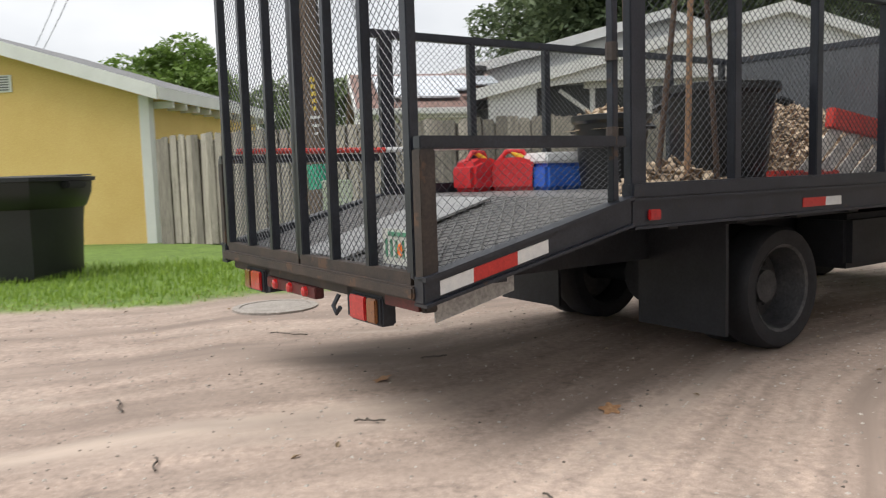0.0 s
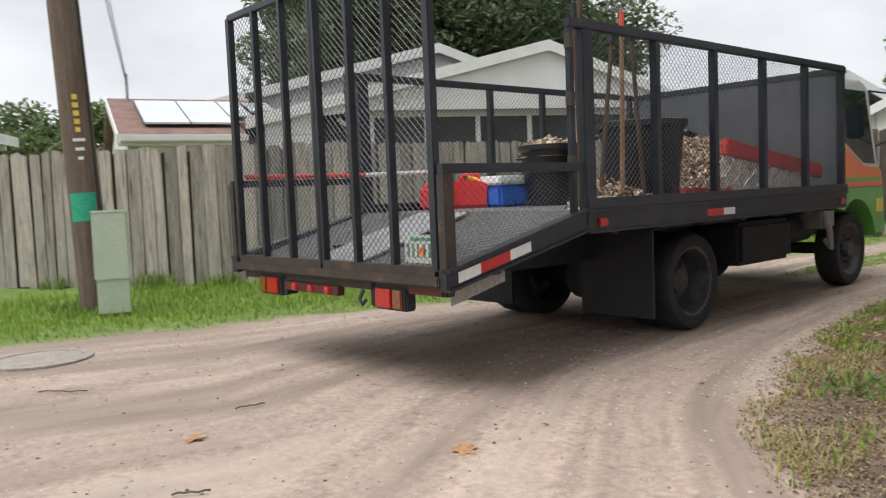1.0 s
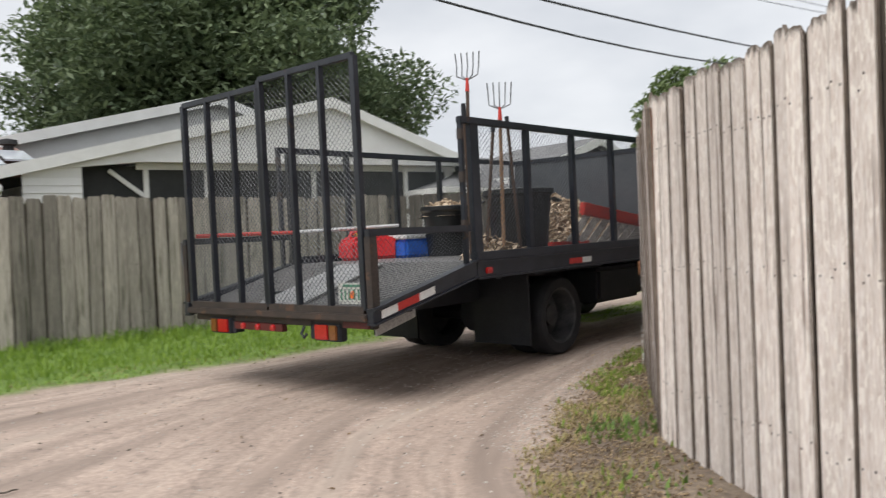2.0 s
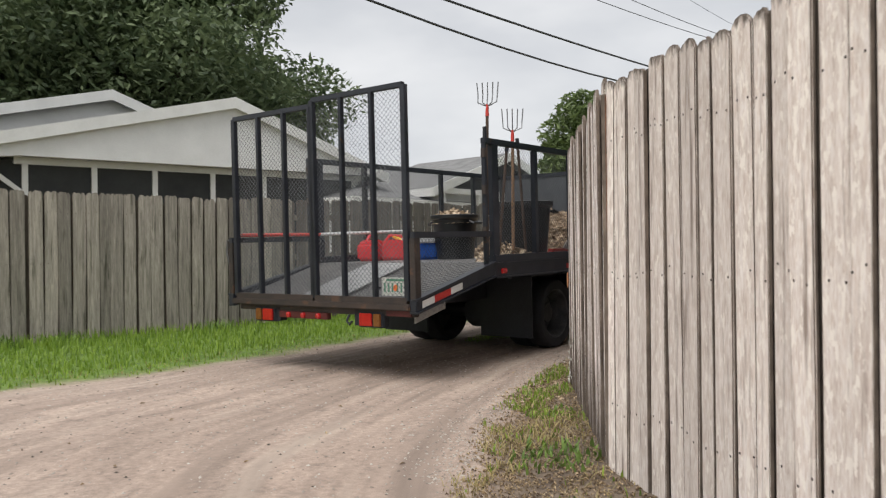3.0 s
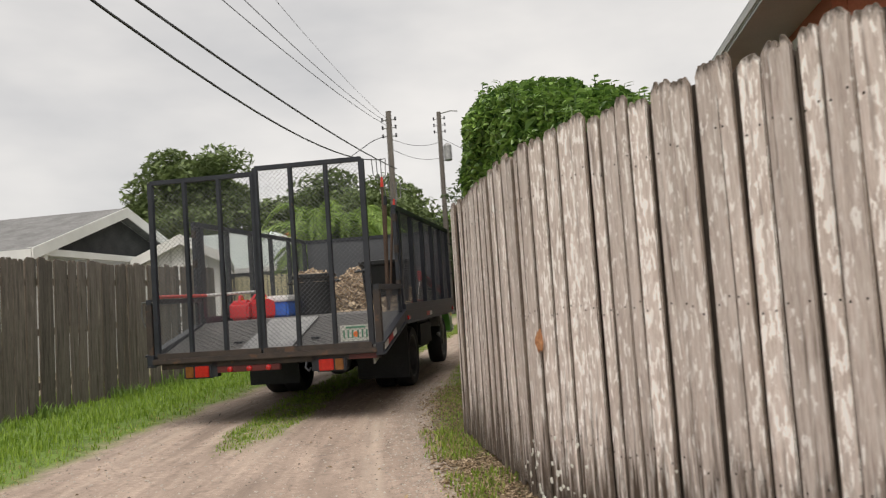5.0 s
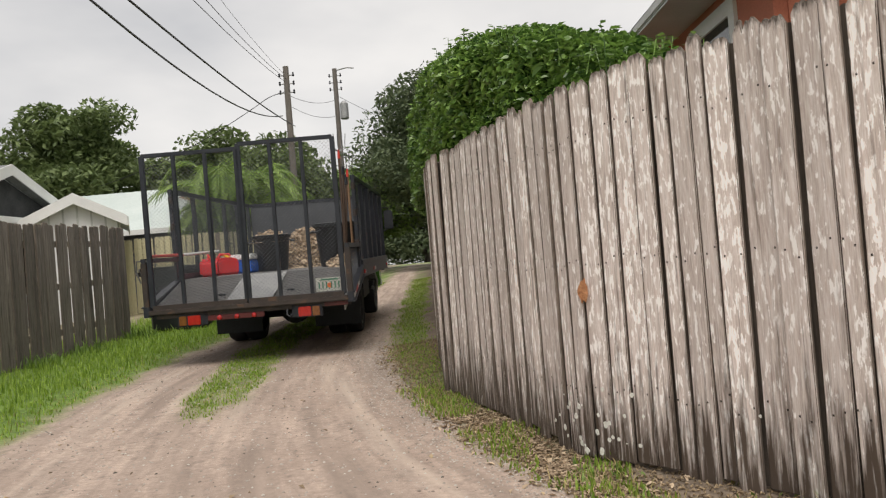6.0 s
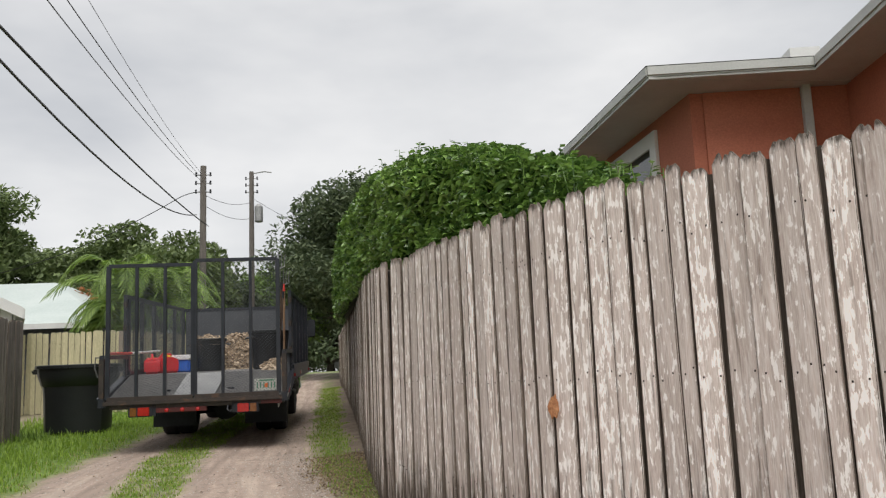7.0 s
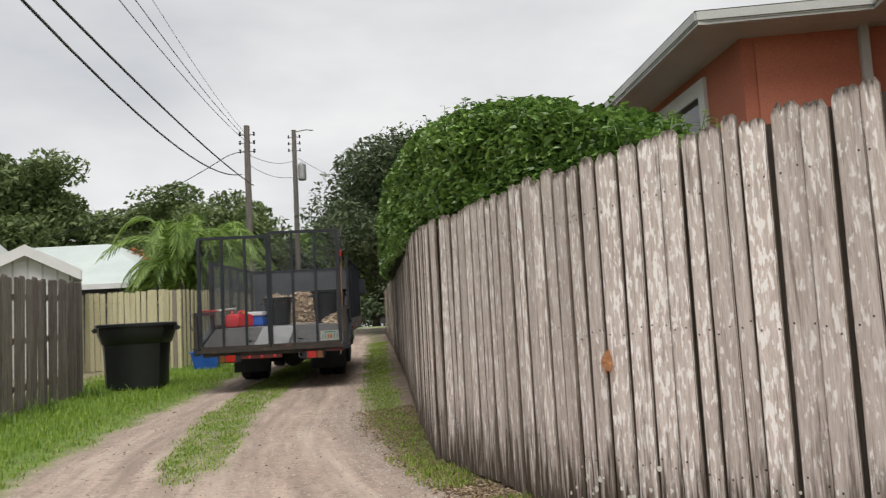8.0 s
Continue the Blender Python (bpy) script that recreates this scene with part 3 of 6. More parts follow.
def fence_side(a, b, inset):
    d = Vector((b[0] - a[0], b[1] - a[1], 0)).normalized()
    return d, Vector((d.y, -d.x, 0)) * inset


def fence_frame(owner, line, tall, back, wood):
    """Posts and three rails behind the boards; back is the side they stand on."""
    for k, (a, b) in enumerate(zip(line[:-1], line[1:])):
        d, side = fence_side(a, b, back * 1.35)
        za, zb = height(*a), height(*b)
        part("post", Shape().box(-0.045, 0.045, -0.045, 0.045, -0.3, tall - 0.03), wood, owner, at=pose(a[0] + side.x * 1.6, a[1] + side.y * 1.6, za, 0, 0, math.degrees(math.atan2(d.y, d.x))))
        for z in (0.32, 0.95, tall - 0.28):
            part("rail", Shape().beam((a[0] + side.x, a[1] + side.y, za + z), (b[0] + side.x, b[1] + side.y, zb + z), 0.038, 0.085), wood, owner)


def board_fence(name, label, line, mat, tall, back, width=0.138, lift=0.03, seed=1, gap=0.005, tilt=0.7, jitter=0.004, slits=0.0, step=0.015, kinds=(1.0, 1.0, 0.97, 1.02, 1.0, 0.78, 1.04, 0.95), first=None, backing=0, sag=0.0):
    """Boards along a line; planks close behind the first stretches carry the gaps' shade as dark colour."""
    owner = thing(name, label, "fence")
    fence_frame(owner, line, tall, back, RAIL_WOOD)
    r = random.Random(seed)
    forms = [picket_mesh("picket", mat, width * k, tall, seed * 20 + i) for i, k in enumerate(kinds)]
    widths = [width * k for k in kinds]
    plain = [picket_mesh("picket", first[1], width * k, tall, seed * 20 + 10 + i) for i, k in enumerate(kinds)] if first else None
    plank = picket_mesh("back_board", GAP_SHADE_WOOD, 0.29, tall - 0.07, 900 + seed)
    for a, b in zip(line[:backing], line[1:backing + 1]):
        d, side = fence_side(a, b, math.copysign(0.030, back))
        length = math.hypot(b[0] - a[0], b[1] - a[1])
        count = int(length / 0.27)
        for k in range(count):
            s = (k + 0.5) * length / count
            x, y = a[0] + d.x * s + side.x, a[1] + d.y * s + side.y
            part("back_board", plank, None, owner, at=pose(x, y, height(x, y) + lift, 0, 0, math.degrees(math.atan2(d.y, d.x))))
    n = 0
    for seg, (a, b) in enumerate(zip(line[:-1], line[1:])):
        d, _ = fence_side(a, b, 1)
        length = math.hypot(b[0] - a[0], b[1] - a[1])
        yaw = math.degrees(math.atan2(d.y, d.x))
        s = 0.0
        while s < length - 0.02:
            i = r.randrange(8)
            wd = widths[i]
            x, y = a[0] + d.x * (s + wd / 2), a[1] + d.y * (s + wd / 2)
            off = r.uniform(-jitter, jitter) + (step if n % 2 else 0.0)
            x, y = x + d.y * off, y - d.x * off
            n += 1
            s += wd + gap * r.uniform(0.5, 1.5) + (0.018 if r.random() < slits else 0.0)
            sink = 0.0
            if sag:
                sink = sag if seg < first[0] else sag * max(0.0, 1 - s / length) if seg == first[0] else 0.0
            part("picket", (plain if first and seg < first[0] else forms)[i], None, owner, at=pose(x, y, height(x, y) + lift - sink + r.uniform(-0.028, 0.018), r.uniform(-0.4, 0.4), r.uniform(-tilt, tilt), yaw + r.uniform(-1.2, 1.2) + (180 if r.random() < 0.5 else 0)))
    return owner


# ---------------------------------------------------------------- the truck
TRUCK_LINE = (  # seconds, x, y, heading
    (0.0, 1.015, -1.822, 25.46), (0.5, 0.378, -1.185, 20.99), (1.0, -0.139, -0.497, 16.39), (1.5, -0.55, 0.255, 11.93), (2.2, -1.022, 1.371, 7.61),
    (3.5, -1.649, 3.763, 4.49), (4.5, -1.962, 5.75, 2.95), (5.8, -2.293, 7.98, 2.28), (6.5, -2.387, 9.215, 2.2), (7.0, -2.449, 10.137, 1.9), (8.0, -2.497, 11.963, 2.0))
HALF = 1.08          # half the bed's width
WHEEL_R = 0.37
AXLE_REAR, AXLE_FRONT = 2.63, 5.72


def truck_at(t):
    ts = np.array([r[0] for r in TRUCK_LINE])
    out = []
    for c in (1, 2, 3):
        v = np.array([r[c] for r in TRUCK_LINE])
        m = np.gradient(v, ts)
        i = min(max(int(np.searchsorted(ts, t)) - 1, 0), len(ts) - 2)
        h = ts[i + 1] - ts[i]
        s = (t - ts[i]) / h
        out.append((2 * s**3 - 3 * s**2 + 1) * v[i] + (s**3 - 2 * s**2 + s) * h * m[i] + (3 * s**2 - 2 * s**3) * v[i + 1] + (s**3 - s**2) * h * m[i + 1])
    return out


def truck_pose(t):
    x, y, a = truck_at(t)
    c, s = math.cos(radians(a)), math.sin(radians(a))
    z0, z1 = rise(y + c * AXLE_REAR), rise(y + c * AXLE_FRONT)
    climb = math.atan2(z1 - z0, AXLE_FRONT - AXLE_REAR)
    return pose(x, y, z0 - AXLE_REAR * math.tan(climb), math.degrees(climb), 0, a)


def expanded_metal(x0, x1, z0, z1, long=0.046, short=0.0215, wire=0.0021, fit=None):
    """Diamond mesh in the plane y = 0, of zigzag strands with a triangular section; fit maps (x, z) into space."""
    s = Shape()
    rows = max(int(round((z1 - z0) / short)), 1)
    cols = max(int(round((x1 - x0) / (long / 2))), 1)
    sx, sz = (x1 - x0) / cols, (z1 - z0) / rows
    for j in range(rows):
        k = len(s.v)
        for i in range(cols + 1):
            x = x0 + i * sx
            z = z0 + (j + 0.5) * sz + (0.5 if (i + j) % 2 else -0.5) * sz * 0.92
            for dy, dz in ((-wire, -wire * 0.6), (wire, -wire * 0.6), (0.0, wire)):
                p = (x, dy, z + dz)
                s.v.append(fit(*p) if fit else p)
        for i in range(cols):
            a, b = k + 3 * i, k + 3 * i + 3
            s.f += [(a, b, b + 1, a + 1), (a + 1, b + 1, b + 2, a + 2), (a + 2, b + 2, b, a)]
    return s


def tyre_and_rim(owner, name, at, outer, dual):
    """A wheel that turns on its axle; outer is the sign of its outside."""
    wheel = part(name, Shape().rod((-0.09 * outer, 0, 0), (0.0, 0, 0), 0.10, 0.10, 12), RIM, owner, at=at)
    for k in range(2 if dual else 1):
        off = -outer * 0.235 * k
        prof = [(0.255, -0.10), (0.30, -0.115), (0.345, -0.110), (0.366, -0.085), (WHEEL_R, -0.04), (WHEEL_R, 0.04), (0.366, 0.085), (0.345, 0.110), (0.30, 0.115), (0.255, 0.10)]
        s = Shape()
        n = 40
        for r, w in prof:
            for i in range(n):
                a = 6.28319 * i / n
                rr = r - (0.006 if (i % 2 and r > 0.36) else 0.0)
                s.v.append((w + off, rr * math.cos(a), rr * math.sin(a)))
        m = len(prof)
        for j in range(m):
            for i in range(n):
                s.f.append((j * n + i, j * n + (i + 1) % n, ((j + 1) % m) * n + (i + 1) % n, ((j + 1) % m) * n + i))
        part("tyre", s, RUBBER, wheel)
        rim = Shape()
        deep = -0.085 * outer if (dual and k == 0) else 0.045 * outer
        for r0, r1, w0, w1 in ((0.262, 0.245, 0.105 * outer, 0.095 * outer), (0.245, 0.215, 0.095 * outer, deep), (0.215, 0.09, deep, deep * 0.8), (0.09, 0.075, deep * 0.8, deep + 0.06 * outer)):
            base = len(rim.v)
            for r, w in ((r0, w0), (r1, w1)):
                for i in range(24):
                    a = 6.28319 * i / 24
                    rim.v.append((w + off, r * math.cos(a), r * math.sin(a)))
            rim.f += [(base + i, base + (i + 1) % 24, base + 24 + (i + 1) % 24, base + 24 + i) for i in range(24)]
        rim.f.append(tuple(len(rim.v) - 24 + i for i in range(24)))
        for i in range(6):
            a = 6.28319 * i / 6
            rim.rod((deep * 0.9 + off, 0.14 * math.cos(a), 0.14 * math.sin(a)), (deep + 0.03 * outer + off, 0.14 * math.cos(a), 0.14 * math.sin(a)), 0.014, 0.012, 6)
        part("rim", rim, RIM, wheel)
    return wheel


def ramp_z(y):
    return 0.665 + 0.245 * y     # top of the sloping tail


BEND = 1.10
DECK = 0.965
TOP = 2.03
FRONT = 4.82


def gate_leaf(owner, x0, x1, z1):
    leaf = part("gate_leaf", Shape().beam((x0, 0, 0.70), (x1, 0, 0.70), 0.045, 0.05), STEEL_RUSTY, owner, "rust-stained swinging mesh gate")
    part("gate_top_rail", Shape().beam((x0, 0, z1), (x1, 0, z1), 0.04, 0.045), STEEL_BLACK, leaf, bevel=0.004)
    for i in range(4):
        x = x0 + (x1 - x0) * i / 3
        wd = 0.052 if i in (0, 3) else 0.038
        part("gate_bar", Shape().box(x - wd / 2, x + wd / 2, -0.022, 0.022, 0.70, z1), STEEL_BLACK, leaf, bevel=0.004)
    part("gate_mesh", expanded_metal(x0, x1, 0.72, z1 - 0.02, fit=lambda x, y, z: (x, y + 0.026, z)), MESH_STEEL, leaf)
    return leaf


def build_truck():
    truck = thing("landscape_truck", "black mesh-sided landscape truck with orange and green cab", "truck")
    # bed
    floor_plate = Shape().box(-HALF, HALF, BEND, FRONT, DECK - 0.03, DECK)
    part("deck", floor_plate, DECK_STEEL, truck)
    ramp = Shape().extrude([(0.02, ramp_z(0.02) - 0.03), (BEND, DECK - 0.03), (BEND, DECK), (0.02, ramp_z(0.02))], "x", -HALF, HALF)
    part("tail_ramp", ramp, DECK_STEEL, truck, "worn grey steel tail ramp")
    part("ramp_mesh", expanded_metal(-HALF + 0.03, HALF - 0.03, 0.03, BEND, 0.09, 0.04, 0.004, fit=lambda x, y, z: (x, z, 0.006 + ramp_z(z) + (DECK - ramp_z(BEND)) * z / BEND + y * 0.5)), DECK_STEEL, truck)
    for x in (-0.02,):
        m = Shape().extrude([(0.10, ramp_z(0.1) + 0.012), (BEND - 0.1, DECK - 0.01), (BEND - 0.1, DECK + 0.004), (0.10, ramp_z(0.1) + 0.026)], "x", x - 0.26, x + 0.26)
        part("wheel_plate", m, PLATE_STEEL, truck, "bright tread plate")
    for sx in (-1, 1):
        # side members: sloping at the tail, level under the bed
        o = sx * (HALF + 0.045)
        part("tail_side_rail", Shape().extrude([(-0.03, 0.610), (BEND, 0.850), (BEND, 0.975), (-0.03, 0.715)], "x", o - 0.035, o + 0.035), STEEL_BLACK, truck, bevel=0.005)
        part("tail_lip", Shape().extrude([(-0.03, 0.600), (BEND, 0.840), (BEND, 0.853), (-0.03, 0.613)], "x", o - 0.035, o + 0.055), STEEL_BLACK, truck)
        part("bed_side_rail", Shape().box(o - 0.035, o + 0.035, BEND, FRONT, 0.835, 0.965), STEEL_BLACK, truck, bevel=0.005)
        part("bed_lip", Shape().box(o - 0.035, o + 0.055, BEND, FRONT, 0.825, 0.838), STEEL_BLACK, truck)
        part("tail_flange", Shape().extrude([(-0.03, 0.700), (BEND, 0.960), (BEND, 0.977), (-0.03, 0.717)], "x", min(o, o + sx * 0.052), max(o, o + sx * 0.052)), STEEL_BLACK, truck)
        part("bed_flange", Shape().box(min(o, o + sx * 0.052), max(o, o + sx * 0.052), BEND, FRONT, 0.952, 0.967), STEEL_BLACK, truck)
        part("bed_sill", Shape().box(o - 0.03, o + 0.045, BEND, FRONT, 0.968, 1.035), STEEL_BLACK, truck, bevel=0.006)
        # mesh side of the bed
        for i in range(6):
            y = BEND + 0.06 + (FRONT - BEND - 0.09) * i / 5
            wd = 0.10 if i == 0 else 0.055
            part("side_post", Shape().box(o - 0.025, o + 0.025, y - wd / 2, y + wd / 2, 1.03, TOP), STEEL_BLACK, truck, bevel=0.004)
        part("side_post", Shape().box(o - 0.02, o + 0.02, BEND - 0.10, BEND - 0.065, 0.95, TOP), STEEL_BLACK, truck, bevel=0.003)
        part("side_top_rail", Shape().box(o - 0.026, o + 0.026, BEND - 0.10, FRONT, TOP, TOP + 0.055), STEEL_BLACK, truck, bevel=0.005)
        part("side_mesh", expanded_metal(BEND + 0.1, FRONT - 0.03, 1.035, TOP, fit=lambda x, y, z, o=o, sx=sx: (o - sx * 0.03 + y, x, z)), MESH_STEEL, truck)
        for z in (1.25, 1.62, 1.95):
            part("hinge", Shape().rod((o, BEND - 0.085, z - 0.04), (o, BEND - 0.085, z + 0.04), 0.028, 0.028, 8), STEEL_RUSTY, truck)
        # low mesh side of the tail
        part("tail_top_rail", Shape().box(o - 0.026, o + 0.026, -0.02, BEND - 0.02, 1.20, 1.25), STEEL_BLACK, truck, bevel=0.004)
        part("tail_post", Shape().box(o - 0.03, o + 0.03, -0.025, 0.045, 0.66, 1.20), STEEL_RUSTY, truck, bevel=0.004)
        part("tail_mesh", expanded_metal(0.05, BEND - 0.02, 0.0, 1.0, fit=lambda x, y, z, o=o, sx=sx: (o - sx * 0.01 + y, x, ramp_z(x) + 0.05 + z * (1.20 - ramp_z(x) - 0.05)), short=0.05), MESH_STEEL, truck)
        # tape and markers
        for y0, y1, mat in ((0.045, 0.203, TAPE_WHITE), (0.203, 0.427, TAPE_RED), (0.427, 0.594, TAPE_WHITE)):
            e = o + sx * 0.0365
            part("reflective_tape", Shape().extrude([(y0, 0.632 + 0.218 * y0), (y1, 0.632 + 0.218 * y1), (y1, 0.688 + 0.218 * y1), (y0, 0.688 + 0.218 * y0)], "x", e - 0.002, e + 0.002), mat, truck)
        for y0, y1, mat in ((2.44, 2.66, TAPE_RED), (2.66, 2.82, TAPE_WHITE)):
            e = o + sx * 0.0365
            part("reflective_tape", Shape().box(e - 0.002, e + 0.002, y0, y1, 0.862, 0.912), mat, truck)
        for y in (1.24, 4.70):
            part("marker_lamp", Shape().box(o + sx * 0.034, o + sx * 0.055, y - 0.04, y + 0.04, 0.862, 0.912) if sx > 0 else Shape().box(o - 0.055, o - 0.034, y - 0.04, y + 0.04, 0.862, 0.912), RED_LENS, truck, bevel=0.006)
    # headboard
    part("headboard", Shape().box(-HALF, HALF, FRONT - 0.02, FRONT + 0.02, DECK, 2.02), BOARD_GREY, truck, "solid dark grey sheet headboard")
    part("headboard_rail", Shape().box(-HALF - 0.07, HALF + 0.07, FRONT - 0.03, FRONT + 0.03, 2.02, 2.075), STEEL_BLACK, truck, bevel=0.005)
    # gate of two leaves
    gate_leaf(truck, -1.055, -0.012, 2.375)
    gate_leaf(truck, 0.012, 1.055, 2.425)
    latch = Shape().tube([(-1.07, 0.0, 1.22), (-1.20, 0.0, 1.225), (-1.21, 0.0, 1.10), (-1.17, 0.0, 0.98)], 0.010)
    part("latch_chain", latch, TINE, truck)
    # plate on the gate
    plate = part("number_plate", Shape().box(0.745, 1.045, 0.034, 0.040, 0.735, 0.885), PLATE_WHITE, truck, "white number plate with green characters", bevel=0.002)
    for i in range(6):
        x = 0.775 + i * 0.041 + (0.012 if i > 2 else 0)
        part("character_bar", Shape().box(x, x + 0.014, 0.030, 0.035, 0.765, 0.84), PLATE_GREEN, plate)
    part("plate_band", Shape().box(0.80, 0.99, 0.030, 0.035, 0.855, 0.872), PLATE_GREEN, plate)
    part("plate_emblem", Shape().lathe([(0.028, 0), (0.026, 0.004)], 12, m=pose(0.897, 0.034, 0.80, 90)), PAINT_ORANGE, plate)
    # rear bar and lamps
    part("rear_bar", Shape().box(-HALF - 0.02, HALF + 0.02, -0.045, 0.03, 0.622, 0.676), STEEL_RUSTY, truck, "rusty rear cross bar", bevel=0.008)
    part("rear_bar_lower", Shape().box(-HALF + 0.05, HALF + 0.04, 0.0, 0.06, 0.570, 0.622), STEEL_RUSTY, truck, bevel=0.006)
    part("red_rear_strip", Shape().box(0.83, 1.09, -0.012, 0.0, 0.574, 0.618), DARK_RED, truck)
    part("lamp_bar", Shape().box(-0.46, 0.16, -0.02, 0.03, 0.515, 0.572), DARK_RED, truck, "faded red lamp bar", bevel=0.005)
    for x in (-0.33, -0.14, 0.05):
        part("marker_lamp", Shape().lathe([(0.028, 0), (0.024, 0.016), (0.01, 0.022)], 12, m=pose(x, -0.02, 0.543, 90)), RED_LENS, truck)
    for sx in (-1, 1):
        lamp = part("tail_lamp", Shape().box(sx * 0.655 - 0.145, sx * 0.655 + 0.145, -0.015, 0.06, 0.470, 0.600), CHASSIS, truck, bevel=0.01)
        for k, hw, mat in ((-0.045, 0.070, RED_LENS), (0.080, 0.040, AMBER_LENS)):
            c = sx * 0.655 + k * sx
            part("lens", Shape().box(c - hw, c + hw, -0.032, -0.014, 0.482, 0.588), mat, lamp, bevel=0.006)
        part("lamp_bracket", Shape().box(sx * 0.49 - 0.025, sx * 0.49 + 0.025, 0.0, 0.08, 0.48, 0.62), CHASSIS, truck)
    part("tow_hook", Shape().tube([(0.42, -0.02, 0.57), (0.42, -0.05, 0.52), (0.45, -0.05, 0.49), (0.47, -0.04, 0.52)], 0.011), CHASSIS, truck)
    # frame and running gear
    for sx in (-1, 1):
        part("frame_rail", Shape().box(sx * 0.40 - 0.04, sx * 0.40 + 0.04, 0.35, 6.9, 0.56, 0.78), CHASSIS, truck)
        part("mud_flap", Shape().box(min(sx * 0.36, sx * 0.98), max(sx * 0.36, sx * 0.98), 2.02, 2.045, 0.17, 0.83), CHASSIS, truck, "wide black rubber mud flap")
        part("flap_bracket", Shape().beam((sx * 0.36, 2.06, 0.84), (sx * 1.0, 2.06, 0.84), 0.04, 0.04), CHASSIS, truck)
        part("wheel_guard", Shape().box(min(sx * 0.42, sx * 1.0), max(sx * 0.42, sx * 1.0), 2.02, 3.3, 0.79, 0.82), CHASSIS, truck)
    for y in np.linspace(0.4, 4.7, 9):
        part("cross_member", Shape().box(-HALF, HALF, y - 0.035, y + 0.035, 0.80 if y > 1.1 else 0.56 + 0.22 * y, 0.93 if y > 1.1 else 0.64 + 0.25 * y), CHASSIS, truck)
    part("hanging_plate", Shape().extrude([(0.10, 0.51), (0.50, 0.60), (0.50, 0.70), (0.10, 0.62)], "x", 1.03, 1.045), PLATE_STEEL, truck, "bare steel plate under the tail rail")
    part("rear_axle", Shape().rod((-0.8, AXLE_REAR, WHEEL_R), (0.8, AXLE_REAR, WHEEL_R), 0.075, 0.075, 12).rod((0, AXLE_REAR - 0.17, WHEEL_R), (0, AXLE_REAR + 0.17, WHEEL_R), 0.17, 0.17, 14), CHASSIS, truck)
    part("front_axle", Shape().rod((-0.75, AXLE_FRONT, WHEEL_R), (0.75, AXLE_FRONT, WHEEL_R), 0.06, 0.06, 10), CHASSIS, truck)
    part("drive_shaft", Shape().rod((0, AXLE_REAR, WHEEL_R + 0.02), (0, 5.0, 0.56), 0.045, 0.045, 10), CHASSIS, truck)
    part("fuel_tank", Shape().box(0.48, 0.88, 3.42, 4.35, 0.40, 0.76), CHASSIS, truck, bevel=0.04)
    part("tool_box", Shape().box(-0.92, -0.5, 3.4, 4.5, 0.38, 0.78), CHASSIS, truck, bevel=0.03)
    part("exhaust_pipe", Shape().tube([(-0.2, 4.6, 0.5), (-0.25, 3.6, 0.48), (-0.25, 2.2, 0.52)], 0.045, 8), CHASSIS, truck)
    part("air_tank", Shape().rod((0.62, 4.62, 0.62), (0.62, 5.08, 0.62), 0.13, 0.13, 16), CHASSIS, truck)
    part("battery_box", Shape().box(0.70, 0.93, 4.86, 5.12, 0.62, 0.83), CAST_GREY, truck, "grey cast housing with hoses", bevel=0.02)
    part("hose", Shape().tube([(0.9, 4.9, 0.80), (0.95, 4.95, 0.60), (0.92, 5.05, 0.44), (0.85, 5.10, 0.50)], 0.03, 8), CAST_GREY, truck)
    wheels = []
    for sx in (-1, 1):
        wheels.append((tyre_and_rim(truck, "rear_wheel", pose(sx * 0.82, AXLE_REAR, WHEEL_R), sx, True), Vector((sx * 0.82, AXLE_REAR, WHEEL_R))))
        wheels.append((tyre_and_rim(truck, "front_wheel", pose(sx * 0.73, AXLE_FRONT, WHEEL_R), sx, False), Vector((sx * 0.73, AXLE_FRONT, WHEEL_R))))
    # cab: lower body, door, glass house, roof
    c0, c1, cw = 4.95, 6.34, 0.90
    arch = [(AXLE_FRONT + 0.47 * math.cos(a), 0.40 + 0.47 * math.sin(a)) for a in np.linspace(0.15, 2.25, 12)]
    low = [(c0, 0.84), (c0, 0.985), (c1 + 0.06, 0.985), (c1 + 0.10, 0.50), (AXLE_FRONT + 0.47, 0.50)] + arch
    cab = part("cab", Shape().extrude(low, "x", -cw, cw), PAINT_GREEN, truck, "tilt cab painted orange over green", bevel=0.02)
    part("cab_door_panel", Shape().extrude([(c0 + 0.01, 0.98), (c0 + 0.01, 1.47), (c0 + 0.5, 1.41), (c1 - 0.42, 1.20), (c1 + 0.0, 1.17), (c1 + 0.05, 0.98)], "x", -cw - 0.004, cw + 0.004), PAINT_ORANGE, cab, "orange door panel", bevel=0.015)
    part("cab_green_stripe", Shape().box(-cw - 0.007, cw + 0.007, c0 + 0.05, c1 - 0.02, 1.05, 1.085), PAINT_GREEN, cab)
    part("cab_yellow_patch", Shape().box(-cw - 0.007, cw + 0.007, c1 - 0.12, c1 + 0.04, 0.72, 0.86), PAINT_YELLOW, cab)
    part("cab_upper", Shape().extrude([(c0 + 0.02, 1.44), (c0 + 0.05, 1.99), (c0 + 0.2, 2.06), (c1 - 0.40, 2.06), (c1 - 0.26, 1.98), (c1 - 0.01, 1.15), (c1 - 0.42, 1.17), (c0 + 0.5, 1.38)], "x", -cw + 0.02, cw - 0.02), PAINT_WHITE, cab, "white cab roof and pillars", bevel=0.03)
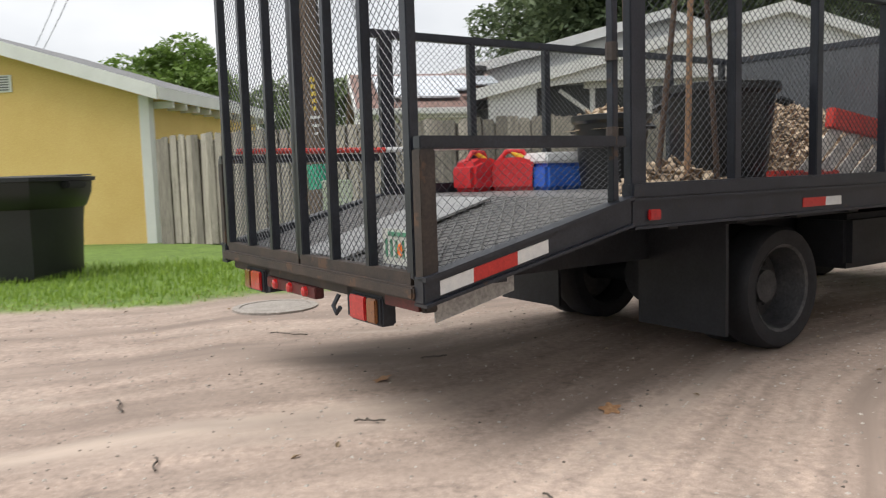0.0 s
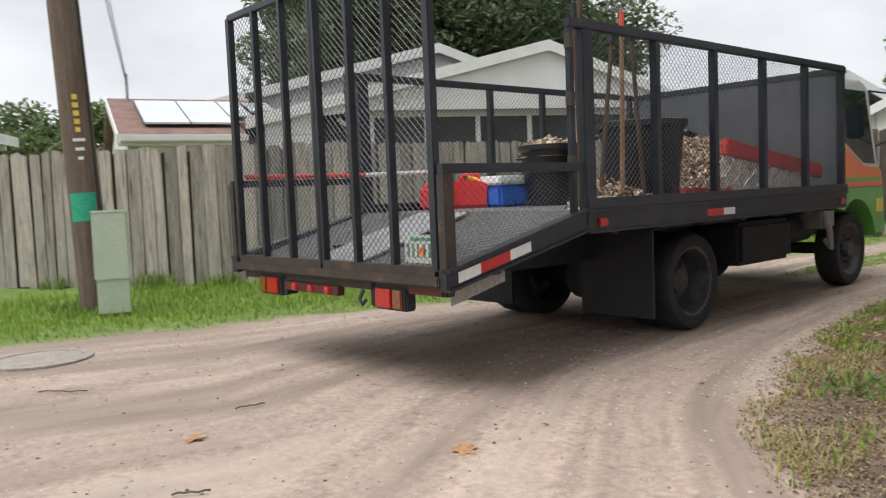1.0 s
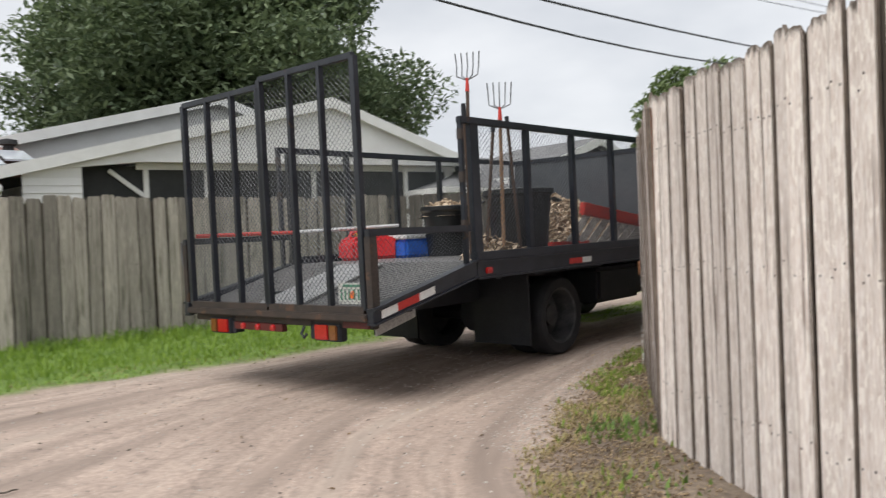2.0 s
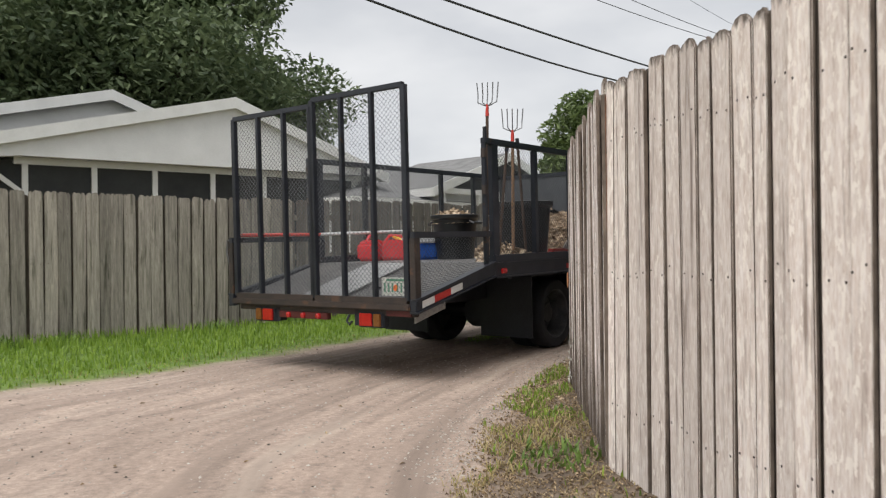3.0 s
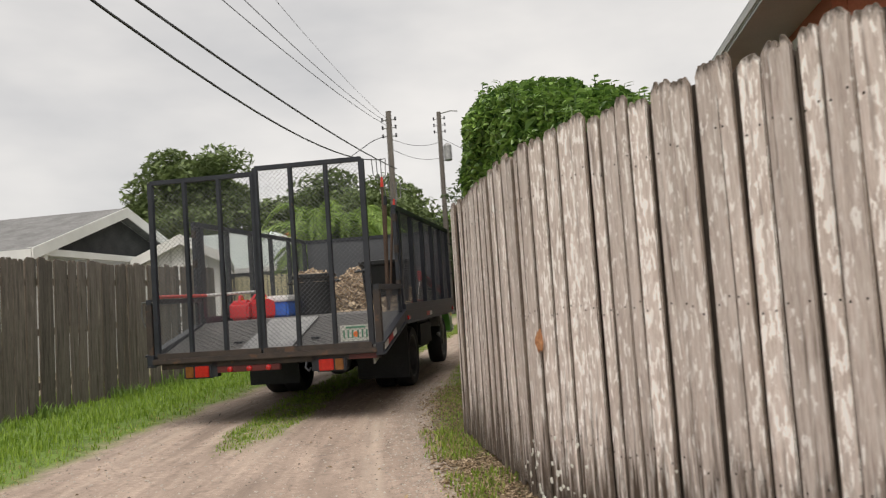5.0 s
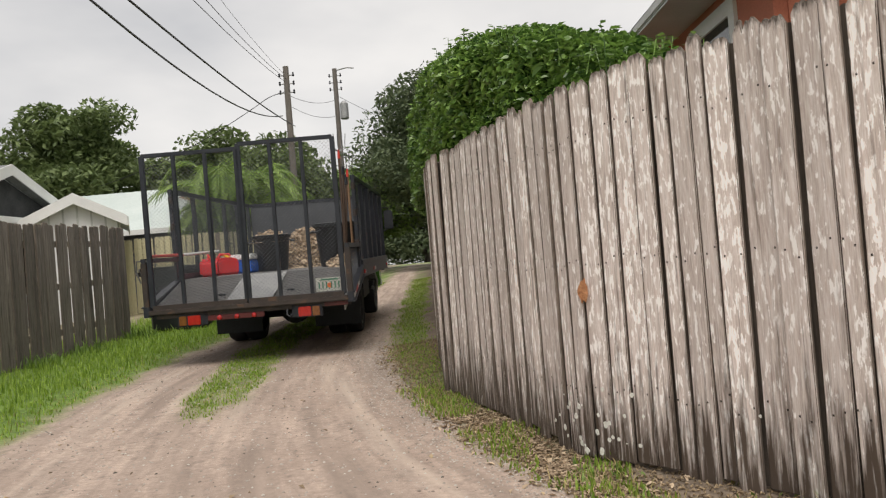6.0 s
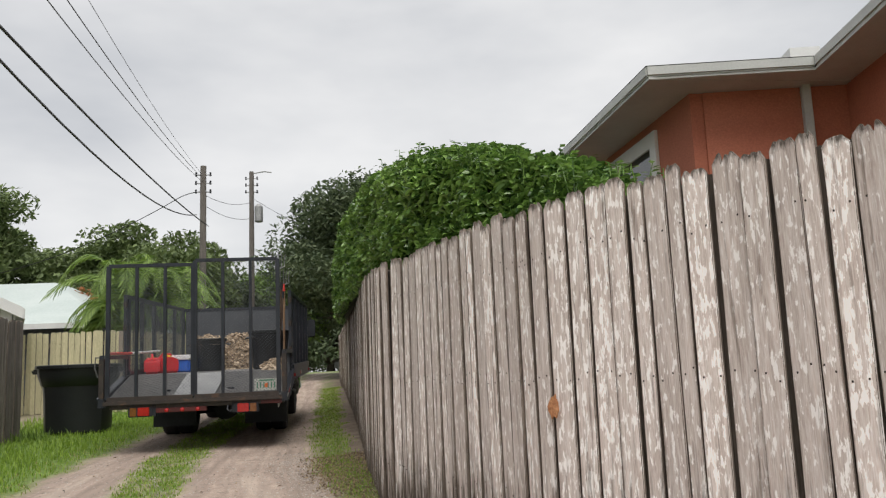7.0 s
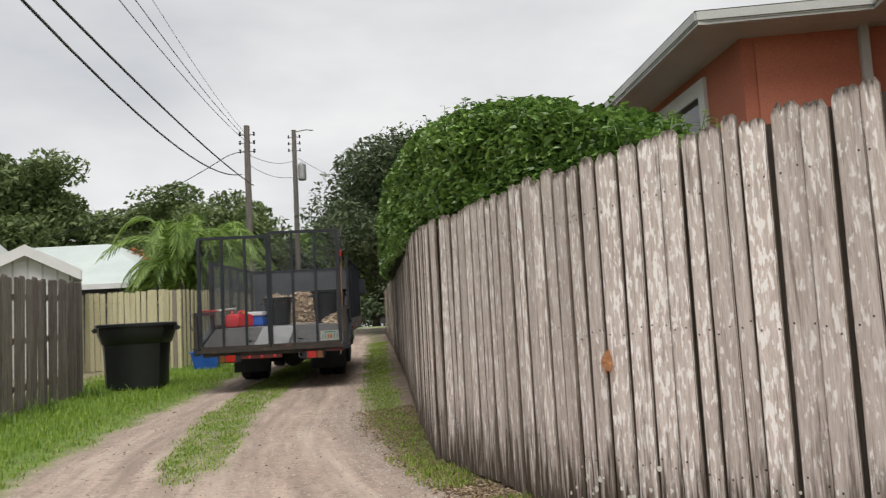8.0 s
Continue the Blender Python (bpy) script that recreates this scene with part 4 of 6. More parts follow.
    for sx in (-1, 1):
        e = sx * (cw - 0.018)
        part("side_window", Shape().extrude([(c0 + 0.10, 1.48), (c0 + 0.12, 1.95), (c1 - 0.38, 1.95), (c1 - 0.12, 1.22), (c1 - 0.40, 1.23), (c0 + 0.52, 1.44)], "x", e - 0.006, e + 0.006), GLASS_DARK, cab, "dark side window")
        part("mirror", Shape().box(min(sx * 1.05, sx * 1.22), max(sx * 1.05, sx * 1.22), c1 - 0.02, c1 + 0.06, 1.50, 1.86), CHASSIS, cab, bevel=0.02)
        part("mirror_arm", Shape().tube([(sx * 0.88, c1 - 0.1, 1.40), (sx * 1.13, c1 + 0.02, 1.52), (sx * 1.13, c1 + 0.02, 1.9), (sx * 0.88, c1 - 0.26, 1.96)], 0.012), CHASSIS, cab)
    part("windscreen", Shape().extrude([(c1 - 0.025, 1.22), (c1 - 0.265, 1.95), (c1 - 0.24, 1.95), (c1 - 0.0, 1.22)], "x", -cw + 0.09, cw - 0.09), GLASS_DARK, cab)
    part("bumper", Shape().box(-cw - 0.01, cw + 0.01, c1 + 0.08, c1 + 0.18, 0.44, 0.60), PAINT_WHITE, cab, "white front bumper", bevel=0.03)
    part("door_handle", Shape().box(cw, cw + 0.025, c0 + 0.14, c0 + 0.26, 1.24, 1.27), CHASSIS, cab)
    return truck, wheels


TRUCK, WHEELS = build_truck()

# ---------------------------------------------------------------- load
LOAD = []


def load(ob, x, y, z, turn=0, rx=0, ry=0):
    LOAD.append((ob, pose(x, y, z, rx, ry, turn)))
    return ob


def gas_can():
    can = thing("fuel_can", "red plastic fuel can with yellow spout on a truck deck", "fuel can", group="fuel cans on the truck")
    prof = [(-0.17, 0.0), (0.17, 0.0), (0.175, 0.18), (0.12, 0.215), (0.05, 0.235), (-0.06, 0.235), (-0.16, 0.20), (-0.175, 0.15)]
    part("can_body", Shape().extrude(prof, "x", -0.11, 0.11), RED_PLASTIC, can, bevel=0.03)
    part("can_handle", Shape().tube([(0, 0.10, 0.21), (0, 0.06, 0.275), (0, -0.06, 0.28), (0, -0.12, 0.21)], 0.018, 8), RED_PLASTIC, can)
    part("spout", Shape().rod((0, 0.10, 0.21), (0, -0.02, 0.275), 0.026, 0.018, 10), YELLOW_PLASTIC, can, "yellow spout")
    return can


can = gas_can()
load(can, -0.95, 1.80, DECK, 12)
load(copy_thing(can, Matrix()), -0.80, 2.02, DECK, -50)

cooler = thing("cooler", "blue plastic cooler with a white lid on a truck deck", "cooler")
part("cooler_body", Shape().box(-0.15, 0.15, -0.21, 0.21, 0.0, 0.185), BLUE_PLASTIC, cooler, bevel=0.025)
part("cooler_lid", Shape().box(-0.158, 0.158, -0.218, 0.218, 0.187, 0.262), WHITE_PLASTIC, cooler, "white lid", bevel=0.015)
part("cooler_handle", Shape().tube([(-0.15, -0.1, 0.19), (-0.19, -0.1, 0.15), (-0.19, 0.1, 0.15), (-0.15, 0.1, 0.19)], 0.012), WHITE_PLASTIC, cooler)
load(cooler, -0.58, 2.25, DECK, -8)


def round_can(label, k=1.0):
    b = thing("waste_can", label, "trash can", group="cans on the truck")
    part("can_body", Shape().lathe([(r0 * k, z0 * k) for r0, z0 in ((0.20, 0.0), (0.21, 0.02), (0.25, 0.44), (0.275, 0.46), (0.275, 0.495), (0.25, 0.50), (0.235, 0.46), (0.18, 0.12))], 28), BIN_BLACK, b)
    for s in (-1, 1):
        part("can_grip", Shape().tube([(s * 0.26 * k, -0.08, 0.42 * k), (s * 0.31 * k, -0.08, 0.40 * k), (s * 0.31 * k, 0.08, 0.40 * k), (s * 0.26 * k, 0.08, 0.42 * k)], 0.014), BIN_BLACK, b)
    return b


def chip_heap(name, label, outline, count, seed, size=0.05):
    """A heap of loose chips and dry leaves: (x, y) -> height of its surface."""
    r = random.Random(seed)
    s = Shape()
    x0, x1, y0, y1, top = outline
    n = 18
    for j in range(n + 1):
        for i in range(n + 1):
            x, y = x0 + (x1 - x0) * i / n, y0 + (y1 - y0) * j / n
            s.v.append((x, y, top(x, y) - 0.02))
    s.f += [(j * (n + 1) + i, j * (n + 1) + i + 1, (j + 1) * (n + 1) + i + 1, (j + 1) * (n + 1) + i) for j in range(n) for i in range(n)]
    for _ in range(count):
        x, y = r.uniform(x0, x1), r.uniform(y0, y1)
        z = top(x, y)
        if z < 0.01:
            continue
        m = Matrix.Translation((x, y, z + r.uniform(-0.01, 0.03))) @ Euler((r.uniform(-0.9, 0.9), r.uniform(-0.9, 0.9), r.uniform(0, 6.3))).to_matrix().to_4x4()
        a, b, c = size * r.uniform(0.5, 1.6), size * r.uniform(0.25, 0.6), size * 0.12
        s.box(-a, a, -b, b, -c, c, m)
    return single(name, s, CHIPS, label, "wood chips", kind="stuff", smooth=0)


def main_heap(x, y):
    e = ((x - 0.08) / 0.76) ** 2 + ((y - 3.80) / 1.05) ** 2
    return max(0.0, 0.55 * (1 - e) + 0.09 * noise.noise((x * 4, y * 4, 2))) if e < 1 else 0.0


def small_heap(x, y):
    e = ((x - 0.85) / 0.22) ** 2 + ((y - 1.72) / 0.40) ** 2
    return max(0.0, 0.13 * (1 - e) + 0.03 * noise.noise((x * 6, y * 6, 5))) if e < 1 else 0.0


load(chip_heap("chip_heap", "heap of brown wood chips and dry leaves on a truck bed", (-0.65, 1.04, 2.4, 4.75, main_heap), 9500, 3, 0.028), 0, 0, DECK)
load(chip_heap("chip_heap", "small spill of wood chips and leaves on a truck bed", (0.60, 1.07, 1.3, 2.15, small_heap), 220, 4, 0.032), 0, 0, DECK)
bin_a = round_can("black plastic trash can heaped with dry leaves")
load(bin_a, -0.24, 2.42, DECK)
load(round_can("tall black plastic trash can beside leaning tools", 1.2), 0.70, 2.34, DECK, 40)


def can_heap(x, y):
    e = (x * x + y * y) / 0.058
    return max(0.0, 0.10 * (1 - e) + 0.02 * noise.noise((x * 9, y * 9, 1))) + 0.001 if e < 1 else 0.0


load(chip_heap("leaf_heap", "dry leaves heaped in a trash can", (-0.24, 0.24, -0.24, 0.24, can_heap), 240, 8, 0.035), -0.24, 2.42, DECK + 0.42)


def pitchfork(label, mat, tall):
    f = thing("pitchfork", label, "pitchfork", group="standing tools")
    part("handle", Shape().rod((0, 0, 0), (0, 0, tall), 0.016, 0.015, 8), mat, f)
    part("ferrule", Shape().rod((0, 0, tall - 0.02), (0, 0, tall + 0.09), 0.019, 0.012, 8), RED_PAINT, f, "red ferrule")
    for i in range(5):
        x = (i - 2) * 0.045
        part("tine", Shape().tube([(0, 0, tall + 0.07), (x, 0.0, tall + 0.11), (x * 1.05, 0.02, tall + 0.19), (x * 1.15, 0.01, tall + 0.30)], 0.0055, 5), TINE, f)
    return f


load(pitchfork("tall pitchfork with a wooden handle standing tines up", TOOL_DARK, 1.38), 0.93, 1.32, DECK + 0.01, 20, -1.5, 1.0)
load(pitchfork("pitchfork with a wooden handle and red ferrule standing tines up", TOOL_WOOD, 1.17), 0.98, 1.70, DECK + 0.01, 35, -1, 1)


def long_handle(label, mat, tall):
    h = thing("tool_handle", label, "tool handle", group="standing tools")
    part("handle", Shape().rod((0, 0, 0), (0, 0, tall), 0.015, 0.014, 8), mat, h)
    part("grip", Shape().rod((0, 0, tall), (0, 0, tall + 0.10), 0.022, 0.018, 8), CHASSIS, h)
    return h


load(long_handle("dark wooden rake handle leaning on a truck side", TOOL_DARK, 1.15), 0.93, 1.34, DECK + 0.01, 0, 5, 3)
load(long_handle("brown wooden shovel handle leaning on a truck side", TOOL_DARK, 1.05), 0.90, 1.56, DECK + 0.01, 0, -4, 4)
load(long_handle("dark wooden broom handle leaning on a truck side", TOOL_DARK, 1.10), 0.98, 1.95, DECK + 0.01, 0, 3, -2)

pruner = thing("pole_pruner", "red and white pole pruner lying along a truck rail", "pole pruner")
part("red_pole", Shape().rod((-1.06, 0.06, 1.272), (-1.06, 1.10, 1.272), 0.018, 0.018, 8), RED_PAINT, pruner)
part("white_pole", Shape().rod((-1.06, 1.10, 1.272), (-1.02, 2.5, 1.30), 0.018, 0.018, 8), TAPE_WHITE, pruner, "white upper pole")
load(pruner, 0, 0, 0)

# red-framed slatted implement lying against the heap
rack = thing("slatted_rack", "red steel frame with bent grey slats lying on wood chips", "implement")
part("top_beam", Shape().beam((1.01, 2.95, 0.40), (1.0, 4.62, 0.19), 0.06, 0.12), RED_PAINT, rack, "red top beam", bevel=0.008)
part("foot_beam", Shape().beam((1.02, 2.35, 0.06), (1.02, 3.0, 0.05), 0.06, 0.08), RED_PAINT, rack, bevel=0.008)
for i in range(8):
    y = 2.86 + i * 0.20
    part("slat", Shape().beam((1.0, y + 0.24, 0.37 - i * 0.018), (1.045, y - 0.30, 0.03), 0.075, 0.012, up=(1, 0, 0.3)), SLAT_GREY, rack)
load(rack, 0, 0, DECK)


# ---------------------------------------------------------------- street furniture
def alley_bin(at, label):
    b = thing("alley_bin", label, "trash container", at, group="alley bins")
    part("bin_body", Shape().lathe([(0.50, 0.0), (0.53, 0.03), (0.555, 0.60), (0.575, 0.80), (0.60, 0.82), (0.655, 0.98), (0.665, 1.12), (0.64, 1.13), (0.60, 1.08), (0.50, 0.2)], 36, 0.35), BIN_BLACK, b)
    part("bin_rim", Shape().lathe([(0.645, 1.10), (0.70, 1.105), (0.70, 1.15), (0.655, 1.16), (0.635, 1.13)], 36, 0.35), BIN_BLACK, b, "thick rolled rim")
    for s in (-1, 1):
        part("bin_lug", Shape().box(min(s * 0.60, s * 0.74), max(s * 0.60, s * 0.74), -0.16, 0.16, 1.02, 1.10), BIN_BLACK, b, bevel=0.02)
    part("bin_lid", Shape().lathe([(0.665, 1.155), (0.66, 1.17), (0.40, 1.165), (0.1, 1.15)], 36, 0.35, m=pose(0.0, 0.03, 0.0, 1.5, 0, 0)), BIN_BLACK, b, "sagging black lid")
    if "sticker" in label:
        part("bin_sticker", Shape().box(-0.16, 0.16, -0.672, -0.664, 0.90, 1.02), TAPE_WHITE, b, "scuffed white sticker")
    return b


alley_bin(pose(-4.75, -5.15, height(-4.75, -5.15), 0, 0, 70), "large black plastic alley bin with a sticker on grass")
alley_bin(pose(-5.05, 13.4, height(-5.05, 13.4), 0, 0, 10) @ Matrix.Scale(0.94, 4), "large black plastic alley bin on grass beside a fence")

pole = thing("utility_pole", "dark wooden utility pole with a green tag", "utility pole", pose(-4.18, -1.70, 0.0, 2.4, -1.2, 0))
part("pole_shaft", Shape().lathe([(0.162, -0.3), (0.158, 0.5), (0.152, 2.2), (0.14, 5.0), (0.125, 7.6), (0.115, 9.8)], 20), POLE_WOOD, pole)
toward = math.degrees(math.atan2(-1.9 + 2.06, 4.5 + 4.28))
tag = Shape()
for i in range(6):
    a0, a1 = radians(toward - 60 + i * 16), radians(toward - 60 + (i + 1) * 16)
    tag.add([(0.1585 * math.cos(a0), 0.1585 * math.sin(a0), 0.96), (0.1585 * math.cos(a1), 0.1585 * math.sin(a1), 0.96), (0.157 * math.cos(a1), 0.157 * math.sin(a1), 1.24), (0.157 * math.cos(a0), 0.157 * math.sin(a0), 1.24)], [(0, 1, 2, 3)])
part("green_tag", tag, TAG_GREEN, pole, "green plastic tag")
for z, w2, hgt, mat in [(2.18, 0.024, 0.05, TAG_YELLOW), (2.10, 0.026, 0.05, TAG_YELLOW), (2.02, 0.026, 0.05, TAG_YELLOW), (1.94, 0.026, 0.05, TAG_YELLOW), (1.86, 0.022, 0.05, TAG_YELLOW), (1.76, 0.055, 0.03, TAPE_WHITE), (1.67, 0.04, 0.03, TAPE_WHITE), (1.58, 0.025, 0.03, TAPE_WHITE)]:
    part("pole_mark", Shape().box(-w2, w2, -0.004, 0.004, z - hgt / 2, z + hgt / 2, pose(0.154 * math.cos(radians(toward)), 0.154 * math.sin(radians(toward)), 0, 0, 0, toward + 90)), mat, pole)
part("riser_cable", Shape().tube([(0.10, 0.125, -0.1), (0.10, 0.122, 1.4), (0.085, 0.125, 2.3), (0.07, 0.12, 5.0), (0.06, 0.105, 8.4)], 0.013, 6), CABLE, pole, "black riser cable")
part("crossarm", Shape().beam((-1.1, 0.1, 9.0), (1.1, -0.1, 9.0), 0.10, 0.12), POLE_WOOD, pole)

ped = thing("utility_pedestal", "pale green steel utility pedestal with rusty foot", "utility box", pose(-3.70, -1.56, -0.03, 0, 0, 88))
part("pedestal_base", Shape().box(-0.145, 0.145, -0.115, 0.115, 0.10, 0.46), PEDESTAL_GREEN, ped, bevel=0.01)
part("pedestal_cap", Shape().box(-0.16, 0.16, -0.13, 0.13, 0.42, 1.085), PEDESTAL_GREEN, ped, "pale green upper cover", bevel=0.018)
part("pedestal_top", Shape().box(-0.165, 0.165, -0.135, 0.135, 1.06, 1.09), PEDESTAL_GREEN, ped, bevel=0.01)
part("pedestal_foot", Shape().box(-0.148, 0.148, -0.118, 0.118, -0.1, 0.11), RUST, ped, "rusted foot", bevel=0.006)

man = thing("manhole", "worn round iron manhole cover set in dirt", "manhole cover", pose(-1.83, -2.16, height(-1.83, -2.16) + 0.004), kind="structure")
part("manhole_ring", Shape().lathe([(0.36, -0.04), (0.36, 0.012), (0.30, 0.016), (0.295, 0.004)], 32), IRON, man)
part("manhole_lid", Shape().lathe([(0.29, -0.02), (0.29, 0.010), (0.27, 0.014), (0.1, 0.014)], 32), IRON, man)


def far_pole(x, y, top, label, tank):
    p = thing("utility_pole", label, "utility pole", pose(x, y, rise(y)), group="poles along the alley")
    part("pole_shaft", Shape().rod((0, 0, -0.3), (0, 0, top), 0.145, 0.11, 12), POLE_GREY, p)
    for z in (top - 0.35, top - 0.68, top - 1.02):
        part("insulator_arm", Shape().beam((-0.27, 0, z), (0.27, 0, z), 0.035, 0.035), CAST_GREY, p)
        for sx in (-1, 1):
            part("insulator", Shape().lathe([(0.03, 0), (0.05, 0.05), (0.03, 0.09), (0.045, 0.13), (0.02, 0.16)], 8, m=pose(sx * 0.27, 0, z - 0.05)), CHASSIS, p)
    if tank:
        part("transformer", Shape().lathe([(0.16, 0), (0.2, 0.04), (0.2, 0.75), (0.15, 0.82), (0.05, 0.9)], 16, m=pose(0.34, 0, top - 2.5)), CAST_GREY, p, "grey transformer can")
        part("bracket", Shape().tube([(0, 0, top - 0.1), (0.6, 0, top + 0.0), (0.95, 0, top - 0.05)], 0.03), CAST_GREY, p)
    return p


POLE_A, POLE_B = (-6.7, 30.0, 8.45), (-6.15, 38.0, 10.1)
far_pole(*POLE_A, "grey wooden utility pole with insulators and wires", False)
far_pole(*POLE_B, "grey wooden utility pole carrying a transformer", True)
lamp_post = thing("street_lamp", "distant grey street lamp with a curved arm", "street lamp", pose(-5.35, 44.0, rise(44)))
part("lamp_shaft", Shape().rod((0, 0, -0.3), (0, 0, 6.9), 0.12, 0.09, 10), POLE_GREY, lamp_post)
part("lamp_arm", Shape().tube([(0, 0, 6.4), (-0.3, 0, 6.9), (0.25, 0, 7.3), (0.7, 0, 7.2)], 0.035), CAST_GREY, lamp_post)
part("lamp_head", Shape().lathe([(0.05, 0), (0.17, 0.03), (0.14, 0.12), (0.04, 0.16)], 12, m=pose(0.75, 0, 7.05)), CAST_GREY, lamp_post, "grey lamp head")
far_pole(-17.0, 46.0, 7.0, "short grey wooden pole among trees", False)


def wire(a, b, sag, r=0.012):
    a, b = Vector(a), Vector(b)
    pts = [a.lerp(b, k / 18) - Vector((0, 0, sag * 4 * (k / 18) * (1 - k / 18))) for k in range(19)]
    single("overhead_wire", Shape().tube(pts, r, 5), CABLE, "black overhead cable strung between poles", "wire", group="overhead wires")


for xa, za, xb, zb, sag, r in ((-2.75, 4.55, -6.95, 7.2, 1.05, 0.018), (-3.16, 4.66, -6.5, 6.75, 0.36, 0.020), (-2.95, 5.25, -6.75, 8.5, 0.42, 0.009), (-2.95, 5.90, -6.7, 8.6, 0.51, 0.009), (-3.9, 8.85, -6.75, 8.78, 0.75, 0.006)):
    wire((xa, -1.7, za), (xb, 30.0, zb), sag, r)
    wire((xa, -1.7, za), (xa - 3.3, -34.0, za), sag, r)
for za, zb in ((9.2, 4.2), (8.5, 4.1), (8.0, 4.0)):
    wire((-4.4, -2.1, za), (-15.9, -0.5, zb), 0.35, 0.008)
for za, zb in ((9.3, 4.6), (8.4, 4.3)):
    wire((-4.4, -2.1, za), (-24.5, -12.0, zb), 0.7, 0.009)
wire((-6.7, 30.0, 8.0), (-6.15, 38.0, 9.4), 0.25, 0.010)
wire((-6.7, 30.0, 7.6), (-6.15, 38.0, 8.6), 0.25, 0.010)
wire((-6.7, 30.0, 8.1), (-7.6, 30.2, 7.95), -0.05, 0.016)
wire((-7.6, 30.2, 7.95), (-17.0, 33.5, 5.4), 0.45, 0.016)
wire((-6.15, 38.0, 9.6), (4.0, 60.0, 8.0), 0.6, 0.010)


# ---------------------------------------------------------------- houses
def gable_house(name, label, corner, yaw, width, depth, eave, slope, wall_mat, roof_mat, trim_mat, over=0.4, base=-0.2):
    """Local frame: gable wall along x in the plane y = 0, house behind it (+y)."""
    h = thing(name, label, "house", pose(corner[0], corner[1], rise(corner[1]), 0, 0, yaw))
    apex = eave + slope * width / 2
    part("gable_wall", Shape().extrude([(0, base), (width, base), (width, eave), (width / 2, apex), (0, eave)], "y", 0, 0.15), wall_mat, h)
    part("back_wall", Shape().extrude([(0, base), (width, base), (width, eave), (width / 2, apex), (0, eave)], "y", depth - 0.15, depth), wall_mat, h)
    part("side_wall", Shape().box(0, 0.15, 0.15, depth - 0.15, base, eave), wall_mat, h)
    part("side_wall", Shape().box(width - 0.15, width, 0.15, depth - 0.15, base, eave), wall_mat, h)
    t = 0.12
    for s in (0, 1):
        x0, x1 = (-over, width / 2) if s == 0 else (width + over, width / 2)
        z0, z1 = eave - slope * over, apex
        part("roof_slope", Shape().extrude([(x0, z0 + 0.02), (x1, z1 + 0.02), (x1, z1 + t + 0.02), (x0, z0 + t + 0.02)], "y", -over, depth + over), roof_mat, h)
        part("rake_board", Shape().extrude([(x0, z0 - 0.09), (x1, z1 - 0.09), (x1, z1 + t + 0.03), (x0, z0 + t + 0.03)], "y", -over - 0.035, -over - 0.003), trim_mat, h)
        xe = x0 - 0.03 if s == 0 else x0 + 0.003
        part("fascia", Shape().box(xe, xe + 0.028, -over, depth + over, z0 - 0.08, z0 + t + 0.01), trim_mat, h)
    return h, apex


yh, _ = gable_house("yellow_house", "yellow stucco house with white fascia beside an alley", (-11.9, -13.4), 75.5, 9.0, 5.6, 2.68, 0.31, STUCCO_YELLOW, SHINGLE_GREY, TRIM_WHITE, 0.35)
part("corner_board", Shape().box(8.84, 9.02, -0.03, 0.16, -0.2, 2.60), TRIM_WHITE, yh)
part("gable_vent", Shape().box(5.6, 6.5, -0.025, 0.0, 2.75, 3.05), TRIM_WHITE, yh)
for i in range(6):
    part("vent_slat", Shape().box(5.65, 6.45, -0.035, -0.02, 2.78 + i * 0.045, 2.80 + i * 0.045), SHINGLE_GREY, yh)
for i in range(10):
    part("rafter_tail", Shape().box(9.0, 9.36, 0.2 + i * 0.55, 0.26 + i * 0.55, 2.38, 2.50), TRIM_WHITE, yh)
gh, _ = gable_house("grey_roof_house", "low house with grey shingle roof behind a yellow house", (-21.0, -9.6), 90, 5.6, 9, 2.7, 0.36, SIDING_WHITE, SHINGLE_GREY, TRIM_WHITE)

# solar house: roof slope faces the alley
sh = thing("solar_house", "white house with brown shingle roof and solar panels", "house", pose(-12.35, -0.95, 0))
part("front_wall", Shape().box(-0.35, -0.2, 0.35, 2.5, -0.2, 2.36), SIDING_WHITE, sh)
part("side_wall", Shape().extrude([(-7.6, -0.2), (-0.35, -0.2), (-0.35, 2.36), (-3.95, 3.45), (-7.6, 2.36)], "y", 0.2, 0.35), SIDING_WHITE, sh)
part("roof_slope", Shape().extrude([(0.1, 2.40), (-1.1, 2.7615), (-1.1, 2.8615), (0.1, 2.50)], "y", 0.0, 2.5), SHINGLE_BROWN, sh, "brown shingle roof slope")
part("roof_slope", Shape().extrude([(-1.1, 2.7615), (-3.95, 3.62), (-3.95, 3.72), (-1.1, 2.8615)], "y", 0.0, 3.7), SHINGLE_BROWN, sh, "brown shingle roof slope")
part("roof_slope", Shape().extrude([(-8.0, 2.40), (-3.95, 3.62), (-3.95, 3.72), (-8.0, 2.50)], "y", 0.0, 3.7), SHINGLE_BROWN, sh)
part("gutter", Shape().box(0.1, 0.24, 0.0, 2.5, 2.36, 2.50), TRIM_WHITE, sh, bevel=0.02)
part("soffit_board", Shape().box(-0.2, 0.1, 0.0, 2.5, 2.30, 2.36), TRIM_WHITE, sh)
part("rake_board", Shape().extrude([(0.1, 2.32), (-3.95, 3.54), (-3.95, 3.74), (0.1, 2.52)], "y", -0.03, 0.0), TRIM_WHITE, sh)
slope_m = pose(0.1, 0.0, 2.52, 0, math.degrees(math.atan2(1.22, 4.05)), 0)
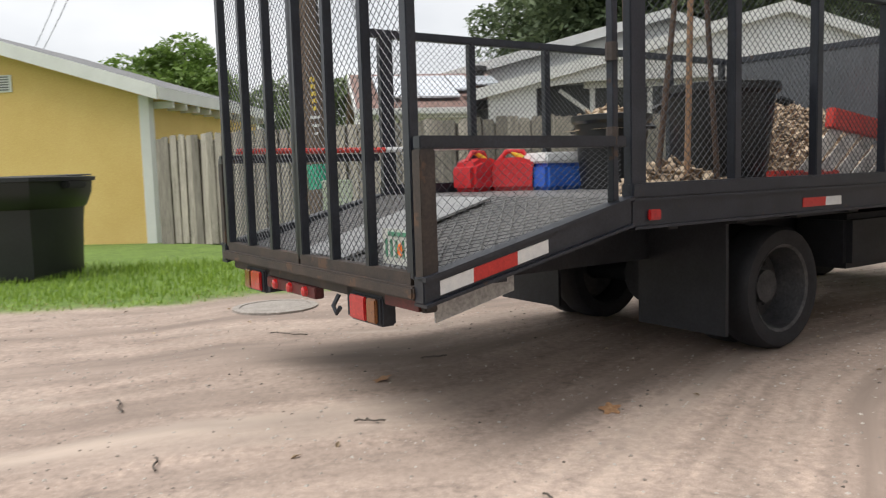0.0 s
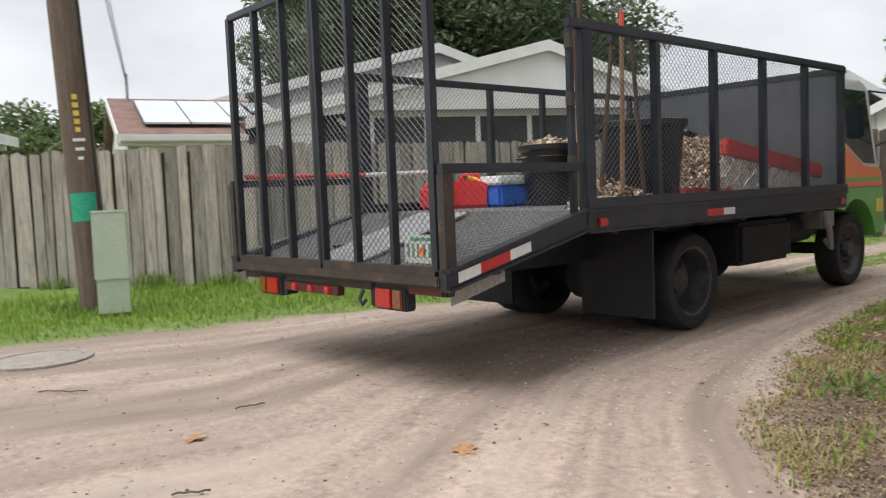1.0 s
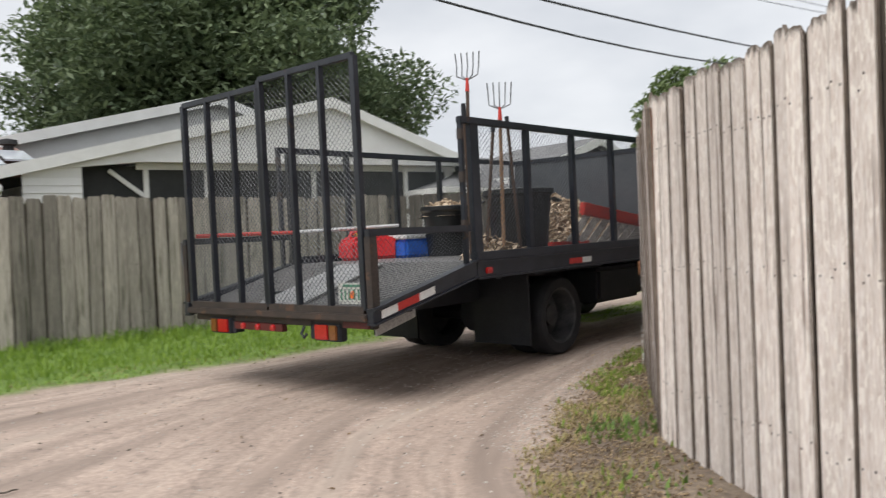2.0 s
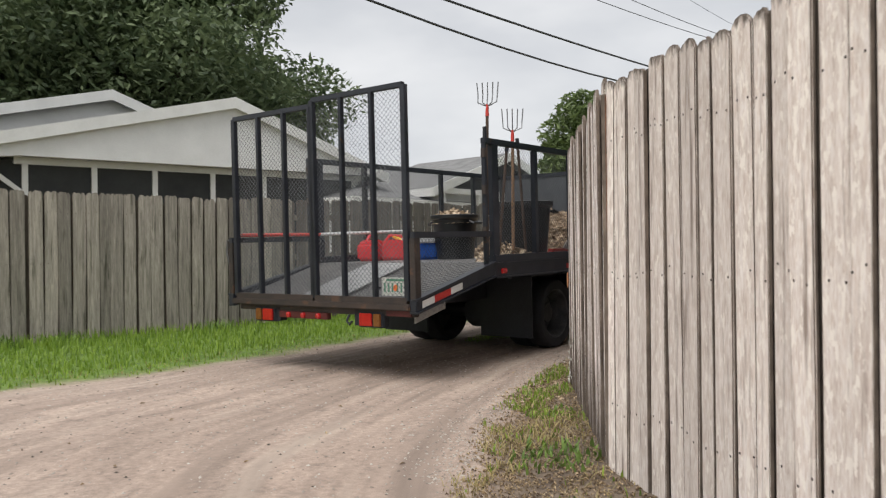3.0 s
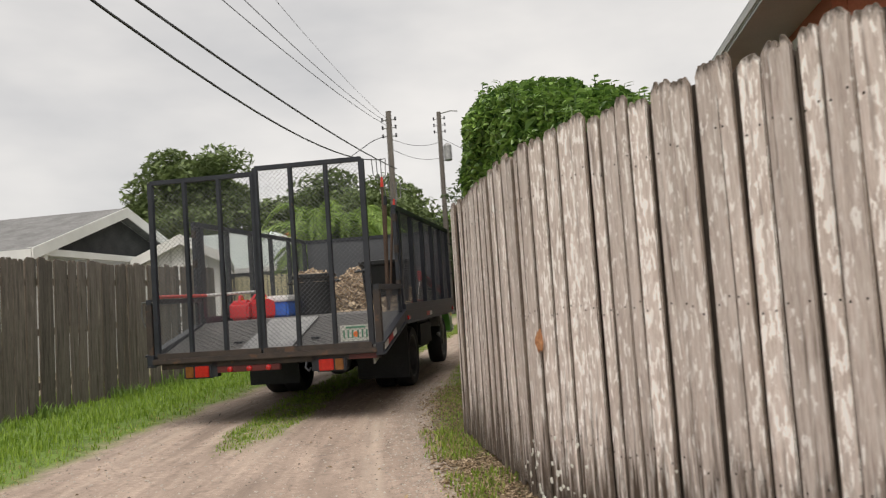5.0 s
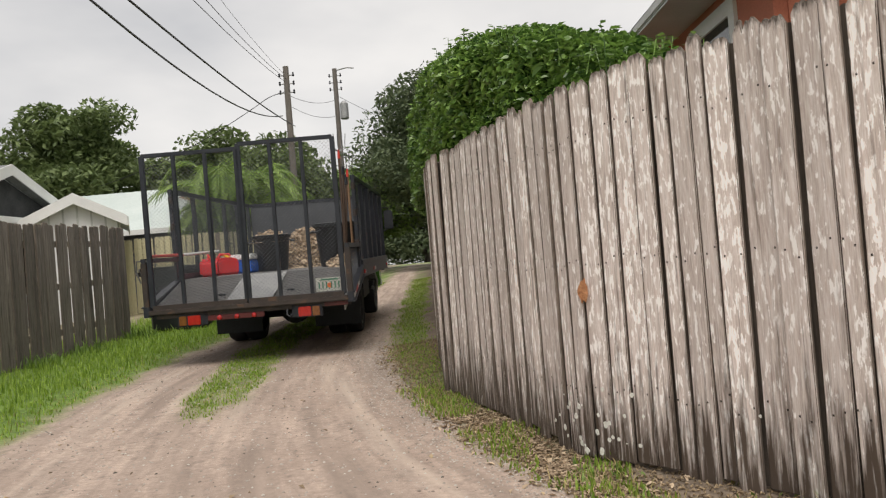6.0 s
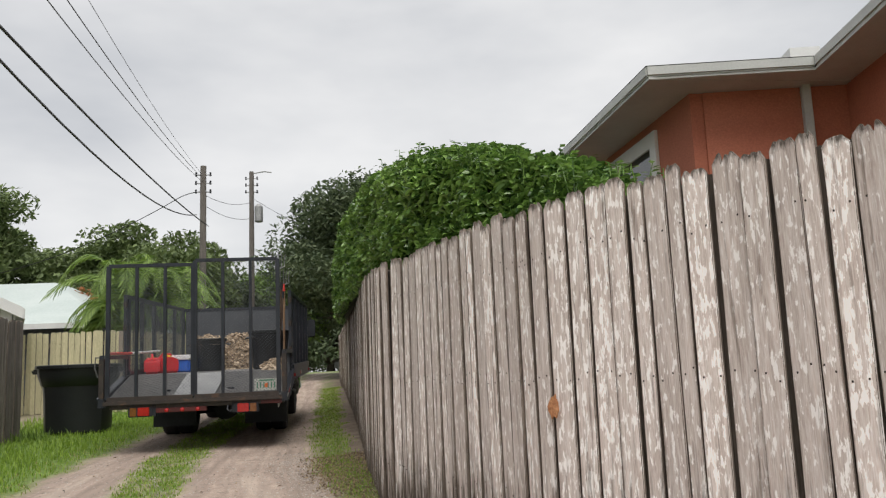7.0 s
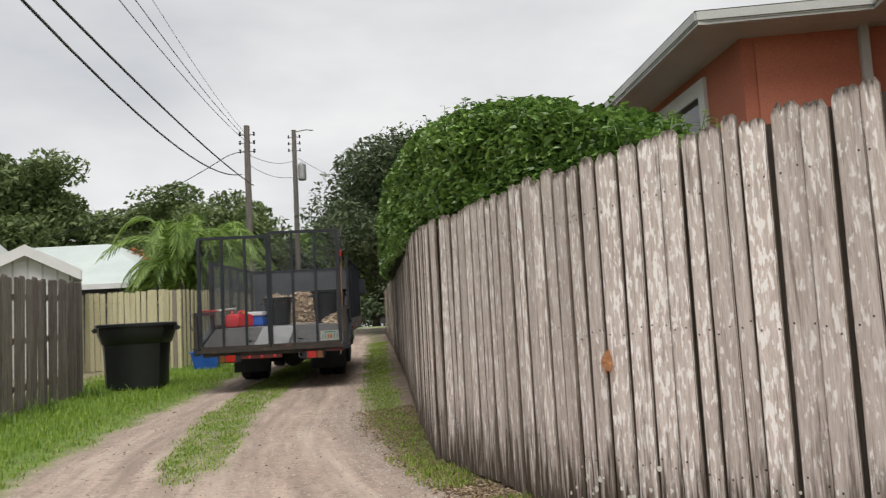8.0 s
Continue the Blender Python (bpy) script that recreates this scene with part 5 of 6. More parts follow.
for y0, y1, a, b in ((0.55, 1.45, 0.7, 3.3), (1.48, 2.38, 0.7, 3.3), (2.41, 2.9, 1.5, 3.3), (3.0, 3.6, 2.1, 3.2)):
    pnl = part("solar_panel", Shape().box(-b, -a, y0, y1, 0.06, 0.10, slope_m), SOLAR, sh, "solar panel with the sky's reflection in its pale colour")
    part("panel_frame", Shape().box(-b, -a, y0 - 0.02, y0, 0.05, 0.105, slope_m), TINE, pnl)
part("service_mast", Shape().rod((-3.55, 0.45, 3.4), (-3.55, 0.45, 4.25), 0.035, 0.035, 8), CAST_GREY, sh)
part("roof_vent", Shape().lathe([(0.12, 0), (0.12, 0.2), (0.2, 0.22), (0.2, 0.32), (0.05, 0.36)], 12, m=pose(-3.4, 3.4, 3.5)), ROOF_DARK, sh)

# white gable house with a screened porch
wh = thing("white_house", "white gabled house with screened porch behind a fence", "house", pose(-11.6, 8.53, 0, 0, 0, 78.5))
# local: +x along the gable towards the alley's far end, +y away from the alley
L, R, AP, EV = -7.0, 4.05, 4.50, 2.98
sl = (AP - EV) / R
lz = AP + 0.245 * L
part("gable_wall", Shape().extrude([(L + 0.4, lz + 0.05), (-4.3, 3.05), (R - 0.5, 3.05), (R - 0.4, EV + 0.12), (0, AP - 0.03)], "y", -0.06, 0.10), SIDING_WHITE, wh, "white gable wall")
part("roof_slope", Shape().extrude([(0, AP), (R, EV), (R, EV + 0.12), (0, AP + 0.12)], "y", -0.15, 9.0), ROOF_DARK, wh)
part("roof_slope", Shape().extrude([(0, AP), (L, lz), (L, lz + 0.12), (0, AP + 0.12)], "y", -0.15, 9.0), ROOF_DARK, wh)
part("rake_board", Shape().extrude([(0, AP - 0.12), (R, EV - 0.12), (R, EV + 0.13), (0, AP + 0.13)], "y", -0.20, -0.155), TRIM_WHITE, wh, "white rake board")
part("rake_board", Shape().extrude([(0, AP - 0.12), (L, lz - 0.12), (L, lz + 0.13), (0, AP + 0.13)], "y", -0.20, -0.155), TRIM_WHITE, wh, "white rake board")
part("soffit", Shape().extrude([(0, AP - 0.06), (R, EV - 0.06), (R, EV - 0.03), (0, AP - 0.03)], "y", -0.15, 0.25), TRIM_WHITE, wh)
part("soffit", Shape().extrude([(0, AP - 0.06), (L, lz - 0.06), (L, lz - 0.03), (0, AP - 0.03)], "y", -0.15, 0.25), TRIM_WHITE, wh)
part("porch_beam", Shape().box(-4.4, R - 0.5, 0.27, 0.42, 2.92, 3.06), TRIM_WHITE, wh)
for x in (-4.2, -2.9, -1.66, -0.37, 0.87, 2.1, 3.3):
    part("porch_post", Shape().box(x - 0.055, x + 0.055, 0.28, 0.40, -0.2, 2.93), TRIM_WHITE, wh, bevel=0.006)
part("porch_brace", Shape().beam((-4.95, 0.34, 2.9), (-4.25, 0.34, 2.35), 0.09, 0.09, up=(0, 1, 0)), TRIM_WHITE, wh)
for i, (a, b) in enumerate(zip((-4.2, -2.9, -1.66, -0.37, 0.87, 2.1), (-2.9, -1.66, -0.37, 0.87, 2.1, 3.3))):
    part("porch_screen", Shape().box(a + 0.055, b - 0.055, 0.335, 0.345, 0.6, 2.92), SCREEN_DARK, wh, "dark insect screen")
part("porch_knee_wall", Shape().box(-4.2, 3.3, 0.30, 0.38, -0.2, 0.6), SIDING_WHITE, wh)
part("end_wall", Shape().box(R - 0.65, R - 0.5, 0.42, 8.8, -0.2, 2.95), SIDING_WHITE, wh)
part("porch_back_wall", Shape().box(-5.2, R - 0.65, 3.0, 3.15, -0.2, 3.0), SIDING_WHITE, wh)
for i in range(11):
    z = 1.0 + i * 0.155
    part("siding_board", Shape().extrude([(0.0, z), (-0.025, z), (-0.005, z + 0.15), (0.0, z + 0.15)], "x", L + 0.4, -5.5), SIDING_WHITE, wh)
part("left_wall", Shape().extrude([(L + 0.4, -0.2), (-5.5, -0.2), (-5.5, 3.06), (L + 0.4, 2.80)], "y", 0.0, 0.12), SIDING_WHITE, wh)
part("dark_opening", Shape().box(-5.5, -4.25, 0.36, 0.40, 0.9, 3.0), SCREEN_DARK, wh, "dark screened opening")
part("opening_sill", Shape().box(-5.5, -4.6, 0.28, 0.36, 2.16, 2.24), TRIM_WHITE, wh)
# higher main roof behind the porch
U, UA, UB = -1.6, 5.25, 4.2
part("main_roof", Shape().extrude([(U, UA), (U + 5.2, UA - 5.2 * sl), (U + 5.2, UA - 5.2 * sl + 0.12), (U, UA + 0.12)], "y", UB, 14), ROOF_DARK, wh)
part("main_roof", Shape().extrude([(U, UA), (U - 8.0, UA - 8.0 * 0.245), (U - 8.0, UA - 8.0 * 0.245 + 0.12), (U, UA + 0.12)], "y", UB, 14), ROOF_DARK, wh)
part("main_gable_wall", Shape().extrude([(U, UA), (U + 4.8, UA - 4.8 * sl), (U + 4.8, 2.0), (U - 7.0, 2.0), (U - 7.0, UA - 7.0 * 0.245)], "y", UB + 0.3, UB + 0.45), SIDING_WHITE, wh)
part("main_rake_board", Shape().extrude([(U, UA - 0.14), (U + 5.2, UA - 5.2 * sl - 0.14), (U + 5.2, UA - 5.2 * sl + 0.13), (U, UA + 0.13)], "y", UB - 0.05, UB - 0.003), TRIM_WHITE, wh)
part("main_rake_board", Shape().extrude([(U, UA - 0.14), (U - 8.0, UA - 8.0 * 0.245 - 0.14), (U - 8.0, UA - 8.0 * 0.245 + 0.13), (U, UA + 0.13)], "y", UB - 0.05, UB - 0.003), TRIM_WHITE, wh)

# houses further along the alley
bh = thing("grey_hip_house", "low white house with grey shingle hip roof and white fascia", "house", pose(-17.2, 10.7, 0.05))
part("hip_roof", Shape().add([(0, 0, 2.36), (7.2, 0, 2.36), (7.2, 9.6, 2.36), (0, 9.6, 2.36), (3.6, 4.0, 3.62), (3.6, 6.6, 3.62), (0, 0, 2.26), (7.2, 0, 2.26), (7.2, 9.6, 2.26), (0, 9.6, 2.26)],
     [(0, 1, 4), (1, 2, 5, 4), (2, 3, 5), (3, 0, 4, 5), (0, 6, 7, 1), (1, 7, 8, 2), (2, 8, 9, 3), (3, 9, 6, 0), (9, 8, 7, 6)]), SHINGLE_GREY, bh, "grey shingle hip roof")
part("fascia", Shape().box(7.203, 7.235, -0.03, 9.63, 2.23, 2.375), TRIM_WHITE, bh)
part("fascia", Shape().box(-0.03, 7.2, -0.035, -0.003, 2.23, 2.375), TRIM_WHITE, bh)
part("front_wall", Shape().box(6.65, 6.8, 0.4, 9.2, -0.3, 2.255), SIDING_WHITE, bh)
part("side_wall", Shape().box(0.4, 6.65, 0.4, 0.55, -0.3, 2.255), SIDING_WHITE, bh)
part("back_wall", Shape().box(0.4, 0.55, 0.55, 9.2, -0.3, 2.255), SIDING_WHITE, bh)
xh, _ = gable_house("side_wing", "white cross gable porch with grey shingle roof", (-10.15, 13.6), 90, 5.8, 3.0, 2.52, 0.36, SIDING_WHITE, SHINGLE_GREY, TRIM_WHITE, 0.35)
# dark sheet over the white siding stands in for the roof's shade
part("gable_panel", Shape().extrude([(0.25, 2.60), (5.55, 2.60), (2.9, 3.52)], "y", -0.03, 0.0), ROOF_DARK, xh, "dark triangle painting the shade under a gable roof")
part("porch_beam", Shape().box(-0.3, 6.1, -0.34, -0.2, 2.42, 2.56), TRIM_WHITE, xh, "white porch beam")
for x in (0.1, 1.55, 3.0, 4.4, 5.7):
    part("porch_post", Shape().box(x - 0.05, x + 0.05, -0.32, -0.22, -0.2, 2.42), TRIM_WHITE, xh)
for x in (0.9, 3.6):
    part("window_pane", Shape().box(x, x + 1.3, -0.02, -0.004, 0.9, 2.1), GLASS_DARK, xh, "dark porch window")
sd, _ = gable_house("white_shed", "small white board-and-batten shed with pale roof", (-9.55, 16.72), 24, 1.74, 3.2, 2.34, 0.50, SIDING_WHITE, ROOF_MINT, TRIM_WHITE, 0.22)
for i in range(7):
    part("batten", Shape().box(0.03 + i * 0.29, 0.07 + i * 0.29, -0.02, 0.0, -0.1, 2.38 + 0.48 * (0.88 - abs(0.05 + i * 0.29 - 0.92))), TRIM_GREY, sd)
ch = thing("pale_roof_house", "grey house with pale metal hip roof", "house", pose(-16.1, 22.6, -0.06))
hip = Shape().add([(0, 0, 2.75), (8.4, 0, 2.75), (8.4, 9, 2.75), (0, 9, 2.75), (2.6, 4.0, 4.4), (5.4, 4.0, 4.4), (5.4, 5.2, 4.4), (2.6, 5.2, 4.4)], [(0, 1, 5, 4), (1, 2, 6, 5), (2, 3, 7, 6), (3, 0, 4, 7), (4, 5, 6, 7), (3, 2, 1, 0)])
part("hip_roof", hip, ROOF_MINT, ch, "pale metal hip roof")
part("house_wall", Shape().box(0.4, 8.0, 0.4, 8.6, -0.3, 2.75), BOARD_GREY, ch)
part("roof_fascia", Shape().box(-0.02, 8.42, -0.03, 0.0, 2.63, 2.78), TRIM_WHITE, ch)
car = thing("parked_car", "small pale grey car parked far down the alley", "car", pose(-4.4, 86.0, 1.27, 0, 0, 95))
part("car_body", Shape().extrude([(-2.1, 0.3), (2.1, 0.3), (2.15, 0.75), (1.3, 0.9), (0.6, 1.42), (-1.2, 1.45), (-2.0, 0.95)], "y", -0.85, 0.85), CAST_GREY, car, bevel=0.06)
part("car_glass", Shape().extrude([(1.1, 0.93), (0.58, 1.35), (-1.1, 1.37), (-1.7, 0.97)], "y", -0.86, 0.86), GLASS_DARK, car)
for cx in (-1.35, 1.35):
    for cy in (-0.8, 0.8):
        part("wheel", Shape().rod((cx, cy - 0.1, 0.3), (cx, cy + 0.1, 0.3), 0.31, 0.31, 16), RUBBER, car)

# orange stucco house behind the near fence
EAVE = 4.43
oh = thing("orange_house", "orange stucco house with grey gutter and white window trim", "house", pose(3.12, 8.42, 0, 0, 0, -8))
TURN = pose(0, 0, 0, 0, 0, 11)
part("west_wall", Shape().box(0.74, 0.92, 0.48, 12.0, -0.2, EAVE - 0.12, TURN), STUCCO_ORANGE, oh)
part("south_wall", Shape().box(0.80, 3.2, 0.62, 0.80, -0.2, EAVE - 0.12), STUCCO_ORANGE, oh)
part("wing_wall", Shape().box(2.55, 2.73, -4.0, 0.62, -0.2, EAVE - 0.12), STUCCO_ORANGE, oh)
part("soffit", Shape().box(0.03, 8.0, 0.03, 12.5, EAVE - 0.13, EAVE - 0.10), TRIM_GREY, oh)
part("soffit", Shape().box(0.03, 3.0, 0.0, 12.5, EAVE - 0.135, EAVE - 0.105, TURN), TRIM_GREY, oh)
part("soffit", Shape().box(1.95, 8.0, -4.3, 0.03, EAVE - 0.13, EAVE - 0.10), TRIM_GREY, oh)
for x0, x1, y0, y1, m in ((0.0, 0.09, 0.0, 12.5, TURN), (0.0, 1.95, -0.0, 0.09, None), (1.93, 2.02, -4.3, 0.0, None)):
    part("gutter", Shape().box(x0, x1, y0, y1, EAVE - 0.10, EAVE + 0.04, m), TRIM_GREY, oh, "grey metal gutter", bevel=0.02)
part("fascia", Shape().box(0.05, 12.0, 0.05, 12.5, EAVE - 0.10, EAVE + 0.02), TRIM_GREY, oh)
roof = Shape().add([(0, 0, EAVE + 0.03), (10, 0, EAVE + 0.03), (10, 12.5, EAVE + 0.03), (-2.4, 12.3, EAVE + 0.03), (5, 5, EAVE + 1.55), (5, 7.5, EAVE + 1.55)], [(0, 1, 4), (1, 2, 5, 4), (2, 3, 5), (3, 0, 4, 5), (3, 2, 1, 0)])
part("hip_roof", roof, SHINGLE_GREY, oh, "dark grey shingle hip roof")
roof2 = Shape().add([(1.95, -4.3, EAVE + 0.03), (8, -4.3, EAVE + 0.03), (8, 1, EAVE + 0.03), (1.95, 1, EAVE + 0.03), (5, -1.2, EAVE + 0.98), (5, 2.6, EAVE + 0.98)], [(0, 1, 4), (1, 2, 5, 4), (3, 0, 4, 5), (2, 3, 5)])
part("wing_roof", roof2, SHINGLE_GREY, oh)
part("ridge_box", Shape().box(1.75, 2.1, 0.2, 0.6, EAVE + 0.02, EAVE + 0.22), TRIM_WHITE, oh)
for (z0, z1, y0, y1) in ((2.3, 3.94, 1.62, 1.82), (2.3, 3.94, 3.2, 3.4), (3.94, 4.15, 1.62, 3.4)):
    part("window_trim", Shape().box(0.69, 0.74, y0 - 0.1, y1 - 0.1, z0, z1, TURN), TRIM_WHITE, oh, "white window trim")
part("window_pane", Shape().box(0.72, 0.735, 1.72, 3.1, 2.3, 3.94, TURN), GLASS_DARK, oh)
part("downpipe", Shape().box(1.98, 2.08, 0.52, 0.62, 0.0, EAVE - 0.1), TRIM_GREY, oh, "grey downpipe", bevel=0.01)


# ---------------------------------------------------------------- trees and hedge
def leaf_cloud(s, r, centre, radii, count, size, flat=0.0):
    """Scatters small folded leaves through an ellipsoid, denser at its skin."""
    cx, cy, cz = centre
    for _ in range(count):
        d = Vector((r.gauss(0, 1), r.gauss(0, 1), r.gauss(0, 1))).normalized() * (r.random() ** 0.33)
        p = Vector((cx + d.x * radii[0], cy + d.y * radii[1], cz + d.z * radii[2]))
        e = Euler((r.uniform(-1, 1), r.uniform(-1, 1), r.uniform(0, 6.3))).to_matrix()
        a, b = size * r.uniform(0.6, 1.4), size * r.uniform(0.3, 0.6)
        s.add([p + e @ Vector(q) for q in ((-a, 0, 0), (0, -b, b * 0.25), (a, 0, 0), (0, b, b * 0.25))], [(0, 1, 2), (0, 2, 3)])


def tree(label, x, y, trunk, crown_z, radius, tall, mat, clumps, per, size, seed, base=0.0):
    r = random.Random(seed)
    t = thing("tree", label, "tree", pose(x, y, base), group="trees around")
    s = Shape()
    pts = [Vector((0, 0, -0.3)), Vector((r.uniform(-0.3, 0.3), r.uniform(-0.3, 0.3), crown_z * 0.6)), Vector((r.uniform(-0.5, 0.5), r.uniform(-0.5, 0.5), crown_z))]
    s.rod(pts[0], pts[1], trunk, trunk * 0.8, 10)
    s.rod(pts[1], pts[2], trunk * 0.8, trunk * 0.6, 10)
    leaves = Shape()
    for i in range(clumps):
        a, e = r.uniform(0, 6.283), r.uniform(-0.25, 1.0)
        d = r.uniform(0.45, 1.0)
        c = Vector((radius * d * math.cos(a) * math.cos(e * 1.2), radius * d * math.sin(a) * math.cos(e * 1.2), crown_z + tall * (0.25 + 0.75 * d * math.sin(e * 1.2))))
        if i % 2 == 0:
            mid = pts[2].lerp(c, 0.5) + Vector((0, 0, 0.3))
            s.rod(pts[2 if i % 4 else 1], mid, trunk * 0.35, trunk * 0.2, 6, caps=False)
            s.rod(mid, c, trunk * 0.2, trunk * 0.05, 6, caps=False)
        k = r.uniform(0.22, 0.42) * radius
        leaf_cloud(leaves, r, c, (k, k, k * 0.62), per, size)
    part("trunk", s, BARK, t)
    part("crown", leaves.mesh("crown", mat, 0, 0), None, t)
    return t


tree("large dark live oak with a broad crown behind a house", -22.2, 11.2, 0.5, 4.4, 6.4, 7.8, LEAF_OAK, 92, 860, 0.135, 11)
tree("dark live oak behind a solar roofed house", -24.5, 9.6, 0.4, 4.4, 4.8, 7.0, LEAF_OAK, 60, 700, 0.13, 12)
tree("leafy tree behind a yellow house", -24.8, -7.0, 0.3, 3.0, 2.8, 2.8, LEAF_LIGHT, 28, 400, 0.13, 13)
tree("leafy tree beyond the fences", -26.0, -2.2, 0.3, 2.0, 3.2, 2.6, LEAF_FAR, 26, 380, 0.13, 14)
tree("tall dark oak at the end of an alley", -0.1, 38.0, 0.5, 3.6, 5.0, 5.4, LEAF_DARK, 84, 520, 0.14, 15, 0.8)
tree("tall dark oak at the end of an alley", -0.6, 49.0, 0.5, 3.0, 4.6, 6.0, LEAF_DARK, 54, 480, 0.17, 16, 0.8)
tree("broad green tree beyond low houses", -12.0, 42.0, 0.4, 3.2, 4.8, 5.2, LEAF_FAR, 50, 480, 0.17, 17, 0.2)
tree("broad green tree beyond low houses", -19.5, 46.0, 0.4, 2.8, 4.4, 3.6, LEAF_FAR, 44, 460, 0.17, 18, 0.2)
tree("broad green tree beyond low houses", -7.8, 48.0, 0.4, 2.8, 4.2, 4.6, LEAF_LIGHT, 44, 460, 0.17, 19, 0.2)
tree("dark tree behind a shed", -17.9, 36.0, 0.4, 3.6, 3.8, 5.8, LEAF_FAR, 56, 520, 0.17, 20, 0.2)
tree("dark tree behind a shed", -25.0, 40.0, 0.4, 2.6, 4.0, 3.2, LEAF_FAR, 50, 500, 0.17, 21, 0.2)
tree("dense green tree closing the alley's view", -5.6, 84.0, 0.4, 1.4, 6.5, 6.0, LEAF_DARK, 60, 420, 0.30, 22, 1.2)
tree("dense green tree closing the alley's view", 3.0, 80.0, 0.4, 1.2, 6.0, 6.0, LEAF_DARK, 56, 420, 0.30, 26, 1.2)
tree("leafy bush at the far end of an alley", -1.4, 74.0, 0.2, 0.6, 2.4, 2.2, LEAF_FAR, 26, 300, 0.2, 27, 1.2)
tree("dense green tree closing the alley's view", -14.5, 82.0, 0.4, 1.4, 6.0, 6.0, LEAF_DARK, 50, 420, 0.30, 28, 1.2)
tree("broad green tree beyond low houses", -10.2, 36.0, 0.3, 2.6, 3.2, 3.6, LEAF_FAR, 44, 420, 0.15, 23, 0.5)
tree("leafy green tree beyond low houses", -14.0, 38.0, 0.3, 2.4, 3.0, 3.2, LEAF_FAR, 44, 420, 0.15, 24, 0.5)
tree("low bushy tree beside a dirt alley", -8.2, 40.0, 0.3, 2.0, 2.6, 3.0, LEAF_DARK, 34, 380, 0.15, 25, 0.6)


def far_woods():
    """A belt of low growth that closes the view behind the last houses."""
    q = random.Random(91)
    s = Shape()
    for i in range(64):
        x = -44 + i * 0.95 + q.uniform(-0.4, 0.4)
        leaf_cloud(s, q, (x, 96 + q.uniform(-2, 2), 2.6 + q.uniform(-0.4, 0.9)), (1.5, 1.2, q.uniform(1.8, 2.8)), 170, 0.32)
    single("far_woods", s.mesh("far_woods", LEAF_DARK, 0, 0), None, "belt of dense green growth far down the alley", "woods", kind="stuff")


far_woods()


def palm(x, y, seed, k2=1.0):
    r = random.Random(seed)
    p = thing("palm", "feathery green areca palm clump behind a fence", "palm", pose(x, y, 0.2))
    stems, fronds = Shape(), Shape()
    for i in range(6):
        a = r.uniform(0, 6.28)
        top = Vector((0.5 * math.cos(a), 0.5 * math.sin(a), r.uniform(1.5, 2.5) * k2))
        stems.rod((0.15 * math.cos(a), 0.15 * math.sin(a), -0.2), top, 0.06, 0.045, 8)
        for k in range(10):
            b = r.uniform(0, 6.28)
            prev = top
            reach, lift = r.uniform(0.8, 1.5) * k2, r.uniform(0.7, 1.6) * k2
            for j in range(1, 15):
                u = j / 14
                q = top + Vector((reach * u * math.cos(b), reach * u * math.sin(b), lift * (1.9 * u - 1.75 * u * u)))
                fronds.rod(prev, q, 0.013, 0.010, 4, caps=False)
                d = (q - prev).normalized()
                side = d.cross(Vector((0, 0, 1))).normalized()
                for sg in (-1, 1):
                    for back in (0.0, 0.5):
                        c = q.lerp(prev, back)
                        tip = c + side * sg * r.uniform(0.34, 0.46) * (1 - 0.6 * u) + d * 0.22 - Vector((0, 0, r.uniform(0.10, 0.20)))
                        fronds.add([c - d * 0.022, c.lerp(tip, 0.5) + d * 0.03, tip, c.lerp(tip, 0.5) - d * 0.025], [(0, 1, 2), (0, 2, 3)])
                prev = q
    part("stems", stems, BARK, p)
    part("fronds", fronds.mesh("fronds", LEAF_PALM, 0, 0), None, p)


palm(-7.05, 21.6, 3, 1.0)
palm(-6.3, 21.4, 5, 1.3)
palm(-8.0, 28.0, 8, 1.5)
tree("small tree with orange blossom behind a fence", -9.9, 27.5, 0.15, 3.0, 1.1, 1.2, LEAF_RED, 6, 90, 0.10, 41, 0.2)
tree("broad green tree beyond low houses", -15.8, 43.0, 0.4, 3.2, 4.6, 4.8, LEAF_FAR, 50, 480, 0.17, 42, 0.2)


def fence_x(y):
    """Where the near fence stands at a given distance down the alley."""
    return along([(q, p) for p, q in FENCE_RIGHT], y)


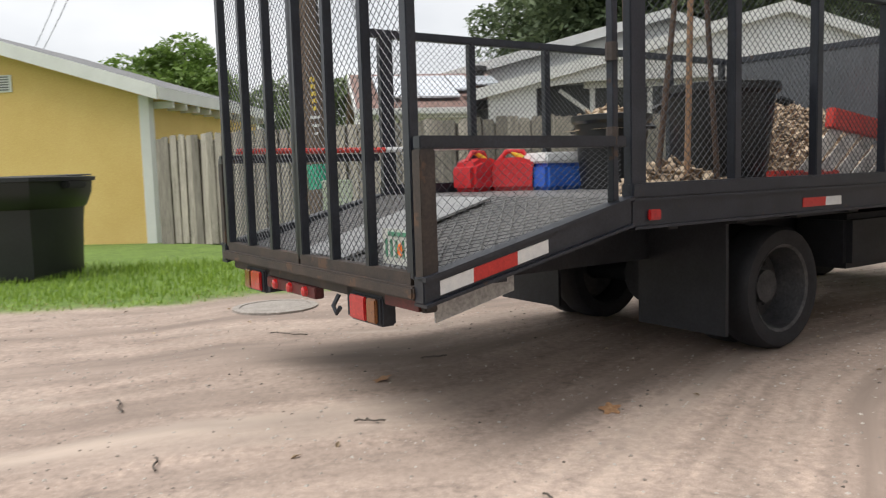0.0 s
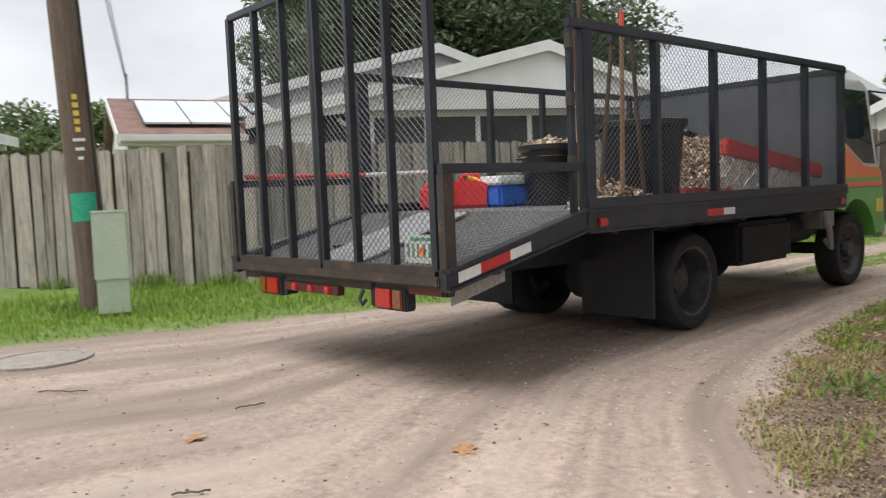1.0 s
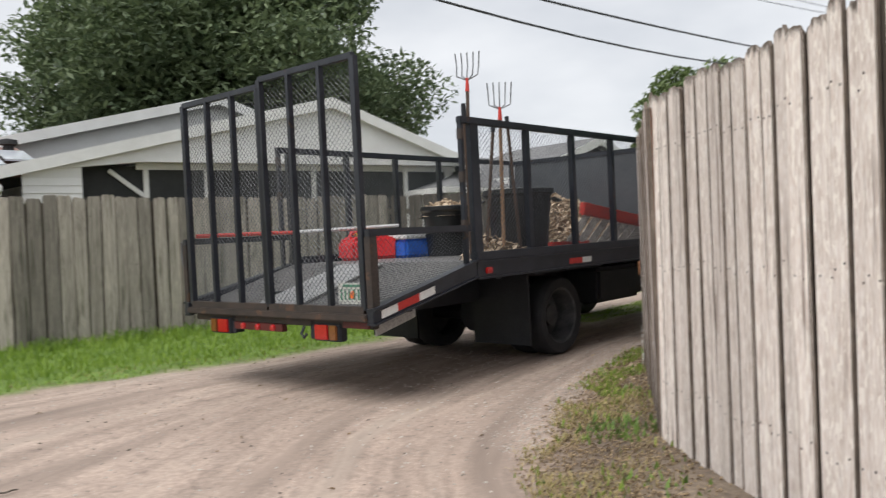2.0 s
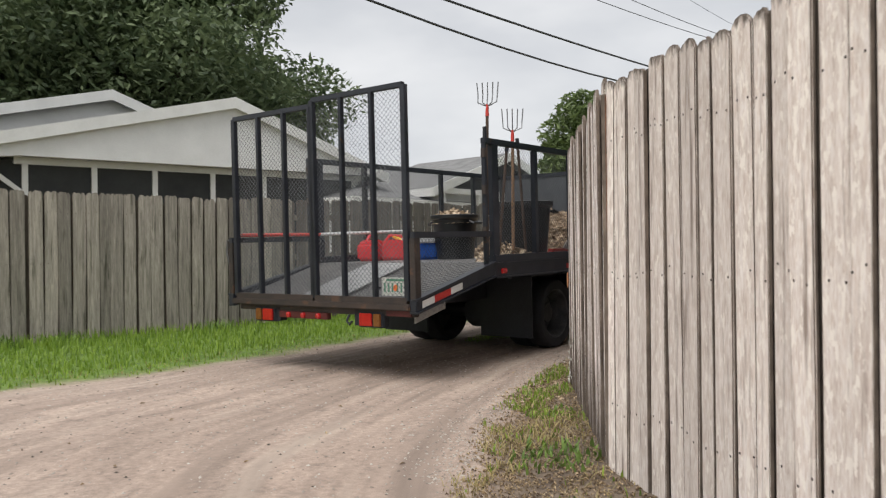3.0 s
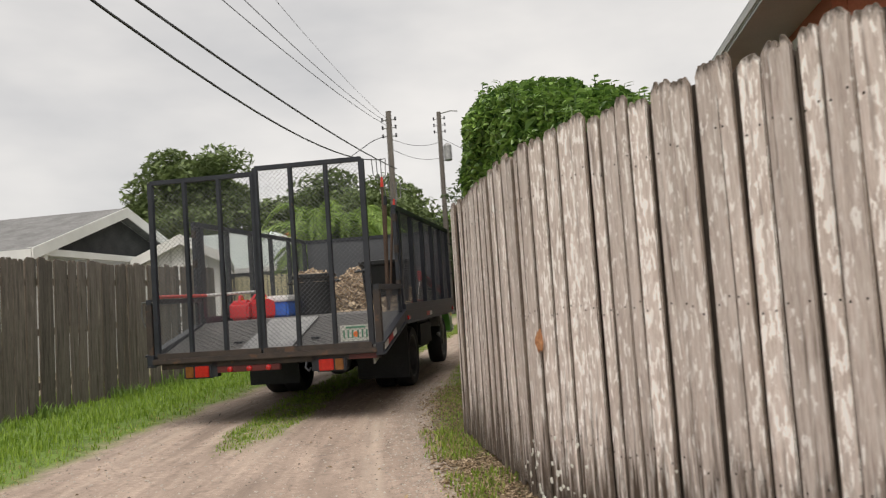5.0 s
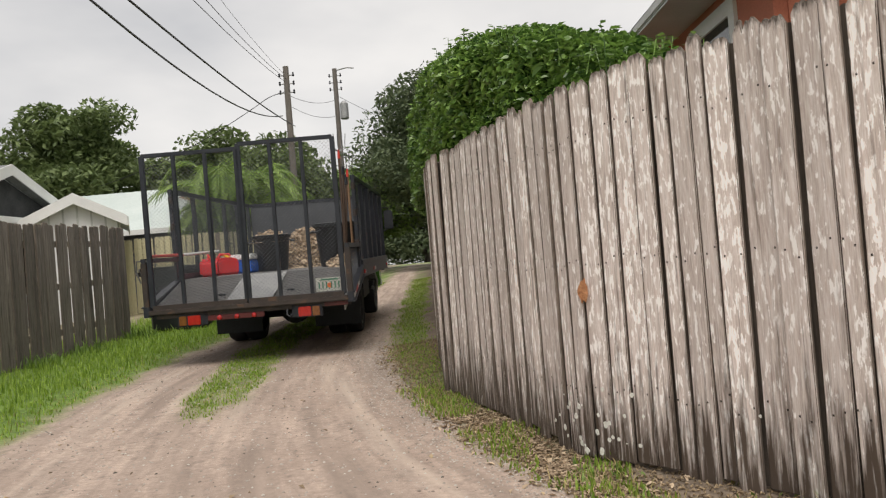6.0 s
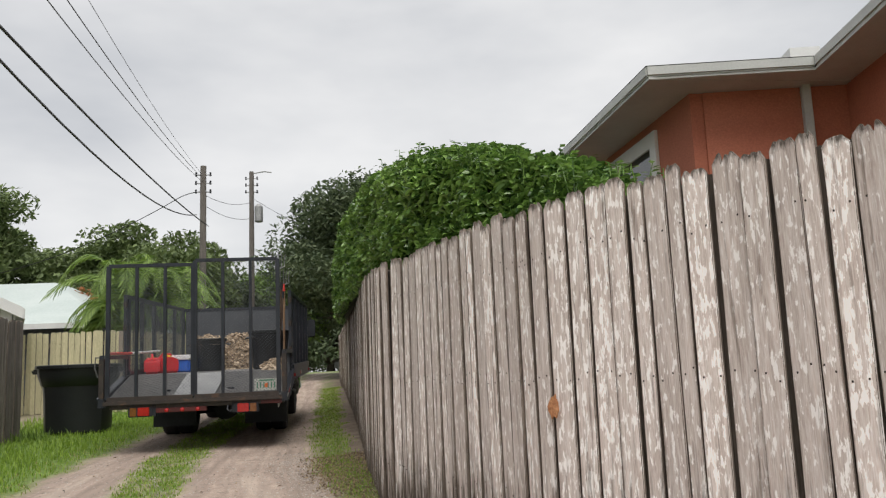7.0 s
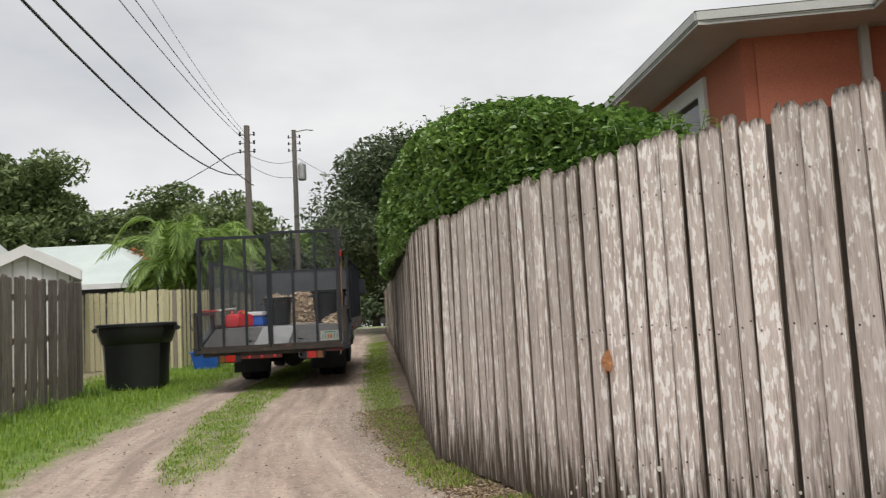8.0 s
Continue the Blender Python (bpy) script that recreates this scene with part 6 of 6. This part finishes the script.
def hedge():
    """A clipped broadleaf hedge standing behind the near fence and spilling over it."""
    r = random.Random(31)
    h = thing("hedge", "dense glossy green clipped hedge rising above a fence", "hedge")
    body, leaves, stems = Shape(), Shape(), Shape()
    line = [(1.30, 3.85), (1.02, 4.6), (0.76, 5.3), (0.54, 5.95), (0.32, 7.6), (0.06, 9.8), (-0.10, 12.2), (-0.36, 17.0), (-0.55, 21.0)]
    tops = [1.96, 2.28, 2.50, 2.67, 2.95, 3.16, 3.22, 3.18, 2.95]
    wide = [0.26, 0.38, 0.46, 0.50, 0.50, 0.52, 0.62, 0.70, 0.6]
    for k in range(len(line) - 1):
        (ax, ay), (bx, by) = line[k], line[k + 1]
        d = Vector((bx - ax, by - ay, 0))
        side = Vector((d.y, -d.x, 0)).normalized()
        n = int((4200 if k < 4 else 3000) * max(d.length, 1.0))
        big = 1.0 if k < 4 else 1.25
        for _ in range(n):
            u = r.random()
            w0, top = wide[k] + (wide[k + 1] - wide[k]) * u, tops[k] + (tops[k + 1] - tops[k]) * u
            px, py = ax + d.x * u, ay + d.y * u
            lump = 0.10 * noise.noise((px * 2.2, py * 2.2, 1.0)) + 0.06 * noise.noise((px * 5.5, py * 5.5, 4.0))
            face = r.random()
            if face < 0.50:
                z = r.uniform(1.70, top)
                off = -w0 * r.uniform(0.80, 1.0) + 0.10 * noise.noise((py * 2.6, z * 2.6, 6.0))
            elif face < 0.86:
                off, z = r.uniform(-w0, w0), top + lump + r.uniform(-0.10, 0.05)
            else:
                off, z = w0 * r.uniform(0.85, 1.05), r.uniform(1.5, top)
            over = max(0.0, (z - top + 0.28)) / 0.28
            off *= 1 - 0.30 * over * over
            p = Vector((px, py, rise(py))) + side * off + Vector((0, 0, z))
            if z < 1.88 and p.x < fence_x(p.y) + 0.07:
                continue
            e = Euler((r.uniform(-0.9, 0.9), r.uniform(-0.9, 0.9), r.uniform(0, 6.3))).to_matrix()
            a, b = 0.040 * big * r.uniform(0.6, 1.25), 0.019 * big * r.uniform(0.8, 1.3)
            q = [(-a, 0, 0), (-a * 0.4, -b, b * 0.4), (a * 0.35, -b * 0.9, b * 0.3), (a, 0, -b * 0.3), (a * 0.35, b * 0.9, b * 0.3), (-a * 0.4, b, b * 0.4)]
            leaves.add([p + e @ Vector(v) for v in q], [(0, 1, 2, 3), (0, 3, 4, 5)])
        for _ in range(60 if k < 4 else 26):
            u = r.random()
            top = tops[k] + (tops[k + 1] - tops[k]) * u
            py = ay + d.y * u
            p = Vector((ax + d.x * u, py, rise(py) + top - 0.1)) + side * r.uniform(-0.35, 0.3)
            tip = p + Vector((r.uniform(-0.06, 0.06), r.uniform(-0.06, 0.06), r.uniform(0.10, 0.22)))
            stems.rod(p, tip, 0.004, 0.003, 4)
            for j in range(6):
                c = p.lerp(tip, 0.40 + 0.12 * j)
                e = Euler((r.uniform(-0.5, 0.2), 0, r.uniform(0, 6.3))).to_matrix()
                q = [(0, 0, 0), (0.028, -0.019, 0.006), (0.060, 0, 0.006), (0.028, 0.019, 0.006)]
                leaves.add([c + e @ Vector(v) for v in q], [(0, 1, 2), (0, 2, 3)])
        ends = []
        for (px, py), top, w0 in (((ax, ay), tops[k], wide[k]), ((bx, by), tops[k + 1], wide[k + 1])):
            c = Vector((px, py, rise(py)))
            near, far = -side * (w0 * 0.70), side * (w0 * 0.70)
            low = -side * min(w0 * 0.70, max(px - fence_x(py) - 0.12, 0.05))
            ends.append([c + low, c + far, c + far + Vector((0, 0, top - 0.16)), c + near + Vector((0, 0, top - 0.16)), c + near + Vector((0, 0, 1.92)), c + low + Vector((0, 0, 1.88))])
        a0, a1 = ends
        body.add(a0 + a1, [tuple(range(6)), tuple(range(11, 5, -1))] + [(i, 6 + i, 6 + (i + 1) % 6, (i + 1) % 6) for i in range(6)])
    # near-black core: the shade deep inside the hedge is put into its colour
    part("inner_growth", body, material("hedge_inner_shade", ((0.012, 0.022, 0.008), (0.02, 0.035, 0.012)), 0.9), h)
    part("leaves", leaves.mesh("leaves", LEAF_HEDGE, 0, 0), None, h)
    tagged(part("shoot_growth", stems, LEAF_HEDGE, h), kind="stuff")


hedge()


# ---------------------------------------------------------------- grass, litter and stones
def blades(name, label, mat, spots, seed, tall, wide=0.006, lean=0.5):
    r = random.Random(seed)
    s = Shape()
    for x, y, k in spots:
        z = height(x, y) - 0.01
        h = tall * r.uniform(0.45, 1.25) * k
        a = r.uniform(0, 6.283)
        dx, dy = math.cos(a), math.sin(a)
        bend = h * r.uniform(0.1, lean)
        w = wide * r.uniform(0.7, 1.4)
        s.add([(x - dy * w, y + dx * w, z), (x + dy * w, y - dx * w, z), (x + dx * bend * 0.35 + dy * w * 0.7, y + dy * bend * 0.35 - dx * w * 0.7, z + h * 0.6),
               (x + dx * bend * 0.35 - dy * w * 0.7, y + dy * bend * 0.35 + dx * w * 0.7, z + h * 0.6), (x + dx * bend, y + dy * bend, z + h)], [(0, 1, 2, 3), (3, 2, 4)])
    return single(name, s.mesh(name, mat, 0, 0), None, label, "grass", kind="stuff")


r = random.Random(77)
verge, dry, strip = [], [], []
while len(verge) < 42000:
    y = r.uniform(-6, 17) if r.random() < 0.8 else r.uniform(17, 30)
    x = along(LEFT_EDGE, y) - (r.random() ** 1.25) * 3.4 + 0.12
    if y < -1 and x < -6.5 + (y + 1.2) * 0.75 and r.random() < 0.8:
        continue
    soil, turf = cover(x, y)
    if r.random() < turf:
        near_fence = smooth_step((along(LEFT_EDGE, y) - x - 1.9) / 0.8)
        edge = smooth_step((along(LEFT_EDGE, y) - x) / 0.7)
        (dry if r.random() > 0.35 + 0.65 * edge else verge).append((x, y, 0.55 + 0.45 * edge + 0.5 * near_fence))
while len(strip) < 26000:
    y = r.uniform(4.8, 26)
    if r.random() < 0.5:
        x = r.uniform(along(STRIP_LEFT, y) - 0.1, along(STRIP_RIGHT, y) + 0.1)
    else:
        x = along(RIGHT_EDGE, y) + r.uniform(-0.05, 0.9)
    soil, turf = cover(x, y)
    if r.random() < turf:
        (dry if r.random() < 0.30 else strip).append((x, y, 0.6))
for _ in range(14000):
    y = r.uniform(-0.2, 6)
    x = along(RIGHT_EDGE, y) + max(r.gauss(0.30, 0.26), r.uniform(-0.08, 0.2))
    if noise.noise((x * 2.3, y * 2.3, 7)) > -0.05:
        (dry if r.random() < (0.9 if y < 2.4 else 0.45) else strip).append((x, y, r.uniform(0.5, 1.1)))
blades("verge_grass", "lush green grass verge beside an alley", GRASS, verge, 1, 0.085)
blades("strip_grass", "short green grass between wheel tracks", GRASS, strip, 2, 0.06)
blades("dry_grass", "dry straw-coloured grass at a track edge", GRASS_DRY, dry, 3, 0.055, 0.0032, 1.8)

weeds = []
for cx, cy, n, k in ((1.87, 1.65, 130, 0.8), (1.3, 2.55, 40, 0.6), (0.75, 3.3, 40, 0.6), (2.5, 1.0, 40, 0.6), (-6.0, -0.9, 80, 2.4), (-7.1, -2.1, 80, 2.4), (-5.5, 1.6, 80, 2.0), (-5.35, 4.2, 80, 2.0), (-5.2, 7.6, 80, 2.0), (-5.3, 10.5, 80, 2.2), (-4.5, -2.0, 60, 1.6), (-6.5, -1.6, 120, 2.6), (-6.2, -1.0, 120, 2.8), (-5.75, -0.2, 120, 2.4), (-5.5, 0.6, 90, 2.0), (-5.6, 2.4, 90, 1.8), (-5.35, 5.4, 90, 2.0), (-5.15, 6.6, 90, 1.8), (-5.25, 9.2, 90, 2.0), (-5.3, 12.2, 90, 2.2), (-4.0, -1.9, 60, 1.8)):
    weeds += [(cx + r.gauss(0, 0.13), cy + r.gauss(0, 0.13), k) for _ in range(n)]
blades("weed_clump", "small clumps of bright green weeds", LEAF_LIGHT, weeds, 5, 0.08, 0.010, 0.9)


def scatter(name, label, mat, count, seed, where, size, category, pebble):
    q = random.Random(seed)
    s = Shape()
    n = 0
    while n < count:
        x, y = where(q)
        z = height(x, y)
        e = Euler((q.uniform(-0.35, 0.35), q.uniform(-0.35, 0.35), q.uniform(0, 6.3))).to_matrix()
        a = size * q.uniform(0.4, 1.3)
        p = Vector((x, y, z))
        if pebble:
            pts = [(-a, 0, 0), (0, -a * 0.7, 0), (a * 0.9, 0, 0), (0, a * 0.8, 0), (0, 0, a * 0.6), (0, 0, -a * 0.4)]
            s.add([p + e @ Vector(v) for v in pts], [(0, 1, 4), (1, 2, 4), (2, 3, 4), (3, 0, 4), (1, 0, 5), (2, 1, 5), (3, 2, 5), (0, 3, 5)])
        else:
            pts = [(-a, 0, 0.004), (-a * 0.2, -a * 0.42, 0.012), (a, 0, 0.006), (-a * 0.2, a * 0.42, 0.014)]
            s.add([p + e @ Vector(v) for v in pts], [(0, 1, 2), (0, 2, 3)])
        n += 1
    return single(name, s.mesh(name, mat, 0, 0), None, label, category, kind="stuff")


def on_track(q):
    y = q.uniform(-4.5, 16)
    return q.uniform(along(LEFT_EDGE, y), min(along(RIGHT_EDGE, y), 4.6)), y


def by_fence(q):
    y = q.uniform(-0.6, 9)
    return along(RIGHT_EDGE, y) + max(q.gauss(0.5, 0.36), q.uniform(-0.06, 0.3)), y


def by_edge(q):
    y = q.uniform(1.0, 9.5)
    return along(RIGHT_EDGE, y) - abs(q.gauss(0.0, 0.22)) + 0.08, y


scatter("track_stones", "small shells and pebbles on packed dirt", PEBBLE, 9500, 6, on_track, 0.011, "gravel", True)
scatter("leaf_litter", "dry brown leaf litter under a fence", LITTER, 26000, 7, by_fence, 0.0105, "leaf litter", False)
scatter("edge_gravel", "loose pale gravel along a track edge", PEBBLE, 5200, 16, by_edge, 0.009, "gravel", True)
scatter("dark_bits", "dark bark bits and crumbs on packed dirt", BARK, 420, 12, on_track, 0.012, "debris", True)
scatter("loose_leaves", "few fallen leaves on packed dirt", LITTER, 150, 8, on_track, 0.022, "leaf litter", False)
scatter("bark_chips", "orange-brown bark chips at a fence foot", CHIPS, 1900, 9, lambda q: (lambda k: (0.71 - 0.8 * k - 0.14 + q.gauss(0, 0.10), 3.545 + 2.3 * k - 0.05 + q.gauss(0, 0.08)))(q.uniform(-0.25, 0.6)), 0.024, "bark chips", False)


DEAD_LEAF = material("dead_leaf", ((0.26, 0.13, 0.06), (0.38, 0.22, 0.11)), 0.8, scale=20, fine=80)


def fallen_leaf(x, y, turn):
    s = Shape()
    ring = [(0.07 * (1 + 0.32 * math.cos(5 * a)) * math.cos(a) * 0.62, 0.07 * (1 + 0.32 * math.cos(5 * a)) * math.sin(a) * 0.62) for a in np.linspace(0, 6.283, 30, endpoint=False)]
    s.add([(0, 0, 0.012)] + [(p, q2, 0.012 + 0.018 * math.sin(9 * p + 14 * q2)) for p, q2 in ring], [(0, 1 + i, 1 + (i + 1) % 30) for i in range(30)])
    single("fallen_leaf", s, DEAD_LEAF, "curled orange-brown fallen leaf on dirt", "leaf", pose(x, y, height(x, y), 0, 0, turn), group="fallen leaves")


fallen_leaf(0.833, -1.442, 30)
fallen_leaf(1.619, -0.452, 100)


def stick(x, y, turn, length):
    pts = [(length * (k / 6 - 0.5), 0.05 * length * math.sin(k * 1.1), 0.012 + 0.004 * (k % 2)) for k in range(7)]
    single("stick", Shape().tube(pts, 0.0045, 6), BARK, "thin fallen twig lying on dirt", "twig", pose(x, y, height(x, y), 0, 0, turn), group="fallen twigs")


for x, y, a, ln in ((1.0, -2.75, 20, 0.22), (-0.6, -2.0, 62, 0.3), (1.9, -2.4, 10, 0.15), (2.75, -2.15, 75, 0.17), (1.55, -1.55, 80, 0.14), (2.2, -2.75, 60, 0.12), (2.55, -1.0, 20, 0.10), (0.4, -1.1, 100, 0.16)):
    stick(x, y, a, ln)

tub = thing("blue_tub", "small blue plastic tub on grass by a pale fence", "plastic tub", pose(-4.95, 17.3, height(-4.95, 17.3), 0, 0, 8))
part("tub_body", Shape().lathe([(0.26, 0), (0.33, 0.34), (0.36, 0.36), (0.355, 0.39), (0.31, 0.36), (0.24, 0.05)], 20, 0.6), BLUE_PLASTIC, tub)

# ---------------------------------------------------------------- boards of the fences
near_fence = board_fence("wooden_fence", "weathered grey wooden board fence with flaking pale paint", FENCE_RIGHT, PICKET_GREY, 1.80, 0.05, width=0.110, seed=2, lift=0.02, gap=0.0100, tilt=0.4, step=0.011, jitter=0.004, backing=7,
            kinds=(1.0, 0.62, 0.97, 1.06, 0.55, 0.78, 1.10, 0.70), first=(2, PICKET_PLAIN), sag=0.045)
part("joint_strip", picket_mesh("joint_strip", RUST_WOOD, 0.024, 1.70, 77), None, near_fence, "rust-brown strip covering a joint", at=pose(2.185, 1.60, height(2.185, 1.60) + 0.01, 0, 0.5, -75))
LICHEN = material("pale_lichen", ((0.62, 0.62, 0.56), (0.78, 0.78, 0.72)), 0.95, scale=30, fine=120, bump=0.3)
lr = random.Random(15)
for _ in range(34):
    k, z, size = lr.gauss(0.02, 0.10), abs(lr.gauss(0.10, 0.09)) + 0.05, lr.uniform(0.004, 0.017)
    x, y = 0.71 + (1.48 * max(k, 0) - 0.8 * max(-k, 0)), 3.545 - 1.955 * max(k, 0) + 2.3 * max(-k, 0)
    blot = Shape().extrude([(size * lr.uniform(0.7, 1.2) * math.cos(i * 0.785), size * lr.uniform(0.7, 1.2) * math.sin(i * 0.785)) for i in range(8)], "z", 0.0, 0.003)
    part("lichen", blot, LICHEN, near_fence, at=pose(x - 0.019, y - 0.014, height(x, y) + z, 90, 0, -53 if k > 0 else -71))
kr = random.Random(4)
scar = [(0.036 * kr.uniform(0.65, 1.2) * math.cos(k * 0.3927), 0.062 * kr.uniform(0.65, 1.15) * math.sin(k * 0.3927)) for k in range(16)]
single("broken_knot", Shape().extrude(scar, "z", 0.0, 0.009), BROKEN_WOOD, "raw orange broken patch on a fence board", "wood scar", pose(0.735, 3.475, 0.83, 90, 0, -53), bevel=0.003)
board_fence("wooden_fence", "old brown wooden board fence with mossy foot", FENCE_LEFT, PICKET_OLD, 1.82, -0.05, width=0.165, seed=3, lift=0.0, gap=0.008, slits=0.08, backing=5, first=(5, PICKET_BROWN))
board_fence("pale_fence", "pale new pine board fence behind a bin", ((-10.2, 18.6), (-7.3, 18.2), (-5.7, 17.9), (-5.6, 22.5), (-5.9, 27.0)), PICKET_FRESH, 1.80, -0.05, seed=4, lift=0.0)


# ---------------------------------------------------------------- movement
def motions():
    steps = [k * 0.125 for k in range(65)]
    rows = [(t, truck_pose(t)) for t in steps]
    walk(TRUCK, rows)
    for ob, at in LOAD:
        walk(ob, [(t, m @ at) for t, m in rows])
    gone, turns, last = 0.0, [], None
    for t in steps:
        x, y, a = truck_at(t)
        axle = Vector((x - math.sin(radians(a)) * AXLE_REAR, y + math.cos(radians(a)) * AXLE_REAR))
        gone += (axle - last).length if last is not None else 0.0
        last = axle
        turns.append(-math.degrees(gone / WHEEL_R))
    for wheel, centre in WHEELS:
        walk(wheel, [(t, pose(*centre, a, 0, 0)) for t, a in zip(steps, turns)])


motions()
